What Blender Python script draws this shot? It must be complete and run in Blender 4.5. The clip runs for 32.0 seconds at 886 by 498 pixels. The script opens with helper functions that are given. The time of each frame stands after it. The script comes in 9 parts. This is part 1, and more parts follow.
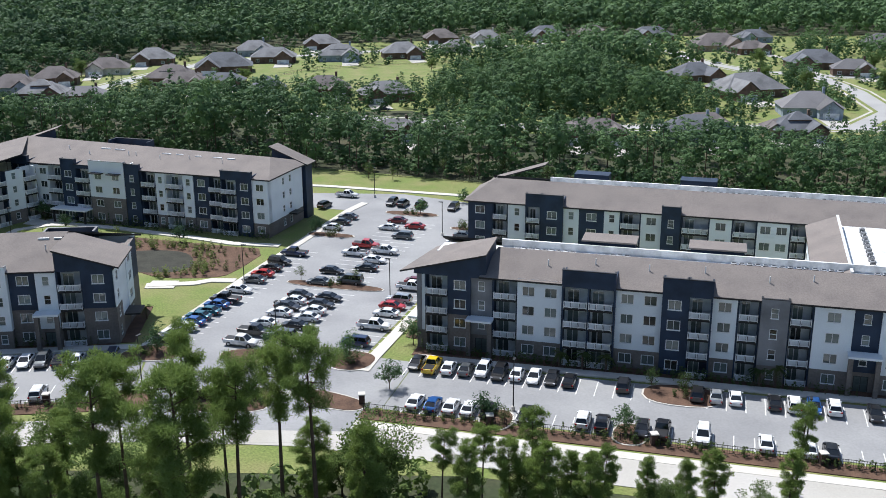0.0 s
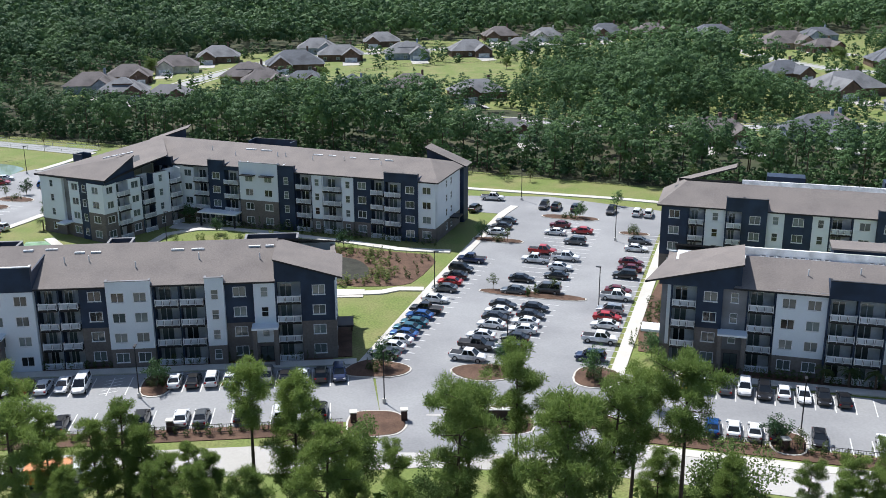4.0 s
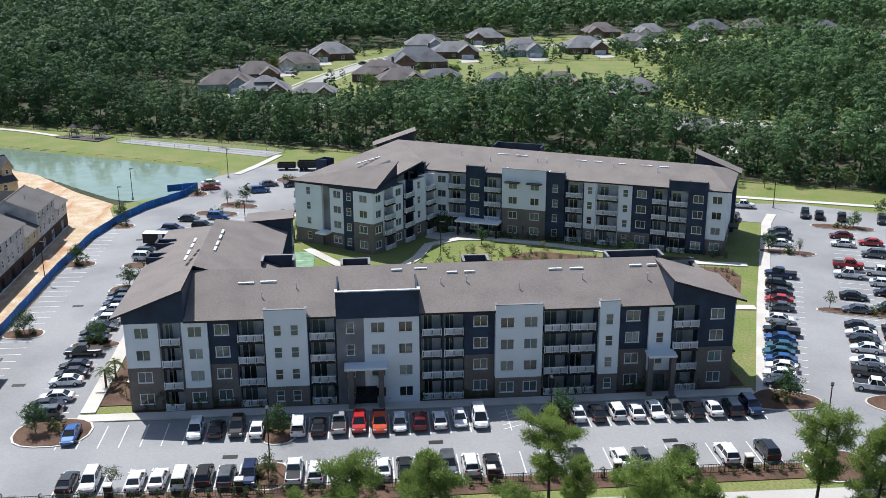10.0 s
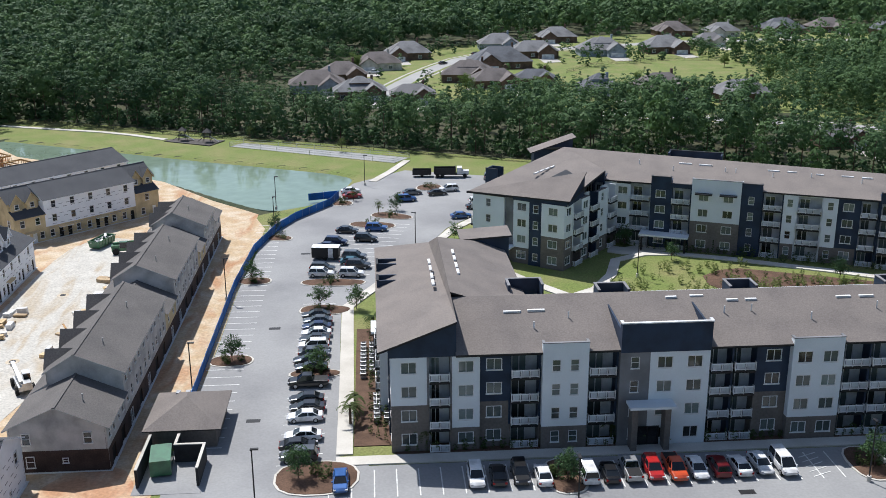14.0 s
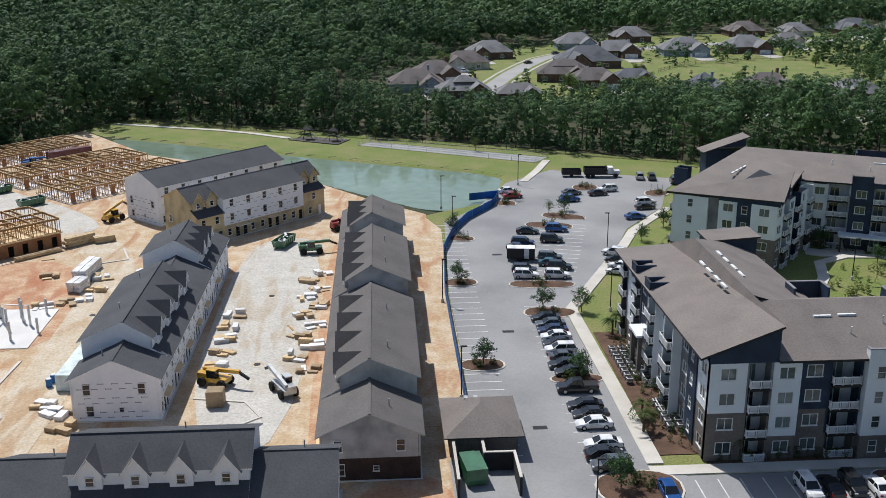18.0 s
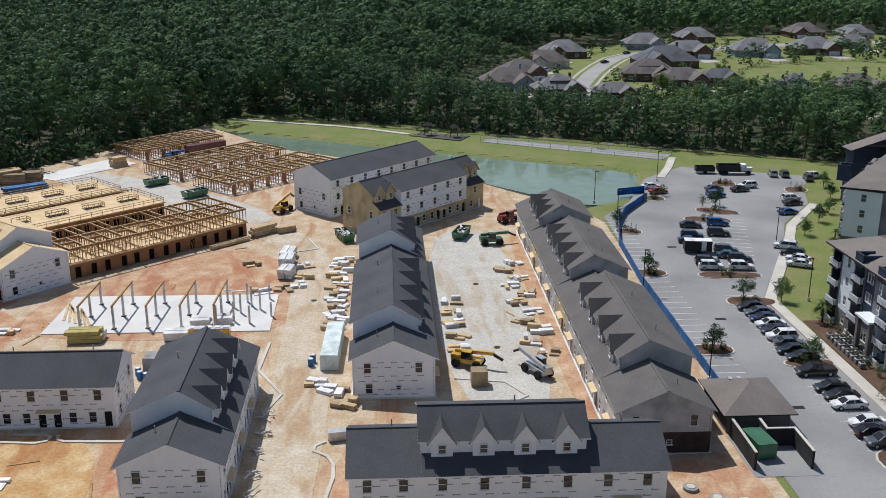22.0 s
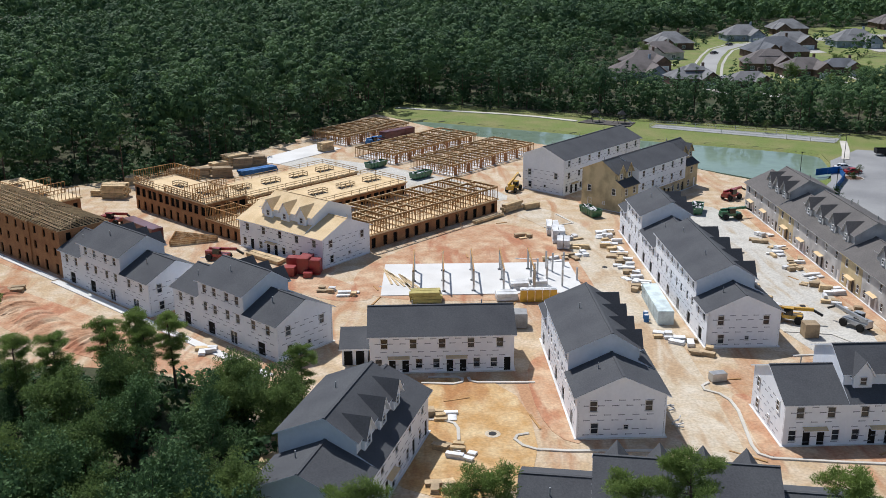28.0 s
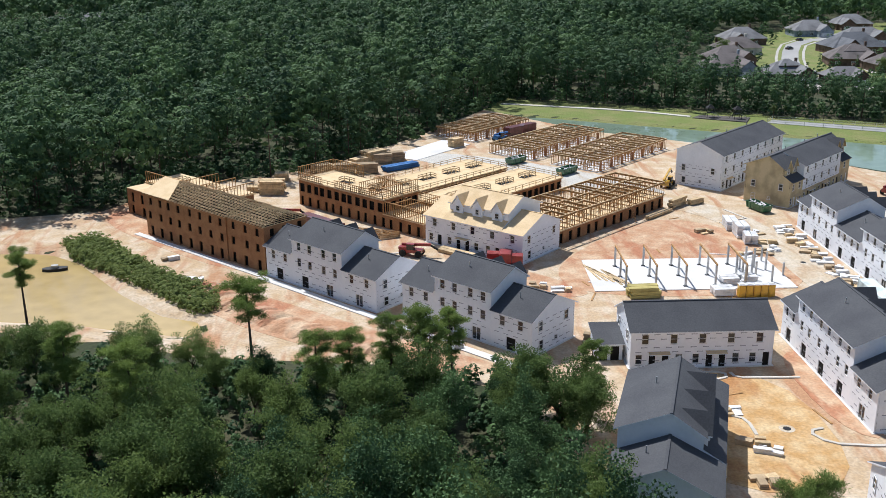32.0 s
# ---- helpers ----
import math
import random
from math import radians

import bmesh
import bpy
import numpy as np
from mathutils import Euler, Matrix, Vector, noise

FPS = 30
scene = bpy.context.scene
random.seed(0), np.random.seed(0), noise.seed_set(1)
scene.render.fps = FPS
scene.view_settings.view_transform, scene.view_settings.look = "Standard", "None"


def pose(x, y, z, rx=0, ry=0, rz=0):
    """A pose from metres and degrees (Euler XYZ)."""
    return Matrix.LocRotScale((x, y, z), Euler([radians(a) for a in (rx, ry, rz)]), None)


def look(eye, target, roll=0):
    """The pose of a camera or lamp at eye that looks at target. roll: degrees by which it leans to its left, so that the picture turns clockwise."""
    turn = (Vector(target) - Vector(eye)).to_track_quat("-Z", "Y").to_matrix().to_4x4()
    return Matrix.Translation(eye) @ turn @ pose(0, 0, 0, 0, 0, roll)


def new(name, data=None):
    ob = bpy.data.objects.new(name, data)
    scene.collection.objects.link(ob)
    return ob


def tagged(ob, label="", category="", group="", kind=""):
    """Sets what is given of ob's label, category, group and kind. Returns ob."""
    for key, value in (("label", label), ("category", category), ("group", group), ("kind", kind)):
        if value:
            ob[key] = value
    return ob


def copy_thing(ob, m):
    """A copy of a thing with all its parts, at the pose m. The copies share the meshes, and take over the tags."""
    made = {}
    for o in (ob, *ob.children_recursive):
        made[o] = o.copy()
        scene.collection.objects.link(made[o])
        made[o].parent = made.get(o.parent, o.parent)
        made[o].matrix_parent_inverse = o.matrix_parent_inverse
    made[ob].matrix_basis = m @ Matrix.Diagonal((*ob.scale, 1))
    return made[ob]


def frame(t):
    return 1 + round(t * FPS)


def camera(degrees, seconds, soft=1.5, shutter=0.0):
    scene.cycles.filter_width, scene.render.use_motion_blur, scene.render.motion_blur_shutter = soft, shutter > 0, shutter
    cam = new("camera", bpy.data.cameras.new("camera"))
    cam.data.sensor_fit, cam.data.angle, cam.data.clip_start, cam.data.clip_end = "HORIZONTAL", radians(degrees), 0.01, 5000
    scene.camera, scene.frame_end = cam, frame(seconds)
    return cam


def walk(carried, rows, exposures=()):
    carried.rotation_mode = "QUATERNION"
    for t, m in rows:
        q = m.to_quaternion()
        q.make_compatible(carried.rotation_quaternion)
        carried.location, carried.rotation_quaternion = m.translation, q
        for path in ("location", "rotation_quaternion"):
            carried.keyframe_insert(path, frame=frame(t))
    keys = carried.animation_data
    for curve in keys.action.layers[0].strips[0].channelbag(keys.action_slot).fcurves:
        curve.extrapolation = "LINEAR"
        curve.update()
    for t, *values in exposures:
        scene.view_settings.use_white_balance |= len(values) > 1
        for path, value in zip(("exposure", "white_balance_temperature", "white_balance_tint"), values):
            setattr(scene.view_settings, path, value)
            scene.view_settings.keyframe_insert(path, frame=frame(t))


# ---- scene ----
cam = camera(47.6, 32.0, soft=0.6)
PATH = [
    (0, (6.79, -6.32, 61.436), (6.968, -4.416, 60.849), -0.3),
    (0.5, (2.645, -4.111, 61.46), (2.823, -2.207, 60.874), -0.2),
    (1, (-1.533, -1.866, 61.412), (-1.356, 0.037, 60.825), -0.2),
    (1.5, (-5.899, -0.127, 61.395), (-5.721, 1.776, 60.806), -0.2),
    (2, (-10.112, 1.495, 61.089), (-9.936, 3.399, 60.502), -0.2),
    (2.5, (-14.4, 2.969, 60.708), (-14.224, 4.873, 60.121), -0.2),
    (3, (-18.918, 4.45, 60.682), (-18.742, 6.353, 60.092), -0.2),
    (3.5, (-23.295, 5.508, 60.421), (-23.12, 7.411, 59.832), -0.3),
    (5.5, (-41.207, 10.789, 59.839), (-41.035, 12.692, 59.248), -0.2),
    (6, (-45.584, 11.986, 59.749), (-45.414, 13.889, 59.158), -0.2),
    (6.5, (-49.947, 13.384, 59.695), (-49.78, 15.287, 59.103), -0.2),
    (7, (-54.346, 14.494, 59.835), (-54.181, 16.397, 59.243), -0.3),
    (7.5, (-58.848, 15.913, 59.77), (-58.684, 17.816, 59.177), -0.2),
    (8, (-63.06, 17.329, 59.817), (-62.901, 19.232, 59.223), -0.3),
    (8.5, (-67.537, 18.769, 59.904), (-67.378, 20.672, 59.309), -0.3),
    (9, (-71.851, 20.391, 59.985), (-71.695, 22.294, 59.388), -0.3),
    (9.5, (-76.189, 22.039, 60.051), (-76.034, 23.942, 59.454), -0.3),
    (10, (-80.495, 23.701, 60.208), (-80.341, 25.603, 59.609), -0.3),
    (10.5, (-84.539, 25.345, 60.355), (-84.39, 27.247, 59.754), -0.3),
    (11, (-88.737, 27.242, 60.354), (-88.589, 29.144, 59.752), -0.3),
    (11.5, (-92.514, 29.071, 60.383), (-92.368, 30.973, 59.78), -0.4),
    (12, (-96.553, 31.359, 60.368), (-96.41, 33.26, 59.764), -0.4),
    (12.5, (-100.549, 33.529, 60.365), (-100.408, 35.431, 59.762), -0.5),
    (13, (-104.742, 35.489, 60.344), (-104.602, 37.391, 59.74), -0.5),
    (13.5, (-109.091, 37.256, 60.273), (-108.953, 39.157, 59.668), -0.3),
    (14, (-113.294, 38.823, 60.08), (-113.159, 40.725, 59.476), -0.3),
    (14.5, (-117.489, 40.31, 59.953), (-117.357, 42.212, 59.348), -0.3),
    (16.5, (-134.948, 43.999, 59.375), (-134.826, 45.902, 58.771), -0.3),
    (17, (-139.548, 44.62, 59.222), (-139.426, 46.523, 58.618), -0.3),
    (17.5, (-144.067, 45.215, 58.9), (-143.946, 47.118, 58.299), -0.3),
    (18, (-148.488, 45.384, 58.912), (-148.369, 47.287, 58.31), -0.2),
    (18.5, (-152.892, 45.763, 58.857), (-152.776, 47.667, 58.255), -0.2),
    (19, (-157.517, 45.888, 58.859), (-157.402, 47.792, 58.259), -0.3),
    (19.5, (-161.965, 45.874, 58.947), (-161.851, 47.778, 58.348), -0.2),
    (20, (-166.492, 45.693, 58.901), (-166.377, 47.598, 58.301), -0.1),
    (20.5, (-170.77, 44.623, 58.83), (-170.657, 46.529, 58.233), -0.1),
    (21, (-174.924, 43.43, 59.323), (-174.812, 45.334, 58.721), -0.0),
    (21.5, (-179.118, 42.032, 59.523), (-179.005, 43.935, 58.919), 0.1),
    (22, (-183.06, 40.127, 59.671), (-182.949, 42.03, 59.067), 0.2),
    (22.5, (-186.983, 38.192, 59.667), (-186.874, 40.096, 59.065), 0.2),
    (23, (-190.623, 35.947, 59.661), (-190.516, 37.852, 59.06), 0.1),
    (23.5, (-194.44, 33.767, 59.623), (-194.336, 35.671, 59.022), 0.1),
    (24, (-198.392, 31.874, 59.588), (-198.291, 33.778, 58.985), 0.0),
    (24.5, (-202.506, 30.391, 59.607), (-202.408, 32.294, 59.003), -0.0),
    (25, (-206.644, 29.221, 59.779), (-206.55, 31.124, 59.171), -0.0),
    (25.5, (-210.771, 28.371, 59.728), (-210.68, 30.274, 59.12), -0.1),
    (27.5, (-228.299, 26.414, 60.117), (-228.216, 28.316, 59.504), -0.2),
    (28, (-232.943, 26.178, 60.188), (-232.86, 28.08, 59.575), -0.2),
    (28.5, (-237.45, 26.161, 60.295), (-237.367, 28.063, 59.681), -0.2),
    (29, (-241.939, 26.097, 60.39), (-241.858, 27.998, 59.775), -0.2),
    (29.5, (-246.498, 26.179, 60.392), (-246.417, 28.081, 59.777), -0.2),
    (30, (-250.912, 26.378, 60.431), (-250.834, 28.279, 59.814), -0.3),
    (30.5, (-255.583, 26.459, 60.555), (-255.504, 28.36, 59.936), -0.3),
    (31, (-260.255, 26.625, 60.525), (-260.176, 28.525, 59.905), -0.3),
    (31.5, (-264.965, 27.062, 60.28), (-264.884, 28.962, 59.66), -0.3),
    (32, (-269.369, 27.824, 60.196), (-269.287, 29.724, 59.576), -0.3),
]
walk(cam, [(t, look(eye, target, roll)) for t, eye, target, roll in PATH], [(0.0, 0.38, 6240, 10), (13.0, 0.22, 6300, 10), (17.0, -0.06, 6420, 10), (20.0, -0.28, 6420, 10), (24.0, -0.34, 6350, 10), (28.0, -0.14, 6300, 10), (32.0, 0.11, 6250, 10)])

# ---- world and sun ----
SUN_EL, SUN_AZ = 58.0, -31.0
world = bpy.data.worlds.new("sky")
scene.world = world
world.use_nodes = True
wn = world.node_tree
sky = wn.nodes.new("ShaderNodeTexSky")
sky.sky_type, sky.sun_disc = "NISHITA", False
sky.sun_elevation, sky.sun_rotation = radians(SUN_EL), radians(SUN_AZ)
wn.links.new(sky.outputs[0], wn.nodes["Background"].inputs[0])
wn.nodes["Background"].inputs[1].default_value = 0.1
sun = new("sun", bpy.data.lights.new("sun", "SUN"))
sun.data.energy, sun.data.angle, sun.data.color = 4.9, radians(0.53), (1.0, 0.98, 0.95)
sun.matrix_world = look((0, 0, 0), (-math.sin(radians(SUN_AZ)) * math.cos(radians(SUN_EL)), -math.cos(radians(SUN_AZ)) * math.cos(radians(SUN_EL)), -math.sin(radians(SUN_EL))))

# ---- materials ----
def material(name, color, rough=0.8, vary=0.25, scale=0.6, fine=9.0, bump=0.0, metal=0.0, tint=None, objvar=0.0, islandvar=0.0, spec=0.3):
    """A procedural surface: a base colour broken by broad stains and fine grain, with optional tint patches, relief and per-piece shifts."""
    m = bpy.data.materials.new(name)
    m.use_nodes = True
    nt = m.node_tree
    b = nt.nodes["Principled BSDF"]
    b.inputs["Roughness"].default_value, b.inputs["Metallic"].default_value = rough, metal
    b.inputs["Specular IOR Level"].default_value = spec
    co = nt.nodes.new("ShaderNodeTexCoord")
    big, small = nt.nodes.new("ShaderNodeTexNoise"), nt.nodes.new("ShaderNodeTexNoise")
    for n, s in ((big, scale), (small, fine)):
        n.inputs["Scale"].default_value, n.inputs["Detail"].default_value = s, 5
        nt.links.new(co.outputs["Object"], n.inputs["Vector"])
    mix = nt.nodes.new("ShaderNodeMix")
    mix.data_type = "RGBA"
    mix.inputs[6].default_value = (*color, 1)
    mix.inputs[7].default_value = (*(tint or [c * 0.6 for c in color]), 1)
    ramp = nt.nodes.new("ShaderNodeMapRange")
    ramp.inputs[1].default_value, ramp.inputs[2].default_value = 0.4, 0.68
    nt.links.new(big.outputs[0], ramp.inputs[0])
    nt.links.new(ramp.outputs[0], mix.inputs[0])
    val = nt.nodes.new("ShaderNodeMapRange")
    val.inputs[1].default_value, val.inputs[2].default_value = 0.25, 0.75
    val.inputs[3].default_value, val.inputs[4].default_value = 1 - vary, 1 + vary
    nt.links.new(small.outputs[0], val.inputs[0])
    hsv = nt.nodes.new("ShaderNodeHueSaturation")
    nt.links.new(mix.outputs[2], hsv.inputs["Color"])
    last = val.outputs[0]
    for amount, out in ((objvar, "obj"), (islandvar, "island")):
        if amount:
            n = nt.nodes.new("ShaderNodeObjectInfo" if out == "obj" else "ShaderNodeNewGeometry")
            r = nt.nodes.new("ShaderNodeMapRange")
            r.inputs[3].default_value, r.inputs[4].default_value = 1 - amount, 1 + amount
            nt.links.new(n.outputs["Random" if out == "obj" else "Random Per Island"], r.inputs[0])
            mul = nt.nodes.new("ShaderNodeMath")
            mul.operation = "MULTIPLY"
            nt.links.new(last, mul.inputs[0])
            nt.links.new(r.outputs[0], mul.inputs[1])
            last = mul.outputs[0]
    nt.links.new(last, hsv.inputs["Value"])
    nt.links.new(hsv.outputs[0], b.inputs["Base Color"])
    if bump:
        bn = nt.nodes.new("ShaderNodeBump")
        bn.inputs["Strength"].default_value, bn.inputs["Distance"].default_value = bump, 0.05
        nt.links.new(small.outputs[0], bn.inputs["Height"])
        nt.links.new(bn.outputs[0], b.inputs["Normal"])
    return m


def earth(name, base, pale, deep):
    """Bare ground: broad drifts of two other tones, ruts stretched along one way, and grit."""
    m = material(name, base, 0.95, 0.22, 0.3, 2.6, 0.8, tint=pale)
    nt = m.node_tree
    co, mp = nt.nodes.new("ShaderNodeTexCoord"), nt.nodes.new("ShaderNodeMapping")
    mp.inputs["Scale"].default_value = (0.22, 0.06, 0.1)
    mp.inputs["Rotation"].default_value = (0, 0, 0.12)
    n, r, mix = nt.nodes.new("ShaderNodeTexNoise"), nt.nodes.new("ShaderNodeMapRange"), nt.nodes.new("ShaderNodeMix")
    n.inputs["Detail"].default_value, n.inputs["Distortion"].default_value = 8, 1.2
    n.inputs["Scale"].default_value = 1.0
    r.inputs[1].default_value, r.inputs[2].default_value = 0.5, 0.66
    mix.data_type = "RGBA"
    mix.inputs[7].default_value = (*deep, 1)
    hsv = [x for x in nt.nodes if x.bl_idname == "ShaderNodeHueSaturation"][0]
    src = hsv.inputs["Color"].links[0].from_socket
    nt.links.new(co.outputs["Object"], mp.inputs["Vector"])
    nt.links.new(mp.outputs[0], n.inputs["Vector"])
    nt.links.new(n.outputs[0], r.inputs[0])
    nt.links.new(r.outputs[0], mix.inputs[0])
    nt.links.new(src, mix.inputs[6])
    nt.links.new(mix.outputs[2], hsv.inputs["Color"])
    return m


def leafy(name, c0, c1, c2, thin=0.45, mixed=0.5):
    """Foliage: per-leaf and per-tree shifts between three greens, with some light coming through."""
    m = bpy.data.materials.new(name)
    m.use_nodes = True
    nt = m.node_tree
    b = nt.nodes["Principled BSDF"]
    b.inputs["Roughness"].default_value = 0.65
    b.inputs["Specular IOR Level"].default_value = 0.12
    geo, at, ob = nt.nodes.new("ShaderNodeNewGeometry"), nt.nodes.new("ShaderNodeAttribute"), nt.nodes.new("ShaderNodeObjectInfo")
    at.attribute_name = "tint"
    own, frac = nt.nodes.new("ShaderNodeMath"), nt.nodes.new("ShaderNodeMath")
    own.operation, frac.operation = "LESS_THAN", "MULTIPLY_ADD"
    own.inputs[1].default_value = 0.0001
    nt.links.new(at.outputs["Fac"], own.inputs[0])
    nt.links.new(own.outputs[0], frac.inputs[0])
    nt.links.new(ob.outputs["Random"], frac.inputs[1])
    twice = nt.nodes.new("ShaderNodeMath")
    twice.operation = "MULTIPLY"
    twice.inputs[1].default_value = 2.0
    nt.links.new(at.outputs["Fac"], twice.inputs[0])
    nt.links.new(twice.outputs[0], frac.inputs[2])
    a, c = nt.nodes.new("ShaderNodeMix"), nt.nodes.new("ShaderNodeMix")
    a.data_type = c.data_type = "RGBA"
    a.inputs[6].default_value, a.inputs[7].default_value = (*c0, 1), (*c1, 1)
    nt.links.new(frac.outputs[0], a.inputs[0])
    nt.links.new(a.outputs[2], c.inputs[6])
    c.inputs[7].default_value = (*c2, 1)
    r = nt.nodes.new("ShaderNodeMapRange")
    r.inputs[4].default_value = mixed
    nt.links.new(geo.outputs["Random Per Island"], r.inputs[0])
    nt.links.new(r.outputs[0], c.inputs[0])
    nt.links.new(c.outputs[2], b.inputs["Base Color"])
    tr = nt.nodes.new("ShaderNodeBsdfTranslucent")
    nt.links.new(c.outputs[2], tr.inputs["Color"])
    mx = nt.nodes.new("ShaderNodeMixShader")
    mx.inputs[0].default_value = thin
    nt.links.new(b.outputs[0], mx.inputs[1])
    nt.links.new(tr.outputs[0], mx.inputs[2])
    nt.links.new(mx.outputs[0], nt.nodes["Material Output"].inputs["Surface"])
    return m


GRASS = material("mown grass", (0.14, 0.18, 0.045), 0.9, 0.35, 0.13, 3.0, 0.3, tint=(0.2, 0.195, 0.075))
FLOOR = material("forest floor", (0.035, 0.048, 0.02), 0.95, 0.4, 0.05, 1.5, 0.4, tint=(0.07, 0.065, 0.035))
ROUGH = material("rough grass bank", (0.09, 0.13, 0.035), 0.95, 0.5, 0.15, 2.0, 0.5, tint=(0.2, 0.16, 0.09))
ASPHALT = material("weathered grey asphalt", (0.285, 0.285, 0.285), 0.85, 0.09, 0.07, 3.0, 0.1, tint=(0.21, 0.21, 0.215))
ROADWAY = material("pale concrete road", (0.44, 0.42, 0.39), 0.85, 0.08, 0.06, 5.0, 0.1, tint=(0.37, 0.35, 0.31))
PALEROAD = material("light grey street", (0.34, 0.335, 0.325), 0.85, 0.08, 0.06, 5.0, tint=(0.29, 0.285, 0.28))
CONCRETE = material("pale concrete", (0.56, 0.53, 0.48), 0.85, 0.08, 0.2, 6.0, 0.1, tint=(0.46, 0.43, 0.38), objvar=0.05)
SLAB = material("new white concrete slab", (0.66, 0.65, 0.63), 0.8, 0.06, 0.15, 5.0, 0.05, tint=(0.56, 0.55, 0.53))
SAND = earth("tan sandy dirt", (0.45, 0.33, 0.205), (0.55, 0.46, 0.35), (0.4, 0.225, 0.125))
CLAY = earth("red clay", (0.42, 0.235, 0.135), (0.54, 0.4, 0.27), (0.38, 0.17, 0.095))
WETDIRT = earth("damp orange dirt", (0.45, 0.27, 0.11), (0.57, 0.43, 0.25), (0.37, 0.185, 0.075))
TRACK = earth("rutted tan site road", (0.48, 0.395, 0.285), (0.55, 0.49, 0.4), (0.41, 0.29, 0.18))
YARD = earth("dusty concrete yard", (0.46, 0.44, 0.4), (0.52, 0.5, 0.455), (0.41, 0.35, 0.27))
MULCH = material("brown mulch", (0.125, 0.074, 0.05), 0.95, 0.35, 0.4, 6.0, 0.5)
WHITE_LINE = material("white road paint", (0.7, 0.7, 0.68), 0.7, 0.1)
SHINGLE = material("grey-brown shingles", (0.2, 0.175, 0.16), 0.9, 0.2, 0.25, 5.0, 0.3, tint=(0.165, 0.145, 0.135))
ROWSHINGLE = material("warm grey shingles", (0.13, 0.12, 0.115), 0.9, 0.2, 0.25, 5.0, 0.3, tint=(0.105, 0.098, 0.095))
DARKSHINGLE = material("charcoal shingles", (0.075, 0.078, 0.085), 0.9, 0.2, 0.25, 5.0, 0.3, tint=(0.06, 0.062, 0.07))
HOMESHINGLE = material("house shingles", (0.165, 0.16, 0.165), 0.9, 0.15, 0.2, 3.0, 0.2, tint=(0.14, 0.136, 0.14), objvar=0.3)
NAVY = material("dark navy siding", (0.024, 0.042, 0.078), 0.6, 0.1, 0.4, 8.0, 0.05)
WHITEWALL = material("white siding", (0.71, 0.745, 0.77), 0.7, 0.04, 0.3, 8.0, 0.05, tint=(0.66, 0.695, 0.72))
STONE = material("grey-brown block", (0.165, 0.145, 0.13), 0.9, 0.2, 0.4, 3.0, 0.2, tint=(0.13, 0.115, 0.105))
GREYWALL = material("mid-grey siding", (0.22, 0.22, 0.23), 0.7, 0.06, 0.3, 8.0, 0.05)
WRAP = material("white house wrap", (0.79, 0.81, 0.85), 0.6, 0.04, 0.3, 2.0, 0.15, tint=(0.73, 0.76, 0.81))
INK = material("grey print", (0.26, 0.28, 0.33), 0.7, 0.1)
BLUEBOARD = material("pale blue sheathing", (0.5, 0.6, 0.68), 0.7, 0.08, 0.4, 3.0)
TANSIDING = material("tan siding", (0.55, 0.45, 0.27), 0.7, 0.08, 0.4, 6.0)
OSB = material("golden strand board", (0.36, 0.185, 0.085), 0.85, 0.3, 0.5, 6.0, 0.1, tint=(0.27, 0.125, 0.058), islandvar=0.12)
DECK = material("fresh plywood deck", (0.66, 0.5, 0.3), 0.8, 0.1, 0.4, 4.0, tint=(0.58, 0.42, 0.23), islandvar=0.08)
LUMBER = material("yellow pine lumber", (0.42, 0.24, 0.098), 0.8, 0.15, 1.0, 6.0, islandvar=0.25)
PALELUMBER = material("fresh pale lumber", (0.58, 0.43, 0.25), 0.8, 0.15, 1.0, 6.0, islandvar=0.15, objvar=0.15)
WHITETRIM = material("white painted trim", (0.78, 0.78, 0.78), 0.5, 0.03)
TRIMDARK = material("black metal trim", (0.02, 0.02, 0.022), 0.5, 0.1)
PANE = material("window glass before pale blinds", (0.1, 0.125, 0.12), 0.08, 0.25, 0.6, 1.0, objvar=0.9, spec=0.7)
DARKPANE = material("dark window glass", (0.025, 0.03, 0.036), 0.08, 0.1, 0.6, 1.0, objvar=0.6, spec=0.6)
# Near-black colour that paints in the shade of open interiors.
SHADEFILL = material("black fill for interior shade", (0.012, 0.011, 0.01), 0.9, 0.2)
MEMBRANE = material("white roof membrane", (0.8, 0.8, 0.79), 0.6, 0.04)
METALGREY = material("galvanised metal", (0.5, 0.51, 0.52), 0.4, 0.08, metal=0.6)
BARK = material("pine bark", (0.11, 0.075, 0.055), 0.95, 0.3, 1.0, 6.0, 0.4)
PINE = leafy("pine needles", (0.135, 0.205, 0.05), (0.21, 0.29, 0.07), (0.25, 0.31, 0.11), 0.42)
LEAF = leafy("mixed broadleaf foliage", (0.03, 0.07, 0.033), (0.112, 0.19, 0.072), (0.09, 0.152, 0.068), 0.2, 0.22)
# Brighter copy of the broadleaf greens, with sunlight put into the colour.
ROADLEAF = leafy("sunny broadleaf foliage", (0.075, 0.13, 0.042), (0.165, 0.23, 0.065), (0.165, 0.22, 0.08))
SCRUB = leafy("lush bank scrub", (0.15, 0.205, 0.06), (0.23, 0.29, 0.09), (0.27, 0.3, 0.12))
SHRUB = leafy("garden shrubs", (0.05, 0.09, 0.03), (0.11, 0.14, 0.05), (0.08, 0.12, 0.04))
TYRE = material("black rubber", (0.02, 0.02, 0.02), 0.85, 0.1)
BRICK = material("dark brown brick", (0.065, 0.042, 0.035), 0.9, 0.25, 0.6, 6.0, 0.2)
BLUESCREEN = material("blue mesh screen", (0.015, 0.13, 0.4), 0.7, 0.12, 0.3, 3.0, 0.2)


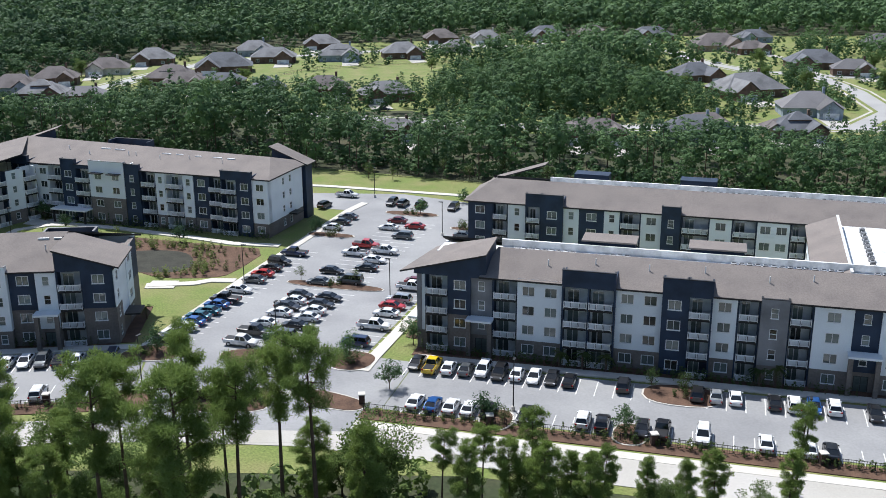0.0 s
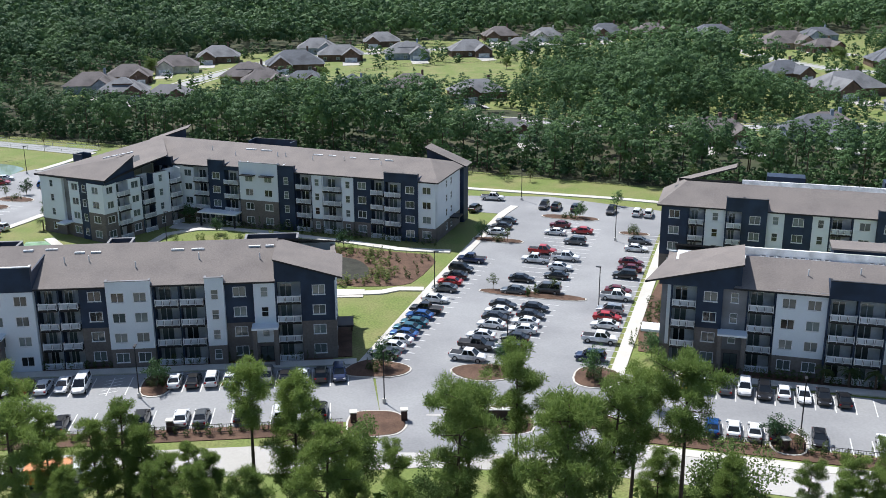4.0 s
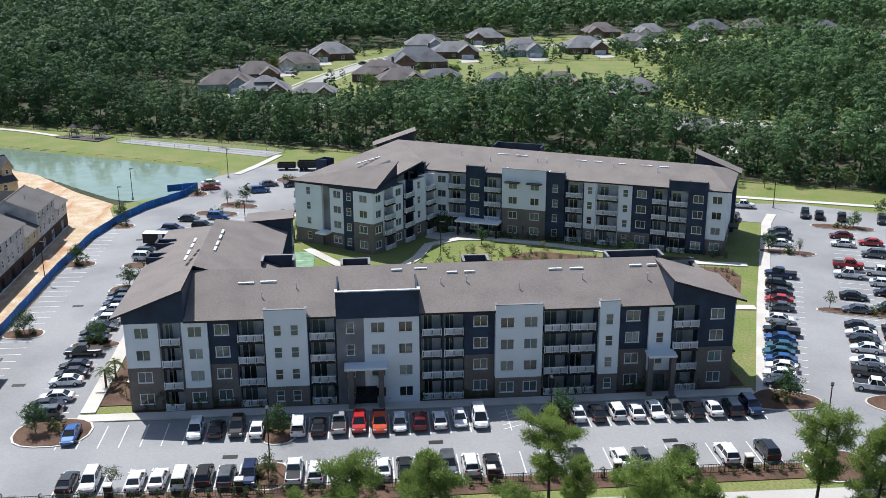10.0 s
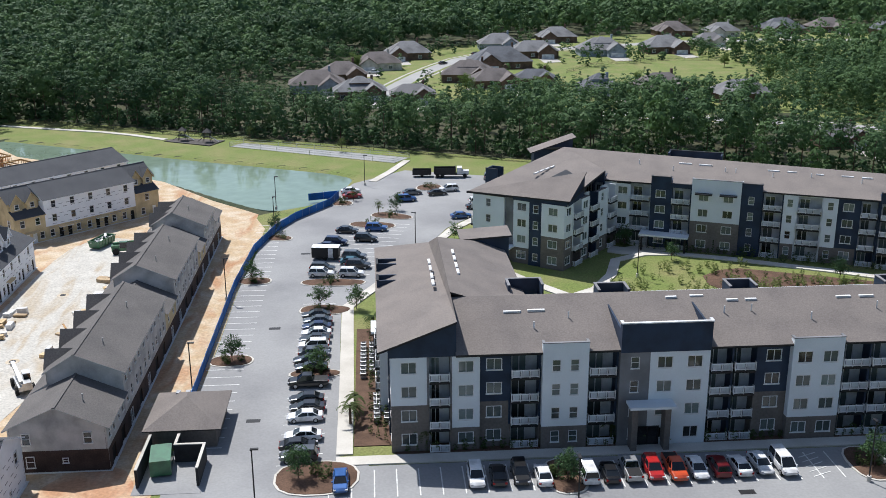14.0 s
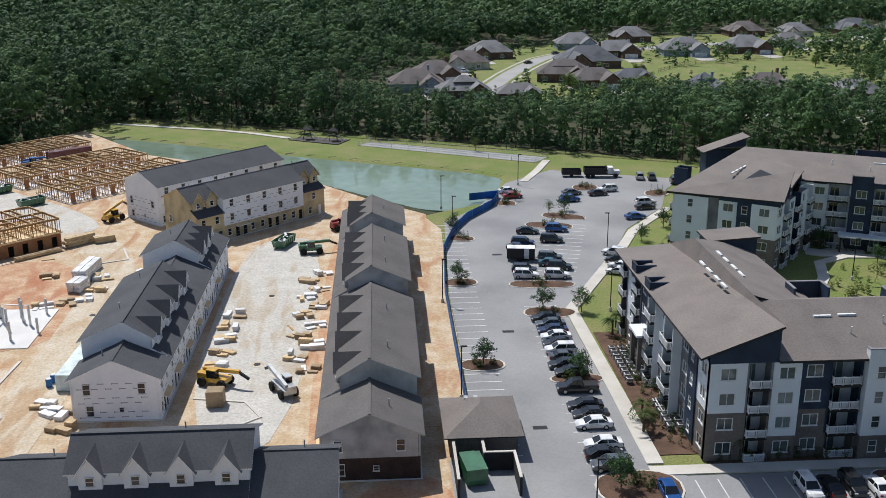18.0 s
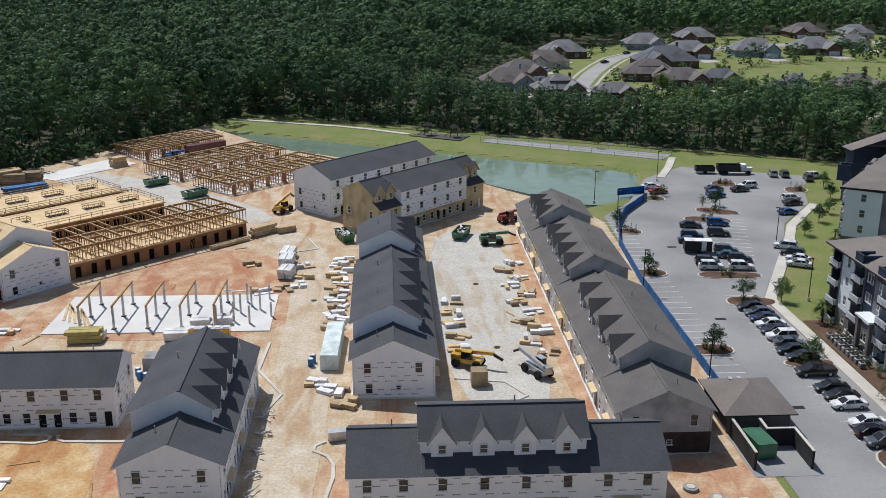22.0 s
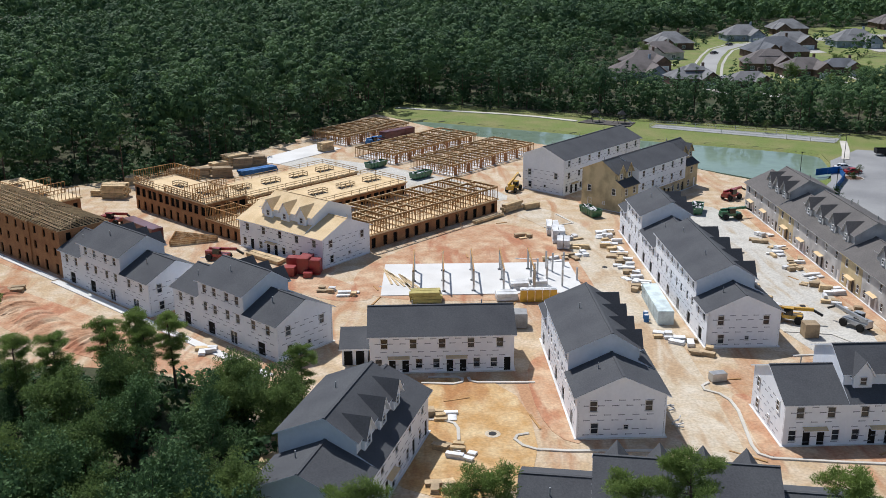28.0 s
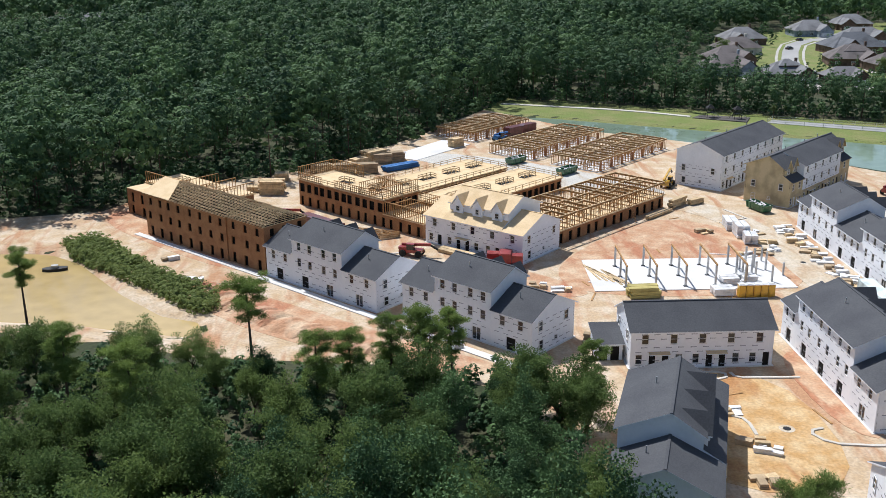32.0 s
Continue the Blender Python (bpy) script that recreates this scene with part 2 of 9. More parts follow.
def paint(name, color, metal=0.0, rough=0.3):
    m = material(name, color, rough, 0.04, 0.8, 5.0, metal=metal, spec=0.5)
    m.node_tree.nodes["Principled BSDF"].inputs["Coat Weight"].default_value = 0.6
    return m


def water(name, color, rough=0.06, wave=0.25):
    m = material(name, color, rough, 0.12, 0.02, 0.3, spec=0.5, tint=[c * 0.8 for c in color])
    nt = m.node_tree
    n, bn, co = nt.nodes.new("ShaderNodeTexNoise"), nt.nodes.new("ShaderNodeBump"), nt.nodes.new("ShaderNodeTexCoord")
    n.inputs["Scale"].default_value = 0.7
    bn.inputs["Strength"].default_value, bn.inputs["Distance"].default_value = wave, 0.05
    nt.links.new(co.outputs["Object"], n.inputs["Vector"])
    nt.links.new(n.outputs[0], bn.inputs["Height"])
    nt.links.new(bn.outputs[0], nt.nodes["Principled BSDF"].inputs["Normal"])
    return m


POND = water("green-grey pond water", (0.2, 0.27, 0.2))
MUD = water("milky tan water", (0.5, 0.365, 0.16), 0.12, 0.1)

# ---- mesh building ----
class Geo:
    """Collects faces, then becomes one mesh. Each face carries the index of its material."""

    def __init__(self):
        self.v, self.f, self.m = [], [], []

    def face(self, pts, mi=0):
        n = len(self.v)
        self.v.extend(pts)
        self.f.append(tuple(range(n, n + len(pts))))
        self.m.append(mi)
        return self

    def box(self, x0, y0, z0, x1, y1, z1, mi=0):
        n = len(self.v)
        self.v.extend([(x0, y0, z0), (x1, y0, z0), (x1, y1, z0), (x0, y1, z0), (x0, y0, z1), (x1, y0, z1), (x1, y1, z1), (x0, y1, z1)])
        for q in ((0, 3, 2, 1), (4, 5, 6, 7), (0, 1, 5, 4), (1, 2, 6, 5), (2, 3, 7, 6), (3, 0, 4, 7)):
            self.f.append(tuple(n + i for i in q))
            self.m.append(mi)
        return self

    def bar(self, a, b, w, d=None, mi=0):
        """A square bar from a to b."""
        a, b, d = Vector(a), Vector(b), d or w
        ax = (b - a).normalized()
        s = ax.cross(Vector((0, 0, 1)) if abs(ax.z) < 0.9 else Vector((0, 1, 0))).normalized()
        t = ax.cross(s)
        n = len(self.v)
        for p in (a, b):
            for i, j in ((-1, -1), (1, -1), (1, 1), (-1, 1)):
                self.v.append(tuple(p + s * i * w / 2 + t * j * d / 2))
        for q in ((0, 1, 2, 3), (7, 6, 5, 4), (0, 4, 5, 1), (1, 5, 6, 2), (2, 6, 7, 3), (3, 7, 4, 0)):
            self.f.append(tuple(n + i for i in q))
            self.m.append(mi)
        return self

    def tube(self, a, b, r0, r1, sides=7, mi=0, caps=True):
        a, b = Vector(a), Vector(b)
        ax = (b - a).normalized()
        s = ax.cross(Vector((0, 0, 1)) if abs(ax.z) < 0.9 else Vector((0, 1, 0))).normalized()
        t = ax.cross(s)
        n = len(self.v)
        for p, r in ((a, r0), (b, r1)):
            for i in range(sides):
                c = 2 * math.pi * i / sides
                self.v.append(tuple(p + (s * math.cos(c) + t * math.sin(c)) * r))
        for i in range(sides):
            j = (i + 1) % sides
            self.f.append((n + i, n + sides + i, n + sides + j, n + j))
            self.m.append(mi)
        if caps:
            self.f.append(tuple(n + i for i in range(sides)))
            self.f.append(tuple(n + 2 * sides - 1 - i for i in range(sides)))
            self.m += [mi, mi]
        return self

    def prism(self, poly, z0, z1, mi=0, side=None, bottom=True):
        """An upright prism over a polygon given anticlockwise."""
        k, n = len(poly), len(self.v)
        self.v.extend([(x, y, z0) for x, y in poly] + [(x, y, z1) for x, y in poly])
        self.f.append(tuple(n + k + i for i in range(k)))
        self.m.append(mi)
        if bottom:
            self.f.append(tuple(n + k - 1 - i for i in range(k)))
            self.m.append(mi)
        for i in range(k):
            j = (i + 1) % k
            self.f.append((n + i, n + j, n + k + j, n + k + i))
            self.m.append(mi if side is None else side)
        return self

    def extend(self, other, mat=None):
        n = len(self.v)
        self.v.extend([tuple(mat @ Vector(p)) for p in other.v] if mat else other.v)
        self.f.extend([tuple(n + i for i in q) for q in other.f])
        self.m.extend(other.m)
        return self

    def mesh(self, name, mats):
        me = bpy.data.meshes.new(name)
        if len(self.v) < 30000:
            seen = {}
            to = [seen.setdefault((round(x, 4), round(y, 4), round(z, 4)), len(seen)) for x, y, z in self.v]
            faces = [tuple(to[i] for i in q) for q in self.f]
            good = [k for k, q in enumerate(faces) if len(set(q)) == len(q)]
            self.v, self.f, self.m = list(seen), [faces[k] for k in good], [self.m[k] for k in good]
        me.from_pydata(self.v, [], self.f)
        for m in mats if isinstance(mats, (list, tuple)) else [mats]:
            me.materials.append(m)
        me.polygons.foreach_set("material_index", self.m)
        me.update()
        return me


def part(name, geo, mats, parent=None, label="", at=None):
    """Links geo, or a mesh that is already made, as one mesh object under a thing or a part."""
    ob = new(name, geo.mesh(name, mats) if isinstance(geo, Geo) else geo)
    if parent is not None:
        ob.parent = parent
    if at is not None:
        ob.matrix_basis = at if isinstance(at, Matrix) else Matrix.Translation(at)
    return tagged(ob, label)


def thing(name, label, category, at=None, group="", kind=""):
    ob = new(name)
    if at is not None:
        ob.matrix_basis = at if isinstance(at, Matrix) else Matrix.Translation(at)
    return tagged(ob, label, category, group, kind)


def setting(name, geo, mats, label, category="", at=None):
    ob = part(name, geo, mats, None, "", at)
    return tagged(ob, label, category or name.split("_")[0], "", "structure")


def place(x, y, angle=0.0, z=0.0):
    return pose(x, y, z, 0, 0, angle)


def inside(poly, x, y):
    """Which of the points lie inside the polygon."""
    x, y = np.asarray(x, float), np.asarray(y, float)
    hit = np.zeros(x.shape, bool)
    for (x0, y0), (x1, y1) in zip(poly, poly[1:] + poly[:1]):
        if y0 != y1:
            hit ^= ((y0 > y) != (y1 > y)) & (x < (x1 - x0) * (y - y0) / (y1 - y0) + x0)
    return hit


def off_line(line, x, y):
    """The distance of points from a polyline."""
    x, y = np.asarray(x, float), np.asarray(y, float)
    best = np.full(x.shape, 1e9)
    for (x0, y0), (x1, y1) in zip(line, line[1:]):
        dx, dy = x1 - x0, y1 - y0
        t = np.clip(((x - x0) * dx + (y - y0) * dy) / (dx * dx + dy * dy + 1e-9), 0, 1)
        best = np.minimum(best, np.hypot(x - x0 - t * dx, y - y0 - t * dy))
    return best


def smooth(poly, rounds=2):
    """Rounds the corners of a closed outline."""
    for _ in range(rounds):
        out = []
        for (x0, y0), (x1, y1) in zip(poly, poly[1:] + poly[:1]):
            out += [(0.75 * x0 + 0.25 * x1, 0.75 * y0 + 0.25 * y1), (0.25 * x0 + 0.75 * x1, 0.25 * y0 + 0.75 * y1)]
        poly = out
    return poly


def ribbon(line, width):
    """The outline of a strip along a polyline."""
    left, right = [], []
    for i, (x, y) in enumerate(line):
        x0, y0 = line[max(i - 1, 0)]
        x1, y1 = line[min(i + 1, len(line) - 1)]
        d = math.hypot(x1 - x0, y1 - y0)
        nx, ny = -(y1 - y0) / d * width / 2, (x1 - x0) / d * width / 2
        left.append((x + nx, y + ny))
        right.append((x - nx, y - ny))
    return right + left[::-1]

# ---- the ground: one sheet, dipped where the ponds lie ----
LAKE = [(-229, 351.5), (-218.8, 346.5), (-190, 331.2), (-161.5, 315.8), (-125, 297.6), (-118, 291), (-119.5, 283), (-124, 267), (-136, 259), (-148.7, 272), (-162.5, 287.4), (-198, 313), (-211, 321), (-228, 344)]
BASIN = [(-360, 216), (-338, 216), (-329.5, 209), (-317.5, 192), (-308.4, 181.6), (-302, 178.6), (-300, 174.2), (-302.4, 172), (-313, 174.6), (-320, 177.4), (-334, 180), (-360, 184)]
SITE = [(-362, 236), (-334, 243), (-322, 262), (-300, 272), (-286, 283), (-275, 299), (-263, 319), (-252, 338), (-241, 360), (-230, 382), (-78, 311), (-3, 276), (42, 252), (62, 246), (130, 215), (160, 150), (150, 55), (60, 84), (20, 98), (-40, 106), (-140, 107), (-222, 108), (-246, 120), (-252, 152), (-300, 163), (-362, 172)]
FIELD = [(-40, 445), (-28.5, 477), (-8, 503), (32, 518), (54, 512), (33, 456), (-15, 440)]
SUBURB = [(-142, 424), (-60, 398), (-20, 372), (30, 372), (60, 322), (190, 283), (330, 290), (350, 640), (200, 660), (0, 640), (-100, 570)]


def height(x, y):
    """The lie of the land: level, with the ponds and their banks let into it."""
    z = np.zeros(np.shape(x))
    for poly, deep, bank in ((LAKE, 1.6, 5.0), (BASIN, 1.8, 6.0)):
        d = off_line(poly + poly[:1], x, y)
        d = np.where(inside(poly, x, y), d, -d)
        z -= deep * np.clip((d + bank * 0.25) / bank, 0, 1)
    return z


def ground_sheet():
    xs = np.unique(np.concatenate([[-2600, -1700, -1100, -800], np.arange(-600, -366, 30), np.arange(-366, 160, 3.0), np.arange(160, 500, 30), [600, 900, 1500, 2600]]))
    ys = np.unique(np.concatenate([[-2000, -900, -400, -150, -60], np.arange(0, 96, 12), np.arange(96, 400, 3.0), np.arange(400, 1000, 40), [1200, 1600, 2400, 3600]]))
    gx, gy = np.meshgrid(xs, ys)
    gz = height(gx, gy)
    k = len(xs)
    me = bpy.data.meshes.new("ground")
    idx = np.arange(len(xs) * len(ys)).reshape(len(ys), k)
    quads = np.stack([idx[:-1, :-1], idx[:-1, 1:], idx[1:, 1:], idx[1:, :-1]], -1).reshape(-1, 4)
    me.from_pydata(np.stack([gx, gy, gz], -1).reshape(-1, 3).tolist(), [], quads.tolist())
    me.materials.append(FLOOR)
    return me


setting("ground", ground_sheet(), None, "dark leaf-littered woodland ground reaching the horizon", "ground")


def draped(name, poly, mat, label, category, lift, step=0.0):
    """A thin sheet laid over the ground inside an outline; step cuts it into a grid so that it follows the banks."""
    if not step:
        me = Geo().prism(poly, -0.3, lift).mesh(name, mat)
    else:
        px, py = zip(*poly)
        xs, ys = np.arange(min(px) - step, max(px) + 2 * step, step), np.arange(min(py) - step, max(py) + 2 * step, step)
        gx, gy = np.meshgrid(xs, ys)
        keep = inside(poly, gx, gy) | (off_line(poly + poly[:1], gx, gy) < step * 0.5)
        idx = np.arange(gx.size).reshape(gx.shape)
        use = keep[:-1, :-1] & keep[1:, :-1] & keep[:-1, 1:] & keep[1:, 1:]
        quads = np.stack([idx[:-1, :-1], idx[:-1, 1:], idx[1:, 1:], idx[1:, :-1]], -1)[use]
        used, flat = np.unique(quads, return_inverse=True)
        gz = height(gx, gy) + lift
        me = bpy.data.meshes.new(name)
        me.from_pydata(np.stack([gx, gy, gz], -1).reshape(-1, 3)[used].tolist(), [], flat.reshape(-1, 4).tolist())
        me.materials.append(mat)
    return setting(name, me, None, label, category)


draped("lawn_site", [(-243, 358), (-231, 387), (-78, 310), (-3, 275), (42, 251), (62, 245), (120, 215), (150, 150), (145, 60), (60, 86), (20, 100), (-40, 108), (-139, 109), (-139, 160), (-139, 256), (-134.5, 259.5), (-124, 266), (-118.5, 284), (-116.5, 295.3), (-125, 303.4), (-161.5, 322), (-190, 338), (-218.8, 353), (-230, 358)], GRASS, "mown green grass round the apartments and pond", "grass", 0.03)
draped("lawn_suburb", SUBURB, GRASS, "mown lawns between the suburban houses", "grass", 0.05)
DIRT = [(-139, 118), (-139, 257), (-151, 270), (-166, 290), (-199, 315), (-213, 324), (-232, 350), (-241, 362), (-253, 340), (-264, 320), (-277, 300), (-288, 284), (-302, 273), (-324, 263), (-335, 243), (-358, 238), (-362, 222), (-338, 219), (-327.5, 211), (-315.5, 194), (-306.5, 184), (-299.5, 180.3), (-297.8, 174), (-301.5, 169.6), (-313, 172.3), (-318, 172), (-300, 163.5), (-270, 159), (-256, 150), (-250, 136), (-251, 112), (-139, 104)]
draped("ground_dirt", DIRT, SAND, "tan sandy building-site dirt with tyre tracks", "dirt", 0.06)
draped("ground_basin_shore", [(-360, 222), (-336, 222), (-324, 212), (-313, 197), (-304, 186), (-297, 181), (-295, 172), (-301, 167), (-316, 169.5), (-334, 174.5), (-360, 178)], SAND, "sandy shore round the retention basin", "dirt", 0.045, 1.5)
draped("lawn_pond_bank", [(-232, 352), (-243, 362), (-218.8, 357), (-190, 342), (-161.5, 326), (-124, 307), (-112, 297), (-113, 282), (-119, 263), (-126, 268), (-122, 284), (-122, 292), (-128, 294), (-161.5, 311), (-190, 326), (-218.8, 341)], GRASS, "mown grass bank sloping into the pond", "grass", 0.02, 1.5)
setting("water_pond", Geo().prism(smooth(LAKE), -2.2, -0.45), POND, "still grey-green pond water", "water")
setting("water_basin", Geo().prism(smooth(BASIN), -2.4, -0.5), MUD, "opaque milky tan water in a retention basin", "water")

# paved areas
FRONT_DRIVE = [(-136, 126), (-25, 126), (-26, 144.2), (-114.5, 144.2), (-136, 144.2)]
CENTRE_LOT = [(-25, 125), (10, 119.5), (15.6, 134.6), (8, 138), (36.5, 206), (47, 222), (20, 241), (-4, 245), (-9, 233), (6, 226.5), (-25.5, 145)]
EAST_DRIVE = [(10, 119.2), (81, 93.3), (112, 82), (118, 98), (87, 109.2), (15.9, 134.9)]
WEST_LOT = [(-137.9, 158), (-138, 126.2), (-114.7, 126.2), (-114.7, 144.4), (-118.6, 147), (-118.7, 165.6), (-119.2, 197.2), (-102.6, 230.6), (-98, 242.4), (-86.2, 258.5), (-81, 274), (-74.5, 285), (-105, 297), (-118, 284), (-127, 262), (-135.4, 250), (-137.4, 207), (-137.4, 180)]
for n, poly in enumerate((FRONT_DRIVE, CENTRE_LOT, EAST_DRIVE, WEST_LOT)):
    draped("pavement_lot_%d" % (n + 1), poly, ASPHALT, "weathered light-grey asphalt parking area", "parking lot", 0.08 + 0.004 * n)
ROAD = [(-420, 98), (-260, 96), (-140, 113.2), (-60, 117.2), (-20, 116.6), (0, 113.0), (20, 106.2), (60, 91), (130, 62), (220, 20)]
draped("road_front", ribbon(ROAD, 7.0), ROADWAY, "pale concrete street passing the apartments", "road", 0.1)
draped("road_entry", [(-14, 112), (5, 110), (4, 121), (1, 126.5), (-19, 127), (-20, 121)], ROADWAY, "pale concrete entrance apron", "road", 0.11)
draped("road_entrance", [(-24.5, 127.5), (10, 122), (5, 113), (-26, 117.5)], ASPHALT, "weathered asphalt drive between the street and the parking area", "road", 0.112)
STREETS = [[(-104, 410), (-105, 440), (-100, 456), (-92, 480), (-81.5, 507), (-70, 533), (-57, 550), (-40, 560), (0, 578), (60, 600), (120, 606), (177, 592), (192, 560), (190, 528), (194, 497), (201, 471), (215, 458), (240, 440), (330, 430)], [(-34, 378), (0, 362), (25, 350), (46, 341), (70, 330), (108, 326), (147, 321.5), (177, 315), (240, 304)], [(177, 315), (205, 345), (219, 398), (225, 450)]]
for n, line in enumerate(STREETS):
    draped("pavement_suburb_%d" % (n + 1), ribbon(line, 13.0), ROADWAY, "pale footpaths along the residential street", "footpath", 0.12 + 0.004 * n)
    draped("lawn_verge_%d" % (n + 1), ribbon(line, 10.6), GRASS, "grass verge of the residential street", "grass", 0.15 + 0.004 * n)
    draped("road_suburb_%d" % (n + 1), ribbon(line, 7.4), PALEROAD, "grey residential street with pale kerbs", "road", 0.18 + 0.004 * n)
draped("lawn_field", FIELD, GRASS, "broad open mown field", "grass", 0.1)

# ---- woods ----
HOMES = [(-134, 438, 22, 3), (-124, 466, 20, 8), (-109, 501, 21, 6), (-94, 540, 22, 5), (-73, 463, 23, -10), (-53, 502, 28, 5), (-32, 541, 24, 0), (-45, 577, 22, 0), (-8, 610, 22, 0), (3, 545, 24, 0), (38, 552, 23, 5), (66, 636, 22, 0), (94, 630, 20, 0), (70, 580, 17, 0), (135, 640, 26, 5), (166, 648, 23, 0), (200, 628, 28, 5), (220, 568, 30, 0), (233, 544, 19, 10), (-2, 417, 21, 5), (86, 305, 17, -5), (122, 311, 19, -5), (150, 304, 18, -5)]
HOMES += [(23, 398, 22, 8), (22, 318, 15, 0), (82, 308, 17, -6), (-117, 418, 20, 4), (-98, 409, 17, 0), (-63, 441, 20, 5), (-47, 446, 17, -5), (165, 438, 22, 12), (171, 391, 29, 10), (173, 348, 22, -12), (116, 306, 20, -8), (146, 306, 13, -8), (236, 481, 27, -12), (242, 453, 20, -20), (-26, 418, 16, 5), (259, 610, 22, 0), (318, 566, 24, -10), (-470, 646, 22, 10), (-455, 668, 22, 0)]


def crown_template(rng, clumps, per, radius, tall, leaf, kind):
    """Leaf faces gathered in clumps over a crown that starts at z = 0; returns vertices of loose triangles."""
    h = (np.arange(clumps) + rng.random(clumps)) / clumps
    if kind == "pine":
        reach = radius * (0.3 + 0.75 * np.sin(np.pi * np.clip(0.2 + 0.78 * (1 - h), 0, 1))) * rng.uniform(0.4, 1.0, clumps)
    elif kind == "spire":
        reach = radius * (1.05 - h) * rng.uniform(0.6, 1.0, clumps)
    else:
        reach = radius * np.sqrt(np.clip(1 - (2 * h - 0.9) ** 2, 0.05, 1)) * rng.uniform(0.5, 1.0, clumps)
    a = np.arange(clumps) * 2.4 + rng.normal(size=clumps) * 0.5
    c = np.stack([reach * np.cos(a), reach * np.sin(a), h * tall], 1)
    size = radius * rng.uniform(0.34, 0.55, clumps) * (1.0 if kind != "spire" else 0.6)
    c, size = np.repeat(c, per, axis=0), np.repeat(size, per)[:, None]
    n = len(c)
    o = rng.normal(size=(n, 3))
    o /= np.linalg.norm(o, axis=1, keepdims=True)
    o[:, 2] = np.where(o[:, 2] < -0.2, -o[:, 2], o[:, 2])
    p = c + o * size * (1.0, 1.0, 0.72) * rng.uniform(0.7, 1.08, (n, 1))
    d = p - (0, 0, tall * 0.35)
    d /= np.linalg.norm(d, axis=1, keepdims=True)
    d = 0.6 * d + 0.65 * o + rng.normal(size=(n, 3)) * 0.2
    d /= np.linalg.norm(d, axis=1, keepdims=True)
    u = np.cross(d, rng.normal(size=(n, 3)))
    u /= np.linalg.norm(u, axis=1, keepdims=True)
    v = np.cross(d, u)
    ln = leaf * rng.uniform(0.6, 1.4, (n, 1))
    return np.stack([p + u * ln, p - u * ln * 0.5 + v * ln * 0.75, p - u * ln * 0.5 - v * ln * 0.75], 1)


def mass(name, soup, tint, mat, label, category):
    """One mesh from a soup of triangles, each with its tree's tint."""
    me = bpy.data.meshes.new(name)
    n = len(soup)
    me.vertices.add(3 * n)
    me.vertices.foreach_set("co", soup.astype(np.float32).ravel())
    me.loops.add(3 * n)
    me.loops.foreach_set("vertex_index", np.arange(3 * n, dtype=np.int32))
    me.polygons.add(n)
    me.polygons.foreach_set("loop_start", np.arange(0, 3 * n, 3, dtype=np.int32))
    me.materials.append(mat)
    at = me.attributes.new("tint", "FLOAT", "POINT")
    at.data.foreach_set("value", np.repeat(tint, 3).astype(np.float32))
    me.update(calc_edges=True)
    ob = new(name, me)
    return tagged(ob, label, category, "", "stuff")


def spread(rng, x0, x1, y0, y1, step, keep):
    gx, gy = np.meshgrid(np.arange(x0, x1, step), np.arange(y0, y1, step))
    gx, gy = gx.ravel(), gy.ravel()
    gx, gy = gx + rng.uniform(-0.48, 0.48, gx.size) * step, gy + rng.uniform(-0.48, 0.48, gy.size) * step
    ok = keep(gx, gy)
    return gx[ok], gy[ok]


def plant(rng, xs, ys, templates, lift, grow, limit=None):
    """Copies crown templates to the places; lift is the crown's foot, grow the spread of sizes, limit the size each place allows."""
    out, tint = [], []
    pick = rng.integers(0, len(templates), len(xs))
    for k, tpl in enumerate(templates):
        sel = np.flatnonzero(pick == k)
        if not len(sel):
            continue
        a, s = rng.random(len(sel)) * 2 * np.pi, rng.uniform(*grow, len(sel))
        if limit is not None:
            s = np.minimum(s, limit[sel])
        h = s * rng.uniform(0.85, 1.2, len(sel))
        c, n = np.cos(a)[:, None, None], np.sin(a)[:, None, None]
        x, y, z = (tpl[None, :, :, i] for i in range(3))
        foot = rng.uniform(*lift, len(sel)) * s
        px = (c * x - n * y) * s[:, None, None] + xs[sel][:, None, None]
        py = (n * x + c * y) * s[:, None, None] + ys[sel][:, None, None]
        pz = z * h[:, None, None] + foot[:, None, None]
        out.append(np.stack([px, py, pz], -1).reshape(-1, 3, 3))
        # Tint brightened by position: painted-in sun east and far west, shade between.
        sunned = 0.5 + 0.5 * np.tanh((xs[sel] + 95 + 60 * np.sin(ys[sel] * 0.02)) / 110) + 0.6 * (0.5 + 0.5 * np.tanh((-435 - xs[sel]) / 50))
        tint.append(np.repeat(0.499 * np.clip(rng.random(len(sel)) ** 1.6 * 0.9 + 0.45 * sunned - 0.1, 0, 1), len(tpl)))
    return np.concatenate(out), np.concatenate(tint)


def open_ground(x, y):
    """Where no wood may grow: the site, houses, streets and the field."""
    shut = inside(SITE, x, y)
    for hx, hy, w, _ in HOMES:
        shut |= (np.hypot(x - hx, (y - hy) * 1.15) < w * 0.72) | ((np.abs(x - hx) < w * 0.4) & (y < hy) & (y > hy - (26 if hy > 430 else 13)))
    for line in STREETS:
        shut |= off_line(line, x, y) < 10
    shut |= inside(FIELD, x, y)
    return shut


def in_view(x, y):
    return (x > -300 - (y - 20) * 0.40) & (x < 45 + y * 0.56)


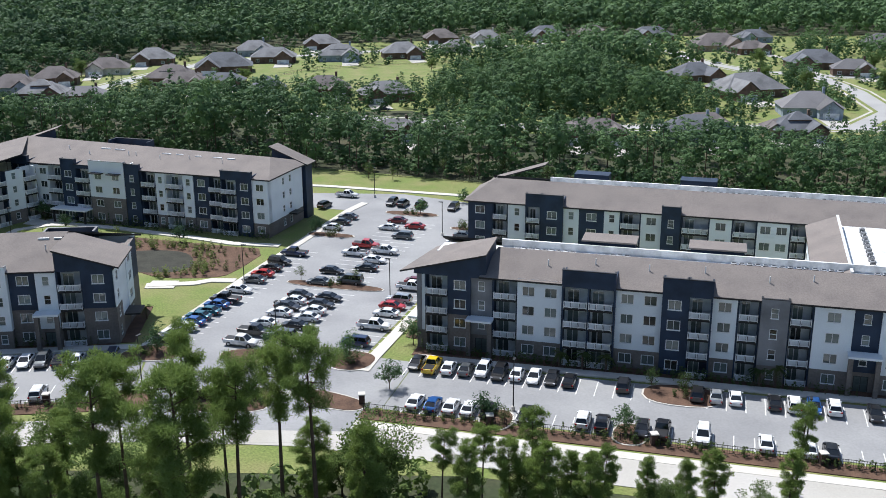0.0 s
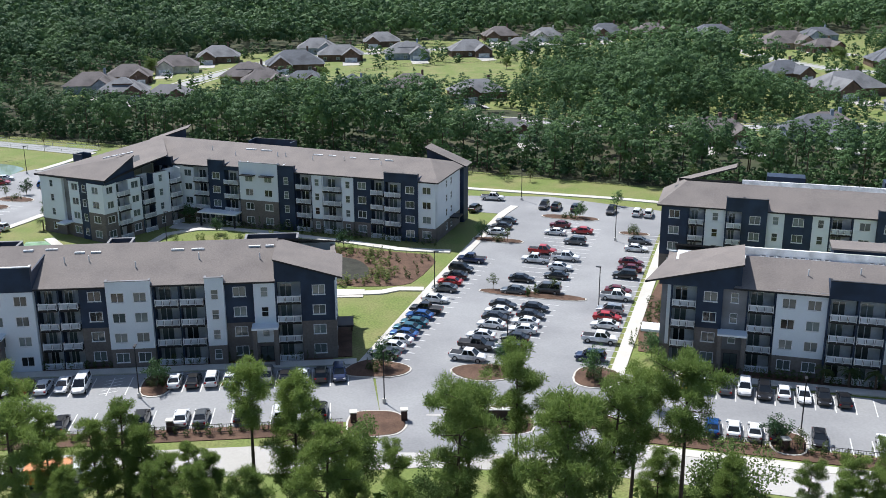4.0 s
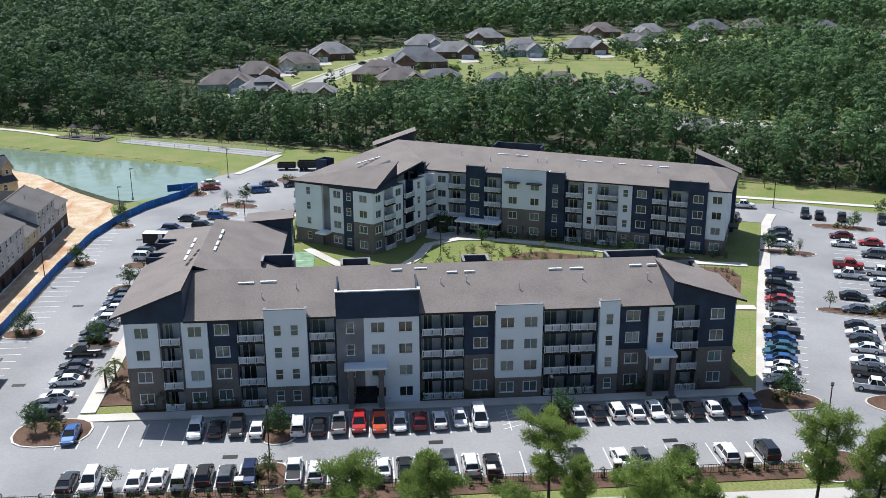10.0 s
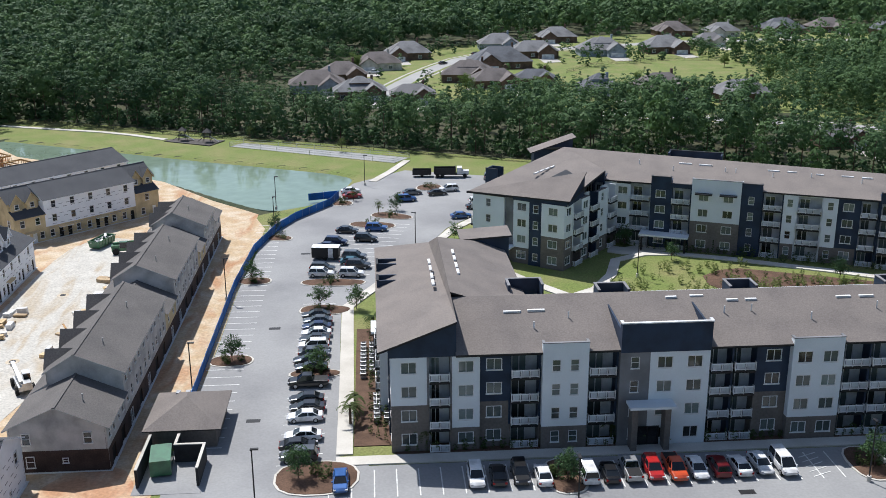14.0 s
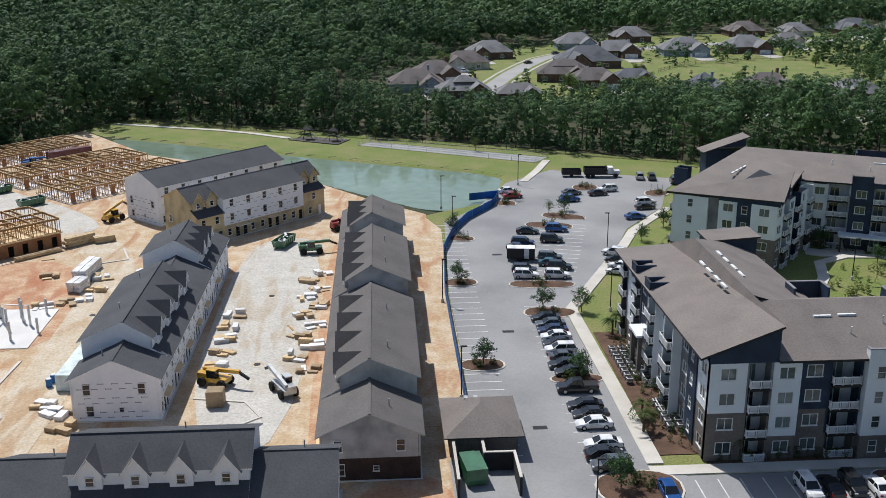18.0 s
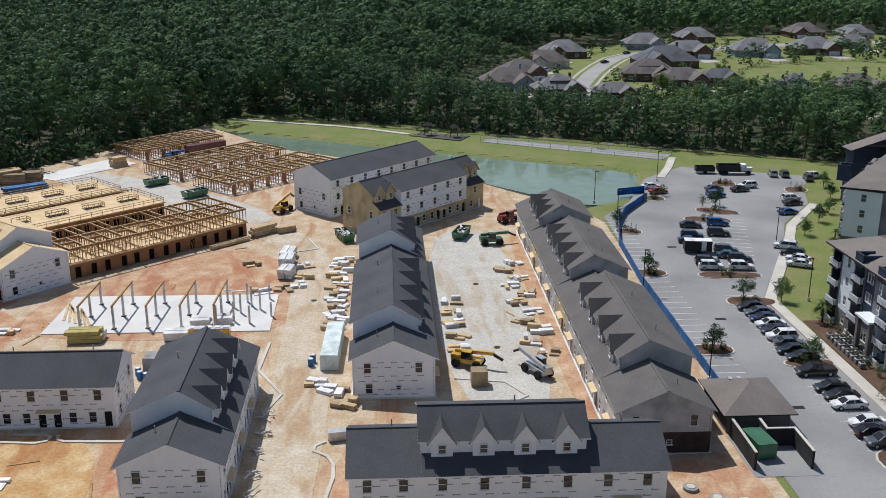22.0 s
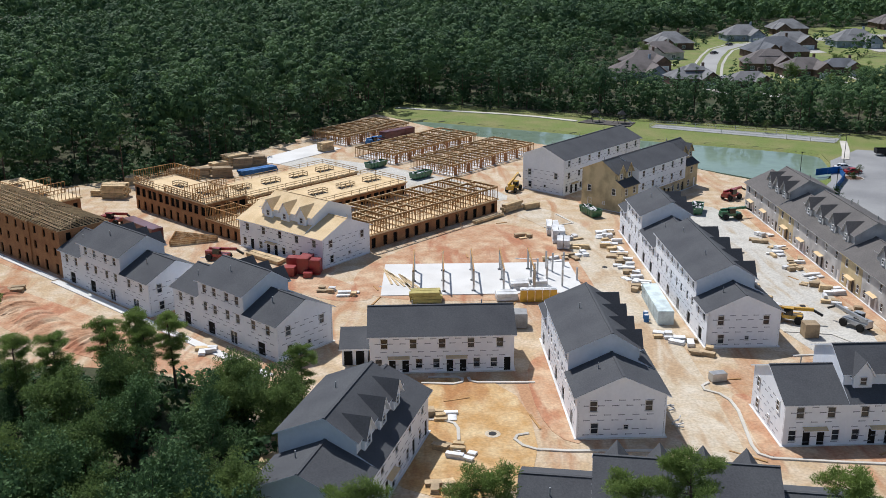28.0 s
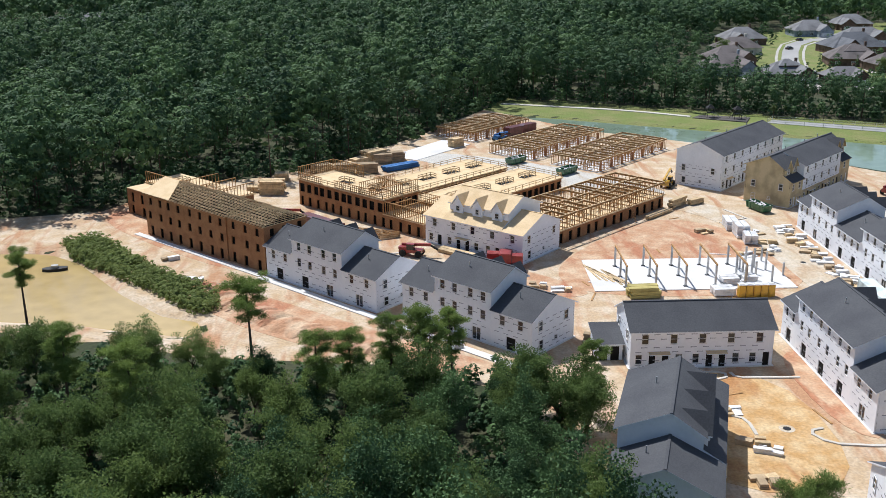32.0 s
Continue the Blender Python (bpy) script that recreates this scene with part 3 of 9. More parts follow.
def room_for(x, y):
    """How large a tree may grow: gardens before a house or along a street keep theirs low."""
    top = np.full(np.shape(x), 40.0)
    for hx, hy, w, _ in HOMES:
        side, low = (2.0, 3.2) if hx > 140 or hx < -35 else (4.0, 4.6 if hy > 430 else 7.0)
        d = np.hypot(np.maximum(0, np.abs(x - hx) - w * 0.45) * side, np.maximum(0, hy - y))
        top = np.where((y < hy + 4), np.minimum(top, low + d * 0.13), top)
    for line in STREETS:
        d = off_line(line, x, y + 14)
        top = np.minimum(top, 4.0 + d * 0.5)
    field = np.hypot(np.maximum(0, np.abs(x - 4) - 40), np.maximum(0, 440 - y))
    top = np.where(y < 500, np.minimum(top, 3.5 + field * 0.2), top)
    return top / 15.5


wood = np.random.default_rng(11)
lush = [crown_template(wood, 14, 40, 3.3, 10.0, 0.4, "pine") for _ in range(5)] + [crown_template(wood, 12, 44, 3.6, 8.6, 0.42, "round") for _ in range(2)] + [crown_template(wood, 18, 24, 2.3, 12.5, 0.36, "spire") for _ in range(2)]
mid = [crown_template(wood, 10, 24, 3.7, 9.4, 0.62, "pine") for _ in range(4)] + [crown_template(wood, 9, 26, 4.0, 7.8, 0.64, "round") for _ in range(2)]
far = [crown_template(wood, 7, 14, 4.2, 8.8, 1.0, "pine") for _ in range(3)] + [crown_template(wood, 6, 16, 4.5, 7.6, 1.0, "round") for _ in range(2)]
bush = [crown_template(wood, 7, 15, 3.7, 8.0, 0.95, k) for k in ("round", "round", "pine", "spire")]


def wooded(x, y):
    thin = inside(SUBURB, x, y) & ~inside([(40, 330), (150, 345), (150, 480), (60, 520), (42, 440)], x, y)
    ok = ~open_ground(x, y) & in_view(x, y) & (y > 150)
    return ok & (~thin | (wood.random(x.size) < np.where(y > 428, 0.34, 0.75))) & (room_for(x, y) > 0.3)


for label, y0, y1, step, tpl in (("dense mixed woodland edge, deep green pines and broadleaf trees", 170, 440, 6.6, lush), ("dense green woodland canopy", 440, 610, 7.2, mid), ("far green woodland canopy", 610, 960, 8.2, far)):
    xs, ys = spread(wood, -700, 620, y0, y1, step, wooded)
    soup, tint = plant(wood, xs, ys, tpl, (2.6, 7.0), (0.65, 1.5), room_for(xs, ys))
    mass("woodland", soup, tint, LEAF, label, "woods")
    if y0 < 400:
        low = spread(wood, -700, 620, y0, 420, 3.4, lambda x, y: wooded(x, y) & ((off_line(SITE + SITE[:1], x, y) < 16) | (wood.random(x.size) < 0.15)))
        garden = spread(wood, -140, 330, 300, 600, 5.0, lambda x, y: inside(SUBURB, x, y) & wooded(x, y) & (room_for(x, y) > 0.45))
        low = np.concatenate([low, np.array(garden)], axis=1)
        soup, tint = plant(wood, *low, bush, (0.0, 0.4), (0.3, 0.55))
        mass("undergrowth", soup, tint, LEAF, "green undergrowth at the foot of the woods", "undergrowth")
        stems = Geo()
        for x, y in zip(xs, ys):
            if off_line(SITE + SITE[:1], [x], [y])[0] < 30 and wood.random() < 0.45:
                stems.tube((x, y, 0), (x, y, 11), 0.19, 0.1, 5, caps=False)
        tagged(part("woodland_trunks", stems, BARK), "grey-brown trunks along the wood's edge", "trunks", "", "stuff")

# ---- apartment buildings ----
FH = 3.1
WIN, BAL = {}, {}


def window_mesh(w, h, glass):
    """A white double-hung frame with its glazing bars, and the pane behind it; both rest on z = 0 and face -y."""
    key = (round(w, 2), round(h, 2), glass.name)
    if key not in WIN:
        f, t = Geo(), 0.075 if w < 1.4 else 0.1
        f.box(-w / 2, -0.05, 0, -w / 2 + t, 0.12, h).box(w / 2 - t, -0.05, 0, w / 2, 0.12, h)
        f.box(-w / 2 + t, -0.05, h - t, w / 2 - t, 0.12, h).box(-w / 2 - 0.06, -0.09, -0.06, w / 2 + 0.06, 0.12, t)
        for i in range(1, max(1, round(w / 0.95))):
            x = -w / 2 + w * i / round(w / 0.95)
            f.box(x - 0.035, -0.04, t, x + 0.035, 0.1, h - t)
        if w < 1.4:
            f.box(-w / 2 + t, -0.02, h * 0.49, w / 2 - t, 0.08, h * 0.53)
        p = Geo().box(-w / 2 + t, 0.04, t, w / 2 - t, 0.07, h - t)
        WIN[key] = f.mesh("window_frame", WHITETRIM), p.mesh("pane", glass)
    return WIN[key]


def add_window(parent, m, w, h, label="", glass=PANE):
    frame_mesh, pane_mesh = window_mesh(w, h, glass)
    ob = part("window", frame_mesh, None, parent, label, m)
    part("pane", pane_mesh, None, ob)
    return ob


def lattice(g, xs, zs, cell, y0, y1):
    """One joined frame: the cells of a grid that are filled, given depth; cell(i, j) is a material or None."""
    def has(i, j):
        return 0 <= i < len(xs) - 1 and 0 <= j < len(zs) - 1 and cell(i, j) is not None
    for i in range(len(xs) - 1):
        for j in range(len(zs) - 1):
            mi = cell(i, j)
            if mi is None:
                continue
            a, b, c, d = xs[i], xs[i + 1], zs[j], zs[j + 1]
            g.face([(a, y0, c), (b, y0, c), (b, y0, d), (a, y0, d)], mi).face([(b, y1, c), (a, y1, c), (a, y1, d), (b, y1, d)], mi)
            for near, q in (((i - 1, j), [(a, y1, c), (a, y0, c), (a, y0, d), (a, y1, d)]), ((i + 1, j), [(b, y0, c), (b, y1, c), (b, y1, d), (b, y0, d)]), ((i, j - 1), [(a, y1, c), (b, y1, c), (b, y0, c), (a, y0, c)]), ((i, j + 1), [(a, y0, d), (b, y0, d), (b, y1, d), (a, y1, d)])):
                if not has(*near):
                    g.face(q, mi)


def balcony_mesh(w):
    key = round(w, 1)
    if key not in BAL:
        slab = Geo().box(-w / 2 + 0.02, -0.6, -0.26, w / 2 - 0.02, 1.78, 0)
        rail = Geo()
        n = max(2, round(w / 1.25))
        xs, kinds = [-w / 2 + 0.03], []
        for i in range(n):
            x0, x1 = (-w / 2 + 0.08 + (w - 0.16) * (i + e) / n for e in (0, 1))
            xs += [x0 + 0.06, x0 + 0.14, x1 - 0.14, x1 - 0.06]
            kinds += ["post", "gap", "panel", "gap"]
        xs.append(w / 2 - 0.03)
        kinds.append("post")
        fill = {"post": (0, 0, 0, 0, 0), "gap": (None, 0, None, 0, None), "panel": (None, 0, 1, 0, None)}
        lattice(rail, xs, [0, 0.12, 0.24, 0.92, 1.06, 1.12], lambda i, j: fill[kinds[i]][j], -0.58, -0.5)
        for e in (-1, 1):
            x = e * (w / 2 - 0.06)
            rail.box(x - 0.03, -0.5, 0.94, x + 0.03, 0.0, 1.06).box(x - 0.03, -0.5, 0.12, x + 0.03, 0.0, 0.24).box(x - 0.02, -0.4, 0.24, x + 0.02, -0.1, 0.94)
        door = Geo()
        dw = max(0.9, min(1.7, w - 1.5))
        door.box(-w / 2 + 0.3, 1.66, 0.02, -w / 2 + 0.4, 1.78, 2.3).box(-w / 2 + 0.3 + dw, 1.66, 0.02, -w / 2 + 0.4 + dw, 1.78, 2.3)
        door.box(-w / 2 + 0.4, 1.66, 2.2, -w / 2 + 0.3 + dw, 1.78, 2.3).box(-w / 2 + 0.3 + dw / 2, 1.68, 0.02, -w / 2 + 0.4 + dw / 2, 1.78, 2.2)
        glass = Geo().box(-w / 2 + 0.4, 1.73, 0.04, -w / 2 + 0.3 + dw, 1.76, 2.2)
        BAL[key] = slab.mesh("slab", TRIMDARK), rail.mesh("railing", [WHITETRIM, MESHGREY]), door.mesh("sliding_door", WHITETRIM), glass.mesh("door_glass", PANE)
    return BAL[key]


def holed(g, u0, u1, z0, z1, y, holes, mi):
    """An upright face with openings (u, half width, z, height) and their reveals."""
    u = u0
    for c, hw, hz, hh in sorted(holes):
        g.face([(u, y, z0), (c - hw, y, z0), (c - hw, y, z1), (u, y, z1)], mi)
        g.face([(c - hw, y, z0), (c + hw, y, z0), (c + hw, y, hz), (c - hw, y, hz)], mi)
        g.face([(c - hw, y, hz + hh), (c + hw, y, hz + hh), (c + hw, y, z1), (c - hw, y, z1)], mi)
        b = y + 0.2
        g.face([(c - hw, y, hz), (c - hw, b, hz), (c - hw, b, hz + hh), (c - hw, y, hz + hh)], mi)
        g.face([(c + hw, b, hz), (c + hw, y, hz), (c + hw, y, hz + hh), (c + hw, b, hz + hh)], mi)
        g.face([(c - hw, y, hz), (c + hw, y, hz), (c + hw, b, hz), (c - hw, b, hz)], mi)
        g.face([(c - hw, y, hz + hh), (c - hw, b, hz + hh), (c + hw, b, hz + hh), (c + hw, y, hz + hh)], mi)
        u = c + hw
    g.face([(u, y, z0), (u1, y, z0), (u1, y, z1), (u, y, z1)], mi)


ALCOVE = material("grey balcony alcove", (0.66, 0.68, 0.69), 0.8, 0.06, 0.4, 5.0)
MESHGREY = material("grey railing mesh", (0.5, 0.53, 0.56), 0.5, 0.1)
SKIN = {"w": WHITEWALL, "d": NAVY, "g": GREYWALL, "s": STONE}
GLAZED = {"W": [(0.5, 1.9)], "N": [(0.5, 1.05)], "WW": [(0.25, 1.9), (0.75, 1.9)], "NN": [(0.3, 1.05), (0.7, 1.05)], "P": [], "E": [(0.5, 1.05)]}


def parapet_box(g, u, u1, y0, y1, z0, top, mi=0):
    """A raised front with two side walls running back into the roof, open behind."""
    g.box(u, y0, z0, u1, y0 + 0.25, top, mi)
    for x in (u, u1 - 0.22):
        g.box(x, y0 + 0.25, z0, x + 0.22, y0 + 0.9, top, mi)
        q = [(y0 + 0.9, z0), (y1, z0), (y1, max(z0, top - 0.4)), (y0 + 0.9, top - 0.9)]
        g.face([(x, y, z) for y, z in q][::-1], mi).face([(x + 0.22, y, z) for y, z in q], mi)
        g.face([(x, y0 + 0.9, top - 0.9), (x + 0.22, y0 + 0.9, top - 0.9), (x + 0.22, y1, max(z0, top - 0.4)), (x, y1, max(z0, top - 0.4))], mi)
    return g


def facade(house, m, sections, floors=4, slope=0.38):
    """A front made of bays: (width, kind, upper skin, lower skin, storeys of the lower skin, top, how far it stands proud).
    Kinds: W wide windows, N narrow ones, B balcony, BB two balconies, E entrance with a canopy, P plain."""
    u = 0.0
    for width, kind, up, low, split, top, proud in sections:
        if top > floors * FH + 0.6 and kind != "P":
            proud = max(proud, 0.68)
        u1, mats = u + width, [SKIN[up], SKIN[low], ALCOVE, SHINGLE]
        tall, back = top > floors * FH + 0.6, max(0.8, min(8.8, (top - 12.5) / slope + 0.3))
        g = Geo()
        if kind[0] == "B":
            yb = 1.8 - proud
            for f in range(floors):
                mi = 1 if f < split else 0
                g.face([(u, yb, f * FH), (u1, yb, f * FH), (u1, yb, f * FH + FH), (u, yb, f * FH + FH)], 2 if f % 4 or low != "d" else mi)
                for x, s in ((u, 0.0), (u1, -0.25)):
                    g.box(x + s, -proud, f * FH, x + s + 0.25, yb, f * FH + FH, mi)
            if tall:
                parapet_box(g, u, u1, -proud, back, floors * FH, top)
            elif top > floors * FH + 0.05:
                g.box(u, -proud, floors * FH, u1, back, top - 0.02, 0)
                g.face([(u, -proud, top), (u1, -proud, top), (u1, back, top), (u, back, top)], 3)
            for n in range(len(kind)):
                w = (width - 0.5) / len(kind)
                c = u + 0.25 + w * (n + 0.5)
                if n:
                    g.box(c - w / 2 - 0.12, -proud, 0, c - w / 2 + 0.12, yb, floors * FH, 0)
        else:
            for f in range(floors):
                z = f * FH
                holes = [(u + width * a, w / 2, z + 0.95, 1.55) for a, w in GLAZED[kind]]
                if kind == "E" and f == 0:
                    holes = [(u + width / 2, 1.0, 0.02, 2.5)]
                holed(g, u, u1, z, z + FH, -proud, holes, 1 if f < split else 0)
            if tall:
                parapet_box(g, u, u1, -proud, back, floors * FH, top)
            elif top > floors * FH:
                g.face([(u, -proud, floors * FH), (u1, -proud, floors * FH), (u1, -proud, top), (u, -proud, top)], 0)
            for x, flip in ((u, 1), (u1, -1)):
                for a, b, mi in ((0, split * FH, 1), (split * FH, floors * FH if tall else top, 0)):
                    if b > a:
                        q = [(x, back, a), (x, -proud, a), (x, -proud, b), (x, back, b)]
                        g.face(q[::flip], mi)
            if not tall:
                g.face([(u, -proud, top), (u1, -proud, top), (u1, back, top), (u, back, top)], 3)
                g.face([(u1, back, floors * FH), (u, back, floors * FH), (u, back, top), (u1, back, top)], 0)
        bay = part("wall", g, mats, house, "", m)
        if tall and kind[0] != "P":
            cap = Geo().box(u - 0.06, -proud - 0.08, top, u1 + 0.06, -proud + 0.29, top + 0.1)
            part("parapet_cap", cap.box(u - 0.06, -proud + 0.29, top, u + 0.26, -proud + 0.95, top + 0.1).box(u1 - 0.26, -proud + 0.29, top, u1 + 0.06, -proud + 0.95, top + 0.1), TRIMDARK if up != "w" else GREYWALL, bay, "thin metal coping")
        for f in range(floors):
            z = f * FH
            if kind[0] == "B":
                for n in range(len(kind)):
                    w = (width - 0.5) / len(kind)
                    slab, rail, door, glass = balcony_mesh(w - (0.24 if len(kind) > 1 else 0))
                    b = part("balcony", slab, None, house, "", m @ Matrix.Translation((u + 0.25 + w * (n + 0.5), -proud, z + 0.02)))
                    part("railing", rail, None, b, "white balcony railing")
                    d = part("sliding_door", door, None, b, "white framed sliding door")
                    glass_ob = part("door_glass", glass, None, b)
            else:
                for a, w in GLAZED[kind]:
                    if kind == "E" and f == 0:
                        dm = m @ Matrix.Translation((u + width / 2, -proud, 0))
                        d = part("door", Geo().box(-1, 0.1, 0.02, -0.9, 0.2, 2.5).box(0.9, 0.1, 0.02, 1, 0.2, 2.5).box(-0.9, 0.1, 2.4, 0.9, 0.2, 2.5).box(-0.04, 0.1, 0.02, 0.04, 0.2, 2.4), TRIMDARK, house, "dark glazed entrance door", dm)
                        part("pane", Geo().box(-0.9, 0.14, 0.05, 0.9, 0.17, 2.4), PANE, d)
                        part("canopy", Geo().box(-width * 0.62, -2.3, 5.9, width * 0.62, 0, 6.2), WHITEWALL, house, "flat pale canopy over the entrance", dm)
                        for s in (-1, 1):
                            part("pillar", Geo().box(s * width * 0.5 - 0.32, -2.0, 0, s * width * 0.5 + 0.32, -1.4, 5.9), STONE, house, "block pillar of the entrance", dm)
                    else:
                        add_window(house, m @ Matrix.Translation((u + width * a, -proud + 0.06, z + 0.95)), w, 1.55)
        u = u1
    return u


def slab(g, pts, thick=0.28, mi=0, edge=1):
    """A roof plane with thickness: pts seen from above, anticlockwise."""
    n, k = len(g.v), len(pts)
    g.v.extend(list(pts) + [(x, y, z - thick) for x, y, z in pts])
    g.f.append(tuple(range(n, n + k)))
    g.f.append(tuple(n + 2 * k - 1 - i for i in range(k)))
    g.m += [mi, edge]
    for i in range(k):
        j = (i + 1) % k
        g.f.append((n + i, n + k + i, n + k + j, n + j))
        g.m.append(edge)
    return g


def plain_wall(house, m, length, h, mats, split, label=""):
    g = Geo().box(0, -0.02, 0, length, 0.3, split, 1).box(0, 0, split, length, 0.3, h, 0)
    return part("wall", g, mats, house, label, m)


def vents(house, m, spots, mats=METALGREY):
    """Low ridge vents and pipe stubs lying on a roof: (x, y, z, slope rise per metre)."""
    for x, y, z, w in spots:
        if w:
            part("ridge_vent", Geo().box(-w * 0.36, -0.18, -0.15, w * 0.36, 0.18, 0.1), WHITETRIM, house, "pale roof vent", m @ Matrix.Translation((x, y, z)))
        else:
            part("vent_pipe", Geo().tube((0, 0, -0.3), (0, 0, 0.8), 0.09, 0.09, 6), WHITETRIM, house, "white vent pipe", m @ Matrix.Translation((x, y, z)))


def apartment_a():
    house = thing("apartment_building", "four-storey navy, white and grey-brown apartment block with balconies", "apartment building", place(-111.9, 147.2, 0))
    one, z4 = Matrix(), 4 * FH
    n = facade(house, one, [
        (4.3, "W", "w", "s", 2, z4, 0.0), (3.0, "B", "g", "s", 2, z4, -0.05), (3.3, "W", "w", "s", 1, z4, 0.05), (3.5, "W", "d", "s", 2, z4 + 0.2, -0.4), (3.9, "B", "d", "s", 1, z4 + 0.1, -0.4),
        (5.5, "NN", "w", "s", 1, 13.9, 0.3), (3.8, "B", "d", "s", 0, z4 + 0.1, -0.3), (3.6, "N", "g", "d", 0, z4, 0.62), (7.25, "WW", "w", "w", 0, z4, 0.7),
        (6.35, "BB", "d", "s", 2, z4 + 0.1, -0.3), (3.8, "W", "d", "s", 2, z4 + 0.1, -0.3), (6.3, "WW", "w", "s", 1, 13.5, 0.2), (7.7, "BB", "d", "s", 0, z4 + 0.1, -0.3),
        (2.7, "N", "w", "s", 1, 13.6, 0.3), (4.2, "W", "d", "s", 2, z4 + 0.2, -0.3), (3.1, "E", "w", "s", 1, z4 + 0.4, 0.2), (4.0, "B", "d", "s", 2, z4, 0.0), (4.7, "W", "d", "s", 2, z4, 0.0)])
    depth = 18.0
    for s in (-2.0, 2.0):
        part("pillar", Geo().box(31.0 + s - 0.35, -2.3, 0, 31.0 + s + 0.35, -0.3, 5.9), STONE, house, "block pillar of the main entrance")
    part("canopy", Geo().box(28.2, -2.9, 5.9, 33.8, -0.72, 6.2), WHITEWALL, house, "flat pale canopy over the main entrance")
    door = part("door", Geo().box(29.6, -0.84, 0.02, 29.7, -0.72, 2.7).box(32.3, -0.84, 0.02, 32.4, -0.72, 2.7).box(29.7, -0.84, 2.6, 32.3, -0.72, 2.7).box(30.95, -0.84, 0.02, 31.05, -0.72, 2.6), TRIMDARK, house, "tall dark glazed entrance")
    part("pane", Geo().box(29.7, -0.8, 0.04, 32.3, -0.76, 2.6), DARKPANE, door)
    # end gables over the outer bays
    g = Geo()
    g.face([(-0.2, -0.06, z4), (10.6, -0.06, z4), (10.6, -0.06, 12.8), (7.8, -0.06, 12.9), (7.8, -0.06, 16.95), (-0.2, -0.06, 13.9)], 0)
    g.face([(7.8, -0.06, 12.5), (7.8, 9.2, 16.0), (7.8, 9.2, 17.0), (7.8, -0.06, 17.0)], 0)
    g2 = Geo()
    g2.face([(72.3, -0.06, z4), (n + 0.1, -0.06, z4), (n + 0.1, -0.06, 13.3), (72.3, -0.06, 16.0)], 0)
    g2.face([(72.3, 7.0, z4), (72.3, -0.06, z4), (72.3, -0.06, 16.0), (72.3, 7.0, 16.3)], 0)
    part("gable", g, NAVY, house, "navy gable wall under a sloping roof")
    part("gable", g2, NAVY, house, "navy gable wall under a sloping roof")
    box = part("parapet", parapet_box(Geo(), 27.3, 38.2, -0.8, 8.8, z4 + 0.02, 16.1), NAVY, house, "navy box rising above the entrance")
    part("parapet_cap", Geo().box(27.2, -0.9, 16.1, 38.3, -0.5, 16.24).box(27.2, -0.5, 16.1, 27.56, 0.15, 16.24).box(37.94, -0.5, 16.1, 38.3, 0.15, 16.24), WHITETRIM, box, "pale metal coping")
    r = Geo()
    slab(r, [(7.7, -0.6, 12.75), (72.4, -0.6, 12.75), (72.4, 9.3, 16.4), (7.7, 9.3, 16.4)])
    slab(r, [(7.7, 9.3, 16.4), (n - 8.8, 9.3, 16.4), (n + 1.0, depth + 0.6, 12.9), (7.7, depth + 0.6, 13.0)])
    slab(r, [(72.2, -0.9, 16.2), (n + 1.2, -0.9, 13.15), (n + 1.2, 10.2, 13.15), (72.2, 10.2, 16.2)])
    slab(r, [(-1.5, -0.9, 13.5), (7.8, -0.9, 17.1), (7.8, 33.0, 17.1), (7.0, 41.8, 13.6), (-1.5, 41.8, 12.9)])
    slab(r, [(7.8, 9.2, 17.1), (11.0, 9.4, 16.0), (18.6, 13.4, 13.3), (18.6, 41.8, 13.0), (7.0, 41.8, 13.6), (7.8, 33.0, 17.1)])
    part("roof", r, [SHINGLE, TRIMDARK], house, "grey-brown shingle roof with shallow slopes")
    vents(house, one, [(15.2, 6.3, 15.35, 3.0), (18.2, 6.4, 15.4, 3.0), (43.2, 7.2, 15.7, 2.0), (45.6, 7.2, 15.7, 2.0), (57.6, 7.2, 15.7, 2.6), (60.6, 7.2, 15.7, 2.6), (69, 7.4, 15.8, 2.4), (71.3, 7.4, 15.8, 1.8), (38.9, 8.2, 16.0, 2.4), (35.6, 8.0, 16.0, 2.0), (41.5, 5, 14.95, 0), (22, 5, 14.9, 0), (45, 5.2, 15, 0), (52, 3.5, 14.4, 0), (61, 5, 15, 0), (17.5, 3.4, 14.3, 0), (70, 4.5, 14.8, 0)])
    for y in (14.5, 17.2, 20.4, 23.2):
        part("ridge_vent", Geo().box(-0.18, -1.0, -0.1, 0.18, 1.0, 0.12), WHITETRIM, house, "pale roof vent", (6.0, y, 16.5))
        part("ridge_vent", Geo().box(-0.18, -1.0, -0.1, 0.18, 1.0, 0.12), WHITETRIM, house, "pale roof vent", (9.6, y + 4, 16.55))
    # back and ends
    plain_wall(house, place(n, depth, 180), n - 17, 13.2, [WHITEWALL, STONE], 6.2)
    east = place(n, 0.06, 90)
    facade(house, east, [(4, "N", "w", "s", 2, z4, 0.15), (5.0, "P", "w", "s", 1, z4 + 0.5, 0.0), (4.5, "W", "w", "s", 1, z4 + 0.5, 0.1), (4.5, "P", "d", "s", 2, z4 + 0.3, 0.0)])
    part("entrance_roof", Geo().box(5, -2.6, 3.0, 9, 0, 3.25), TRIMDARK, house, "small dark side canopy", east)
    # the long west side
    west = place(0, 41.66, -90)
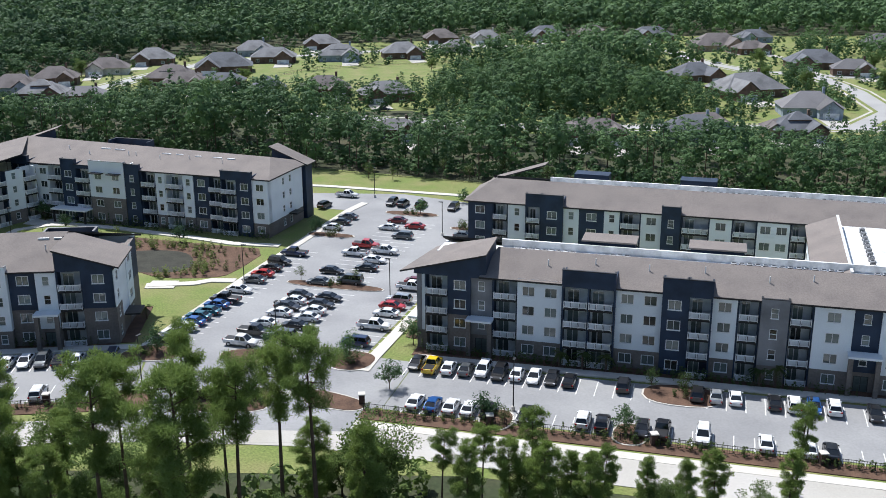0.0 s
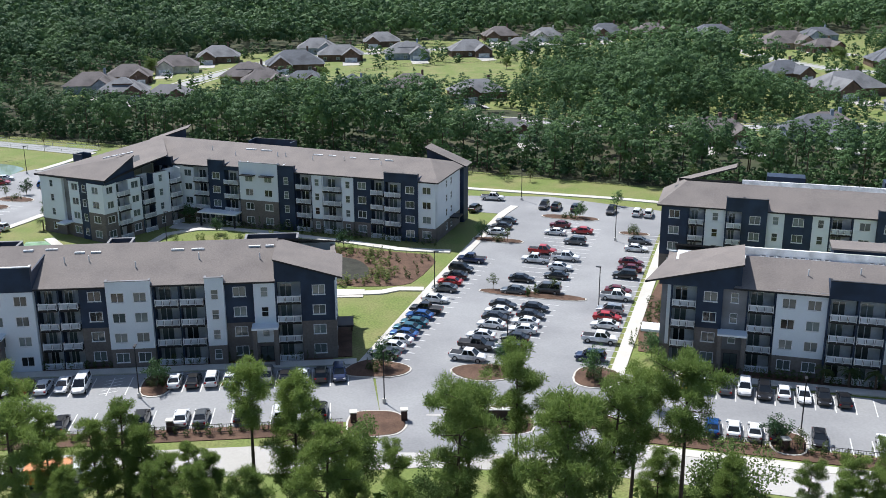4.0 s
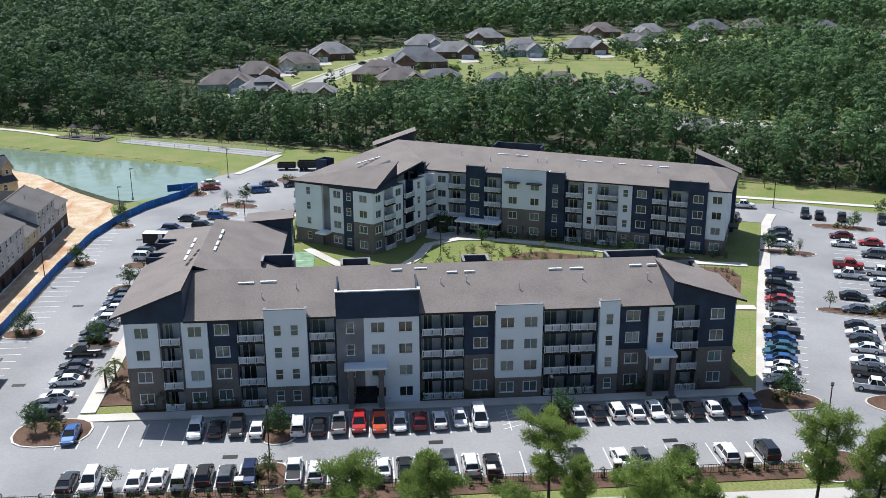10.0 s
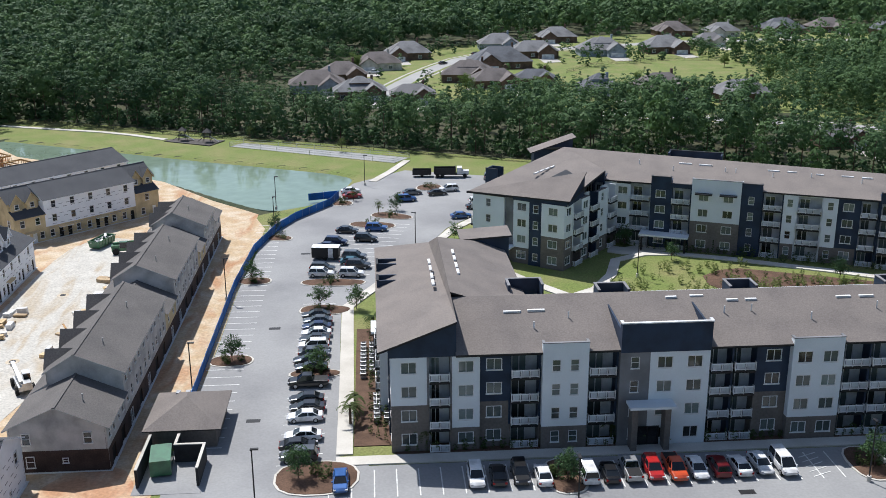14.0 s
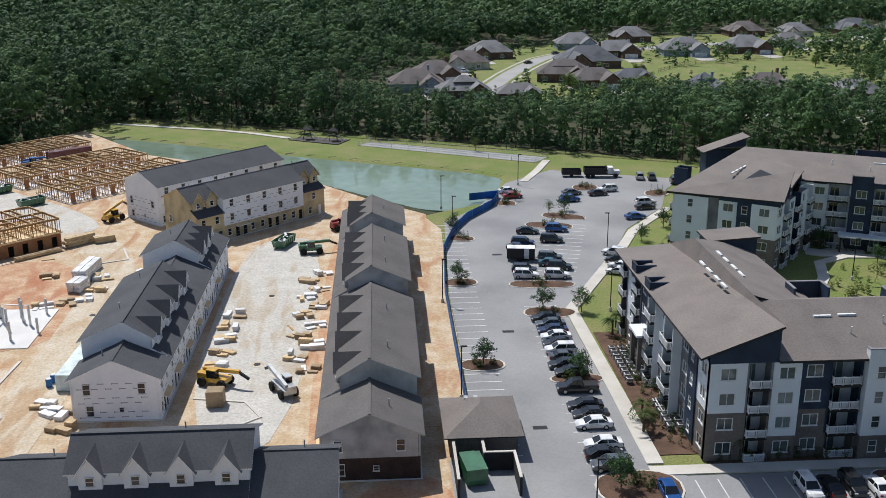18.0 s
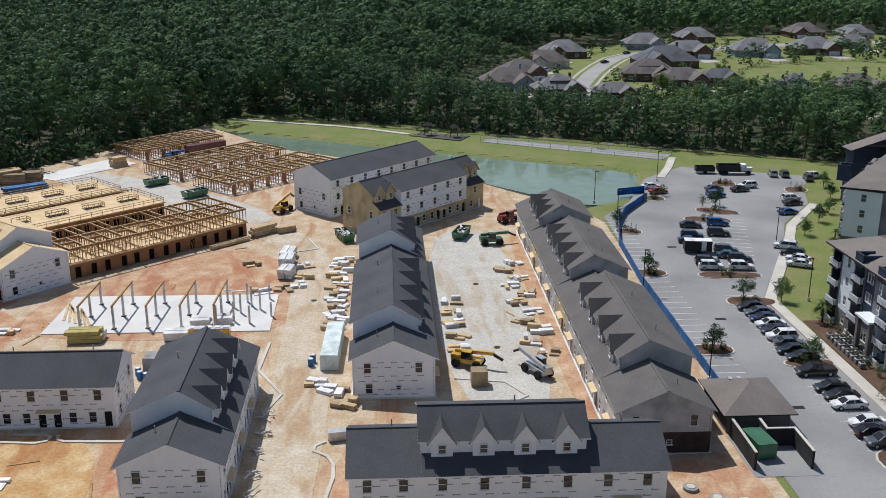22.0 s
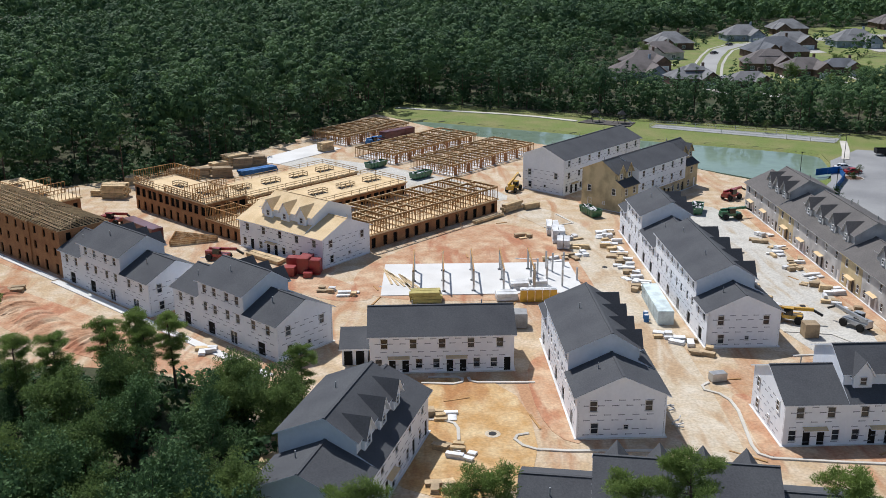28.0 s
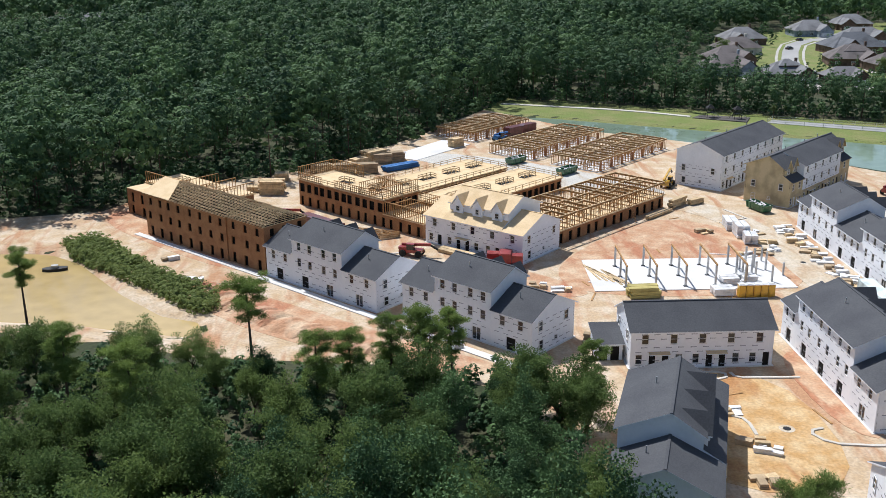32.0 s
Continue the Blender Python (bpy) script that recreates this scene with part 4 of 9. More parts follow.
    facade(house, west, [(3.4, "B", "g", "s", 0, z4, 0.1), (4.2, "N", "w", "s", 1, z4, 0.0), (3.6, "B", "g", "s", 0, z4, 0.1), (3.0, "W", "d", "s", 1, z4, 0.0), (3.6, "E", "g", "s", 2, z4, 0.0), (3.8, "B", "w", "s", 0, z4, 0.9), (2.6, "W", "w", "s", 1, z4, 0.0), (2.4, "N", "d", "d", 0, 12.6, 0.3), (4.2, "B", "w", "s", 0, z4, 1.2), (3.4, "W", "g", "s", 1, z4, 0.0), (3.2, "N", "d", "d", 0, z4, 0.2), (4.2, "W", "w", "s", 2, z4, 0.0)])
    plain_wall(house, place(17.5, 41.6, 180), 17.5, 13.0, [NAVY, STONE], 6.2)
    plain_wall(house, place(17.5, depth, 90), 23.6, 13.0, [WHITEWALL, STONE], 6.2)
    # navy turrets along the west eave and the tall north block
    for y in (22.2, 29.4):
        t = part("roof_turret", Geo().box(-1.3, y, 12.3, -1.05, y + 2.5, 14.3).box(-1.05, y, 12.3, 1.6, y + 0.25, 14.3).box(-1.05, y + 2.25, 12.3, 1.6, y + 2.5, 14.3), NAVY, house, "small navy roof turret")
        part("turret_cap", Geo().box(-1.36, y - 0.06, 14.3, -1.0, y + 2.56, 14.38), TRIMDARK, t)
    block = part("tower", Geo().box(12.0, 38.4, 0, 19.2, 43.2, 15.0), NAVY, house, "navy stair tower behind the west wing")
    part("tower_cap", slab(Geo(), [(11.6, 38.0, 15.0), (19.6, 38.0, 15.5), (19.6, 43.6, 15.5), (11.6, 43.6, 15.0)]), [SHINGLE, TRIMDARK], block)
    for w in range(4):
        add_window(house, place(19.22, 40.6, 90, 0) @ Matrix.Translation((0, -0.02, 0.95 + FH * w)), 1.9, 1.55)
    # turrets along the far eave seen over the ridge
    for x, half in ((29.9, 2.1), (47.4, 1.9), (71.0, 4.2), (18.6, 2.4)):
        y = 16.6 if x > 20 else 19.4
        p = part("roof_turret", Geo().box(x - half, y + 0.3, 12, x + half, y + 0.55, 14.85).box(x - half, y - 2.4, 12.6, x - half + 0.25, y + 0.3, 14.85).box(x + half - 0.25, y - 2.4, 12.6, x + half, y + 0.3, 14.85), NAVY, house, "navy turret on the courtyard side")
        part("turret_cap", Geo().box(x - half - 0.06, y + 0.24, 14.85, x + half + 0.06, y + 0.62, 14.95).box(x - half - 0.06, y - 2.4, 14.85, x - half + 0.31, y + 0.24, 14.95).box(x + half - 0.31, y - 2.4, 14.85, x + half + 0.06, y + 0.24, 14.95), GREYWALL, p)
    return house


def apartment_d():
    base = place(-71.6, 232.05, -23.8)
    house = thing("apartment_building", "four-storey white and navy apartment block with two wings", "apartment building", base)
    one, z4 = Matrix(), 4 * FH
    n = facade(house, one, [
        (4.6, "BB", "d", "d", 0, 14.4, -0.2), (2.3, "N", "w", "s", 1, z4 + 0.4, 0.0), (2.6, "W", "w", "s", 1, z4, 0.0), (4.3, "B", "w", "s", 1, z4, 0.0), (3.8, "W", "d", "d", 0, 14.4, 0.1),
        (4.0, "B", "d", "d", 0, 13.2, 0.2), (9.2, "WW", "w", "s", 2, 14.5, 0.9), (3.8, "N", "d", "g", 0, 14.2, 0.3), (3.9, "B", "d", "s", 0, z4, 0.0), (2.35, "N", "w", "s", 1, z4 + 0.4, 0.2),
        (4.7, "B", "w", "s", 0, z4 + 0.4, 0.0), (2.55, "N", "w", "s", 1, z4 + 0.5, 0.3), (3.7, "W", "d", "s", 1, z4 + 0.1, 0.0), (3.4, "B", "d", "d", 0, z4 + 0.1, 0.0), (4.0, "B", "d", "d", 0, 14.3, 0.1), (3.4, "W", "d", "d", 0, 14.3, 0.2), (3.7, "W", "w", "s", 1, z4 + 0.3, 0.4)], slope=0.22)
    part("canopy", Geo().box(12.3, -3.8, 3.1, 21.7, 0, 3.4), WHITEWALL, house, "flat white canopy over the main entrance")
    for s in (12.7, 21.0):
        part("pillar", Geo().box(s, -3.6, 0, s + 0.35, -3.25, 3.1), TRIMDARK, house)
    for c in (23.9, 28.5):
        part("awning", Geo().box(c - 1.6, -2.2, 11.7, c + 1.6, -0.95, 11.9), TRIMDARK, house, "small black awning")
    r = Geo()
    slab(r, [(-4.0, -0.5, 13.0), (n + 0.7, -0.5, 12.9), (61.5, 10.7, 15.4), (-7.2, 14.5, 15.8)])
    slab(r, [(n + 0.7, -0.5, 12.9), (n + 0.9, 11.5, 13.1), (n + 0.9, 20.0, 12.8), (61.5, 10.7, 15.4)])
    slab(r, [(-7.2, 14.5, 15.8), (61.5, 10.7, 15.4), (n + 0.7, 20.4, 12.8), (-16, 25.5, 12.8)])
    part("roof", r, [SHINGLE, TRIMDARK], house, "grey-brown shingle roof")
    fin = part("stair_tower", Geo().prism([(58.6, 16.9), (67.0, 16.9), (67.0, 20.2), (58.6, 20.2)], 0, 12.6).face([(58.6, 16.9, 12.6), (67.0, 16.9, 12.6), (67.0, 16.9, 12.9), (58.6, 16.9, 16.3)]).face([(58.6, 20.2, 12.6), (58.6, 16.9, 12.6), (58.6, 16.9, 16.3), (58.6, 20.2, 16.3)]), NAVY, house, "navy stair tower under a sloping fin roof")
    part("fin_roof", slab(Geo(), [(58.2, 16.2, 16.6), (67.8, 16.2, 12.9), (67.8, 20.8, 12.9), (58.2, 20.8, 16.6)]), [SHINGLE, TRIMDARK], fin)
    far_fin = part("stair_tower", Geo().prism([(-15.5, 21.6), (-7.6, 25.0), (-9.2, 28.6), (-17.1, 25.2)], 0, 12.4).face([(-15.5, 21.6, 12.4), (-7.6, 25.0, 12.4), (-7.6, 25.0, 15.6), (-15.5, 21.6, 12.5)]), NAVY, house, "navy stair tower under a sloping fin roof")
    part("fin_roof", slab(Geo(), [(-16.2, 20.8, 12.6), (-6.8, 24.9, 16.0), (-8.8, 29.4, 16.0), (-18.2, 25.3, 12.6)], 0.2), [SHINGLE, TRIMDARK], far_fin)
    facade(house, place(n, 0.06, 90), [(5.0, "P", "w", "s", 1, z4 + 0.3, 0.0), (4.0, "N", "w", "s", 1, z4 + 0.5, 0.0), (2.5, "N", "w", "s", 1, z4 + 0.5, 0.0), (4.8, "P", "w", "s", 1, z4 + 0.3, 0.0)])
    plain_wall(house, place(n, 19.6, 180), n, 12.6, [NAVY, STONE], 3.1)
    part("side_canopy", Geo().box(0.2, -2.0, 3.0, 3.4, 0, 3.3), TRIMDARK, house, "small dark side canopy", place(n, 9.0, 90))
    vents(house, one, [(19, 9.6, 15.1, 3.5), (23, 9.4, 15.1, 3.5), (36, 8.8, 15.0, 3.0), (39.4, 8.8, 15.0, 2.4), (44.5, 8.4, 14.95, 2.0), (49.5, 8.4, 14.95, 3), (53, 8.2, 14.95, 2.6), (10, 8, 14.8, 0), (17, 6, 14.4, 0), (27, 7, 14.6, 0), (29, 7, 14.6, 0), (36, 6, 14.4, 0), (43, 7, 14.6, 0), (52, 6, 14.4, 0)])
    t = part("roof_turret", Geo().box(14.6, 19.2, 12, 25.5, 19.5, 15.6).box(14.6, 16.4, 13.0, 14.9, 19.2, 15.6).box(25.2, 16.4, 13.0, 25.5, 19.2, 15.6), NAVY, house, "navy turret on the far side")
    part("turret_cap", Geo().box(14.5, 19.1, 15.6, 25.6, 19.6, 15.72), TRIMDARK, t)
    # the short wing that turns towards the street
    wing = thing("apartment_wing", "short white and navy apartment wing with corner windows", "apartment building", place(-94.4, 223.6, -34.0))
    w = facade(wing, one, [(6.6, "N", "w", "s", 1, z4, 0.0), (2.0, "P", "g", "s", 1, z4, -0.6), (3.4, "W", "w", "s", 1, z4 + 0.2, 0.0), (2.6, "N", "d", "d", 0, z4 + 0.4, 0.3), (4.6, "W", "w", "s", 2, z4, 0.6)])
    facade(wing, place(w - 0.1, -0.5, 84), [(3.0, "W", "w", "s", 2, z4, 0.1), (3.5, "B", "w", "s", 1, z4, 0.2), (3.0, "W", "w", "s", 1, z4, 0.1), (3.5, "B", "d", "s", 0, z4, 0.1), (4.0, "N", "w", "s", 1, z4, 0.0), (3.5, "B", "w", "s", 1, z4, 0.1)])
    to = wing.matrix_basis.inverted()
    west_corner, front, peak, back, inner, under = (to @ Vector(p) for p in ((-95.6, 224.0, 12.8), (-78.1, 211.6, 13.5), (-73.4, 219.6, 17.1), (-72.3, 248.0, 15.9), (-68.0, 228.0, 15.25), (-73.4, 219.6, 14.5)))
    r = Geo()
    slab(r, [tuple(west_corner), tuple(front), tuple(peak)], 0.24)
    slab(r, [(west_corner.x, west_corner.y, 12.6), (front.x - 0.4, front.y + 0.6, 13.1), tuple(under), tuple(inner), tuple(back)], 0.2)
    part("roof", r, [SHINGLE, TRIMDARK], wing, "grey-brown shingle roof")
    side = Geo()
    side.face([(front.x - 0.5, front.y + 0.5, 12.3), (peak.x - 0.4, peak.y, 12.3), (peak.x - 0.4, peak.y, peak.z - 0.3), (front.x - 0.5, front.y + 0.5, front.z - 0.2)])
    side.face([(west_corner.x + 0.5, west_corner.y - 0.2, 12.5), (peak.x - 0.4, peak.y, 12.5), (peak.x - 0.4, peak.y, peak.z - 0.3)][::-1])
    side.face([(8.6, -0.35, 12.3), (front.x - 0.6, -0.35, 12.3), (front.x - 0.6, -0.35, 13.2), (8.6, -0.35, 13.2)])
    part("gable", side, NAVY, wing, "navy gable wall under the roof")
    facade(wing, place(0, 33.06, -90), [(5, "P", "w", "s", 1, z4, 0.0), (3.6, "B", "g", "s", 1, z4, 0.4), (4, "W", "d", "s", 1, z4, 0.0), (3.6, "B", "g", "s", 1, z4, 0.4), (4, "W", "w", "s", 1, z4, 0.0), (4, "N", "w", "s", 1, z4, 0.0), (3.6, "B", "w", "s", 1, z4, 0.8), (5.2, "B", "w", "s", 1, z4, 0.0)])
    plain_wall(wing, place(w, 33, 180), w, 12.4, [WHITEWALL, STONE], 3.1)
    part("side_canopy", Geo().box(6.4, -2.4, 3.0, 8.9, 0.5, 3.3), WHITEWALL, wing, "small pale side canopy")
    spot = to @ Vector((-88.6, 237.2, 0))
    t = part("roof_turret", Geo().box(spot.x - 1.3, spot.y - 1.5, 11, spot.x + 1.3, spot.y - 1.25, 14.2).box(spot.x - 1.3, spot.y - 1.25, 11, spot.x - 1.05, spot.y + 1.5, 14.2).box(spot.x - 1.05, spot.y + 1.25, 11, spot.x + 1.3, spot.y + 1.5, 14.2), NAVY, wing, "small navy roof turret")
    part("turret_cap", Geo().box(spot.x - 1.36, spot.y - 1.56, 14.2, spot.x + 1.36, spot.y - 1.2, 14.28), TRIMDARK, t)
    for k in range(4):
        part("ridge_vent", Geo().box(-0.18, -0.9, -0.08, 0.18, 0.9, 0.12), WHITETRIM, wing, "pale roof vent", (7.6 + k * 0.2, 12.0 + 2.1 * k, 14.72))
    return house


def apartment_c():
    z4 = 4 * FH
    house = thing("apartment_building", "four-storey navy and white apartment block with white roof deck", "apartment building", place(16.4, 140.6, -21.0))
    n = facade(house, Matrix(), [
        (1.3, "P", "w", "s", 1, z4, -0.2), (3.9, "B", "d", "s", 2, z4, 0.0), (3.4, "W", "d", "s", 2, z4, 0.0), (3.3, "E", "g", "s", 1, z4, -0.3), (4.0, "B", "d", "s", 1, z4, -0.4), (6.8, "WW", "w", "s", 1, 13.0, 0.2),
        (7.9, "BB", "d", "s", 0, 15.0, 0.0), (6.7, "WW", "w", "s", 1, z4, -0.2), (3.6, "W", "d", "d", 0, 15.0, 0.1), (3.5, "B", "d", "d", 0, 15.0, 0.0), (3.4, "W", "w", "s", 1, z4, -0.2),
        (3.2, "B", "d", "s", 0, z4, -0.3), (3.8, "N", "g", "s", 1, 13.1, 0.1), (3.4, "B", "d", "s", 0, z4, -0.3), (5.2, "W", "w", "s", 1, z4 + 0.2, 0.1), (3.6, "E", "d", "s", 1, z4, -0.2), (8.0, "WW", "w", "s", 1, z4, 0.2), (8.0, "BB", "d", "s", 1, z4, 0.0), (8.0, "WW", "w", "s", 1, z4, 0.2)])
    g = Geo()
    g.face([(-0.4, -0.12, z4), (11.0, -0.12, z4), (11.0, -0.12, 16.2), (-0.4, -0.12, 13.3)], 0)
    g.face([(11.0, -0.12, z4), (11.0, 7.0, z4), (11.0, 7.0, 16.9), (11.0, -0.12, 16.2)], 0)
    part("gable", g, NAVY, house, "navy gable wall under a sloping roof")
    r = Geo()
    slab(r, [(10.0, -0.6, 12.8), (n, -0.6, 12.8), (n, 6.2, 15.7), (11.5, 6.2, 15.7)])
    slab(r, [(-2.4, -1.0, 13.0), (11.2, -0.9, 16.45), (11.2, 7.0, 17.1), (0.5, 9.5, 13.9)])
    slab(r, [(0.5, 9.5, 13.9), (11.2, 7.0, 17.1), (11.2, 9.5, 16.4), (1, 12.0, 13.6)])
    part("roof", r, [SHINGLE, TRIMDARK], house, "grey-brown shingle roof")
    deck = part("roof_deck", Geo().box(1.5, 6.4, 12.6, n, 11.6, 14.3), MEMBRANE, house, "flat white membrane roof deck")
    part("parapet", Geo().box(11, 11.2, 14.3, n, 11.6, 15.5), MEMBRANE, house, "white parapet of the roof deck")
    part("roof", slab(Geo(), [(1.0, 11.6, 15.2), (n, 11.6, 15.2), (n, 17.1, 12.8), (1.0, 17.1, 12.8)]), [SHINGLE, TRIMDARK], house, "grey-brown shingle roof")
    for x in (28, 44.5):
        t = part("roof_turret", Geo().box(x - 4, 12, 13.5, x + 4, 16, 15.9), NAVY, house, "navy roof turret")
        part("turret_roof", Geo().box(x - 4.3, 11.7, 15.9, x + 4.3, 16.3, 16.15), SHINGLE, t)
    facade(house, place(0, 16.56, -90), [(4, "W", "w", "s", 1, z4, 0.0), (4.5, "P", "g", "s", 1, z4, 0.0), (4, "N", "g", "s", 1, z4, 0.0), (4.0, "N", "g", "s", 1, z4, 0.0)])
    part("side_canopy", Geo().box(9.0, -3.0, 3.0, 12.0, 0, 3.4), WHITEWALL, house, "pale side canopy", place(0, 16.5, -90))
    plain_wall(house, place(n, 16.5, 180), n, 12.6, [WHITEWALL, STONE], 3.1)
    vents(house, Matrix(), [(20, 3, 14.5, 0), (27, 4, 14.9, 0), (35, 3.5, 14.7, 0), (43, 4, 14.9, 0), (52, 3, 14.5, 0), (58, 4, 14.9, 0)])
    rows = [(14 + i * 1.1, 8.4, 14.3) for i in range(9)] + [(29 + i * 1.1, 8.4, 14.3) for i in range(3)] + [(47 + i * 1.15, 8.8, 14.3) for i in range(14)] + [(67 + i * 1.1, 8.8, 14.3) for i in range(5)]
    back = thing("apartment_building", "four-storey navy and white apartment block behind another", "apartment building", place(29.6, 183.8, -22.5))
    m = facade(back, Matrix(), [
        (4.8, "W", "d", "s", 1, z4, 0.0), (3.2, "B", "d", "s", 1, z4, -0.2), (3.6, "N", "w", "s", 1, z4, 0.0), (3.1, "B", "d", "s", 1, 14.9, 0.0), (4.2, "W", "d", "s", 1, 14.9, 0.0), (3.0, "N", "w", "s", 1, z4, 0.0), (4.8, "W", "d", "s", 1, z4, 0.0),
        (2.9, "N", "w", "s", 1, z4, 0.0), (4.0, "B", "d", "s", 1, z4, -0.2), (3.8, "W", "w", "s", 1, z4, 0.0), (3.5, "N", "d", "s", 1, 14.2, 0.1), (5.2, "B", "d", "s", 1, z4, 0.0), (3.9, "W", "w", "s", 1, z4, 0.2), (4.5, "B", "d", "s", 1, z4, 0.0), (5.6, "WW", "w", "s", 1, z4, 0.3), (3.0, "B", "d", "s", 0, z4, 0.0)])
    r = Geo()
    slab(r, [(-0.8, -0.6, 12.8), (m + 16, -0.6, 12.8), (m + 16, 6.6, 15.7), (4.0, 6.6, 16.0)])
    slab(r, [(-0.8, -0.6, 12.8), (4.0, 6.6, 16.0), (3.0, 12.0, 15.0), (-0.8, 12.0, 13.0)])
    slab(r, [(1.6, 12.0, 14.3), (12.8, 12.0, 18.0), (12.8, 15.6, 18.0), (1.6, 15.6, 14.3)])
    part("roof", r, [SHINGLE, TRIMDARK], back, "grey-brown shingle roof")
    part("roof_deck", Geo().box(3.0, 6.8, 12.4, m + 16, 12.0, 14.3), MEMBRANE, back, "flat white membrane roof deck")
    part("parapet", Geo().box(14, 11.6, 14.3, m + 16, 12.0, 15.6), MEMBRANE, back, "white parapet of the roof deck")
    part("roof", slab(Geo(), [(2.0, 12.0, 15.2), (m + 16, 12.0, 15.2), (m + 16, 17.4, 12.8), (2.0, 17.4, 12.8)]), [SHINGLE, TRIMDARK], back, "grey-brown shingle roof")
    for x in (22, 43):
        part("roof_turret", Geo().box(x - 3.5, 13.5, 13.0, x + 3.5, 17.0, 16.2), NAVY, back, "navy roof turret")
    facade(back, place(0, 15.06, -90), [(4, "W", "d", "s", 1, z4, 0.0), (7, "P", "w", "s", 1, z4, 0.0), (4, "N", "d", "s", 1, z4, 0.0)])
    plain_wall(back, place(m + 16, 17.0, 180), m + 16, 12.4, [WHITEWALL, STONE], 3.1)
    rows2 = [(30 + i * 1.1, 9.6, 14.3) for i in range(4)] + [(44 + i * 1.15, 9.6, 14.3) for i in range(16)] + [(66 + i * 1.2, 9.4, 14.3) for i in range(10)]
    # the wing that links both, with a white deck
    link = thing("apartment_wing", "linking apartment wing with a white roof deck", "apartment building", back.matrix_basis @ place(m, -34, 0))
    part("wall", Geo().box(0, 0, 0, 16, 33.2, 12.4), WHITEWALL, link)
    part("roof_deck", Geo().box(3.5, 0, 12.4, 16, 33.2, 13.0), MEMBRANE, link, "flat white roof deck")
    rl = Geo()
    slab(rl, [(-0.6, 0, 12.7), (4.5, 0, 14.8), (4.5, 33, 14.8), (-0.6, 33, 12.7)])
    part("roof", rl, [SHINGLE, TRIMDARK], link)
    part("parapet", Geo().box(4.4, 0, 13.0, 4.8, 33, 15.0), MEMBRANE, link, "white parapet")
    for f in range(4):
        for i in range(5):
            add_window(link, place(0, 30 - i * 6, -90, 0) @ Matrix.Translation((0, -0.04, 0.95 + FH * f)), 1.9, 1.55)
    unit = condenser((0.0, 0.0, 0.0), "grey rooftop air-conditioning condenser")
    for base, some in ((house, rows), (back, rows2)):
        for p in some:
            copy_thing(unit, base.matrix_basis @ Matrix.Translation(p))
    for i in range(12):
        copy_thing(unit, link.matrix_basis @ Matrix.Translation((8.5, 3 + i * 2.4, 13.0)))
    bpy.data.objects.remove(unit.children[0])
    bpy.data.objects.remove(unit)
    return house


def condenser(at, label):
    """An outdoor air-conditioning unit: a louvred case with a fan grille."""
    unit = thing("air_conditioner", label, "air conditioner", at, "outdoor condensers")
    g = Geo()
    levels = [0.05] + [0.12 + s * 0.1 for s in range(8)]
    for s, (z0, z1) in enumerate(zip(levels, levels[1:])):
        for k in range(4):
            p, q = ((-0.42, -0.42), (0.42, -0.42), (0.42, 0.42), (-0.42, 0.42))[k], ((0.42, -0.42), (0.42, 0.42), (-0.42, 0.42), (-0.42, -0.42))[k]
            g.face([(*p, z0), (*q, z0), (*q, z1), (*p, z1)], s % 2)
    top = levels[-1]
    g.face([(-0.42, -0.42, top), (0.42, -0.42, top), (0.3, -0.3, top + 0.05), (-0.3, -0.3, top + 0.05)]).face([(0.42, -0.42, top), (0.42, 0.42, top), (0.3, 0.3, top + 0.05), (0.3, -0.3, top + 0.05)])
    g.face([(0.42, 0.42, top), (-0.42, 0.42, top), (-0.3, 0.3, top + 0.05), (0.3, 0.3, top + 0.05)]).face([(-0.42, 0.42, top), (-0.42, -0.42, top), (-0.3, -0.3, top + 0.05), (-0.3, 0.3, top + 0.05)])
    g.face([(-0.3, -0.3, top + 0.05), (0.3, -0.3, top + 0.05), (0.3, 0.3, top + 0.05), (-0.3, 0.3, top + 0.05)], 1)
    part("case", g, [METALGREY, TRIMDARK], unit)
    return unit


apartment_a()
apartment_d()
apartment_c()

# ---- townhouse rows under construction ----
EAVE, RIDGE, EAVE3, RIDGE3 = 5.85, 8.3, 8.6, 10.9
PRINTS = {}


def prints(house, m, x0, x1, z0, z1):
    """The maker's marks repeated in rows over the house wrap, drawn as plain bars."""
    key = (round(x1 - x0, 1), round(z1 - z0, 1))
    if key not in PRINTS:
        g, rng, row = Geo(), random.Random(5), 0
        z = 0.55
        while z < key[1] - 0.3:
            x = 0.5 + (row % 2) * 0.8
            while x < key[0] - 1.2:
                g.box(x + 0.16, -0.012, z, x + 0.85, -0.004, z + 0.1)
                g.box(x, -0.012, z - 0.04, x + 0.14, -0.004, z + 0.14)
                x += 1.75
            z, row = z + (1.25 if row % 2 else 0.7), row + 1
        PRINTS[key] = g.mesh("wrap_print", INK)
    return tagged(part("wrap_print", PRINTS[key], None, house, "rows of grey print on the house wrap", m @ Matrix.Translation((x0, 0, z0))), kind="stuff")


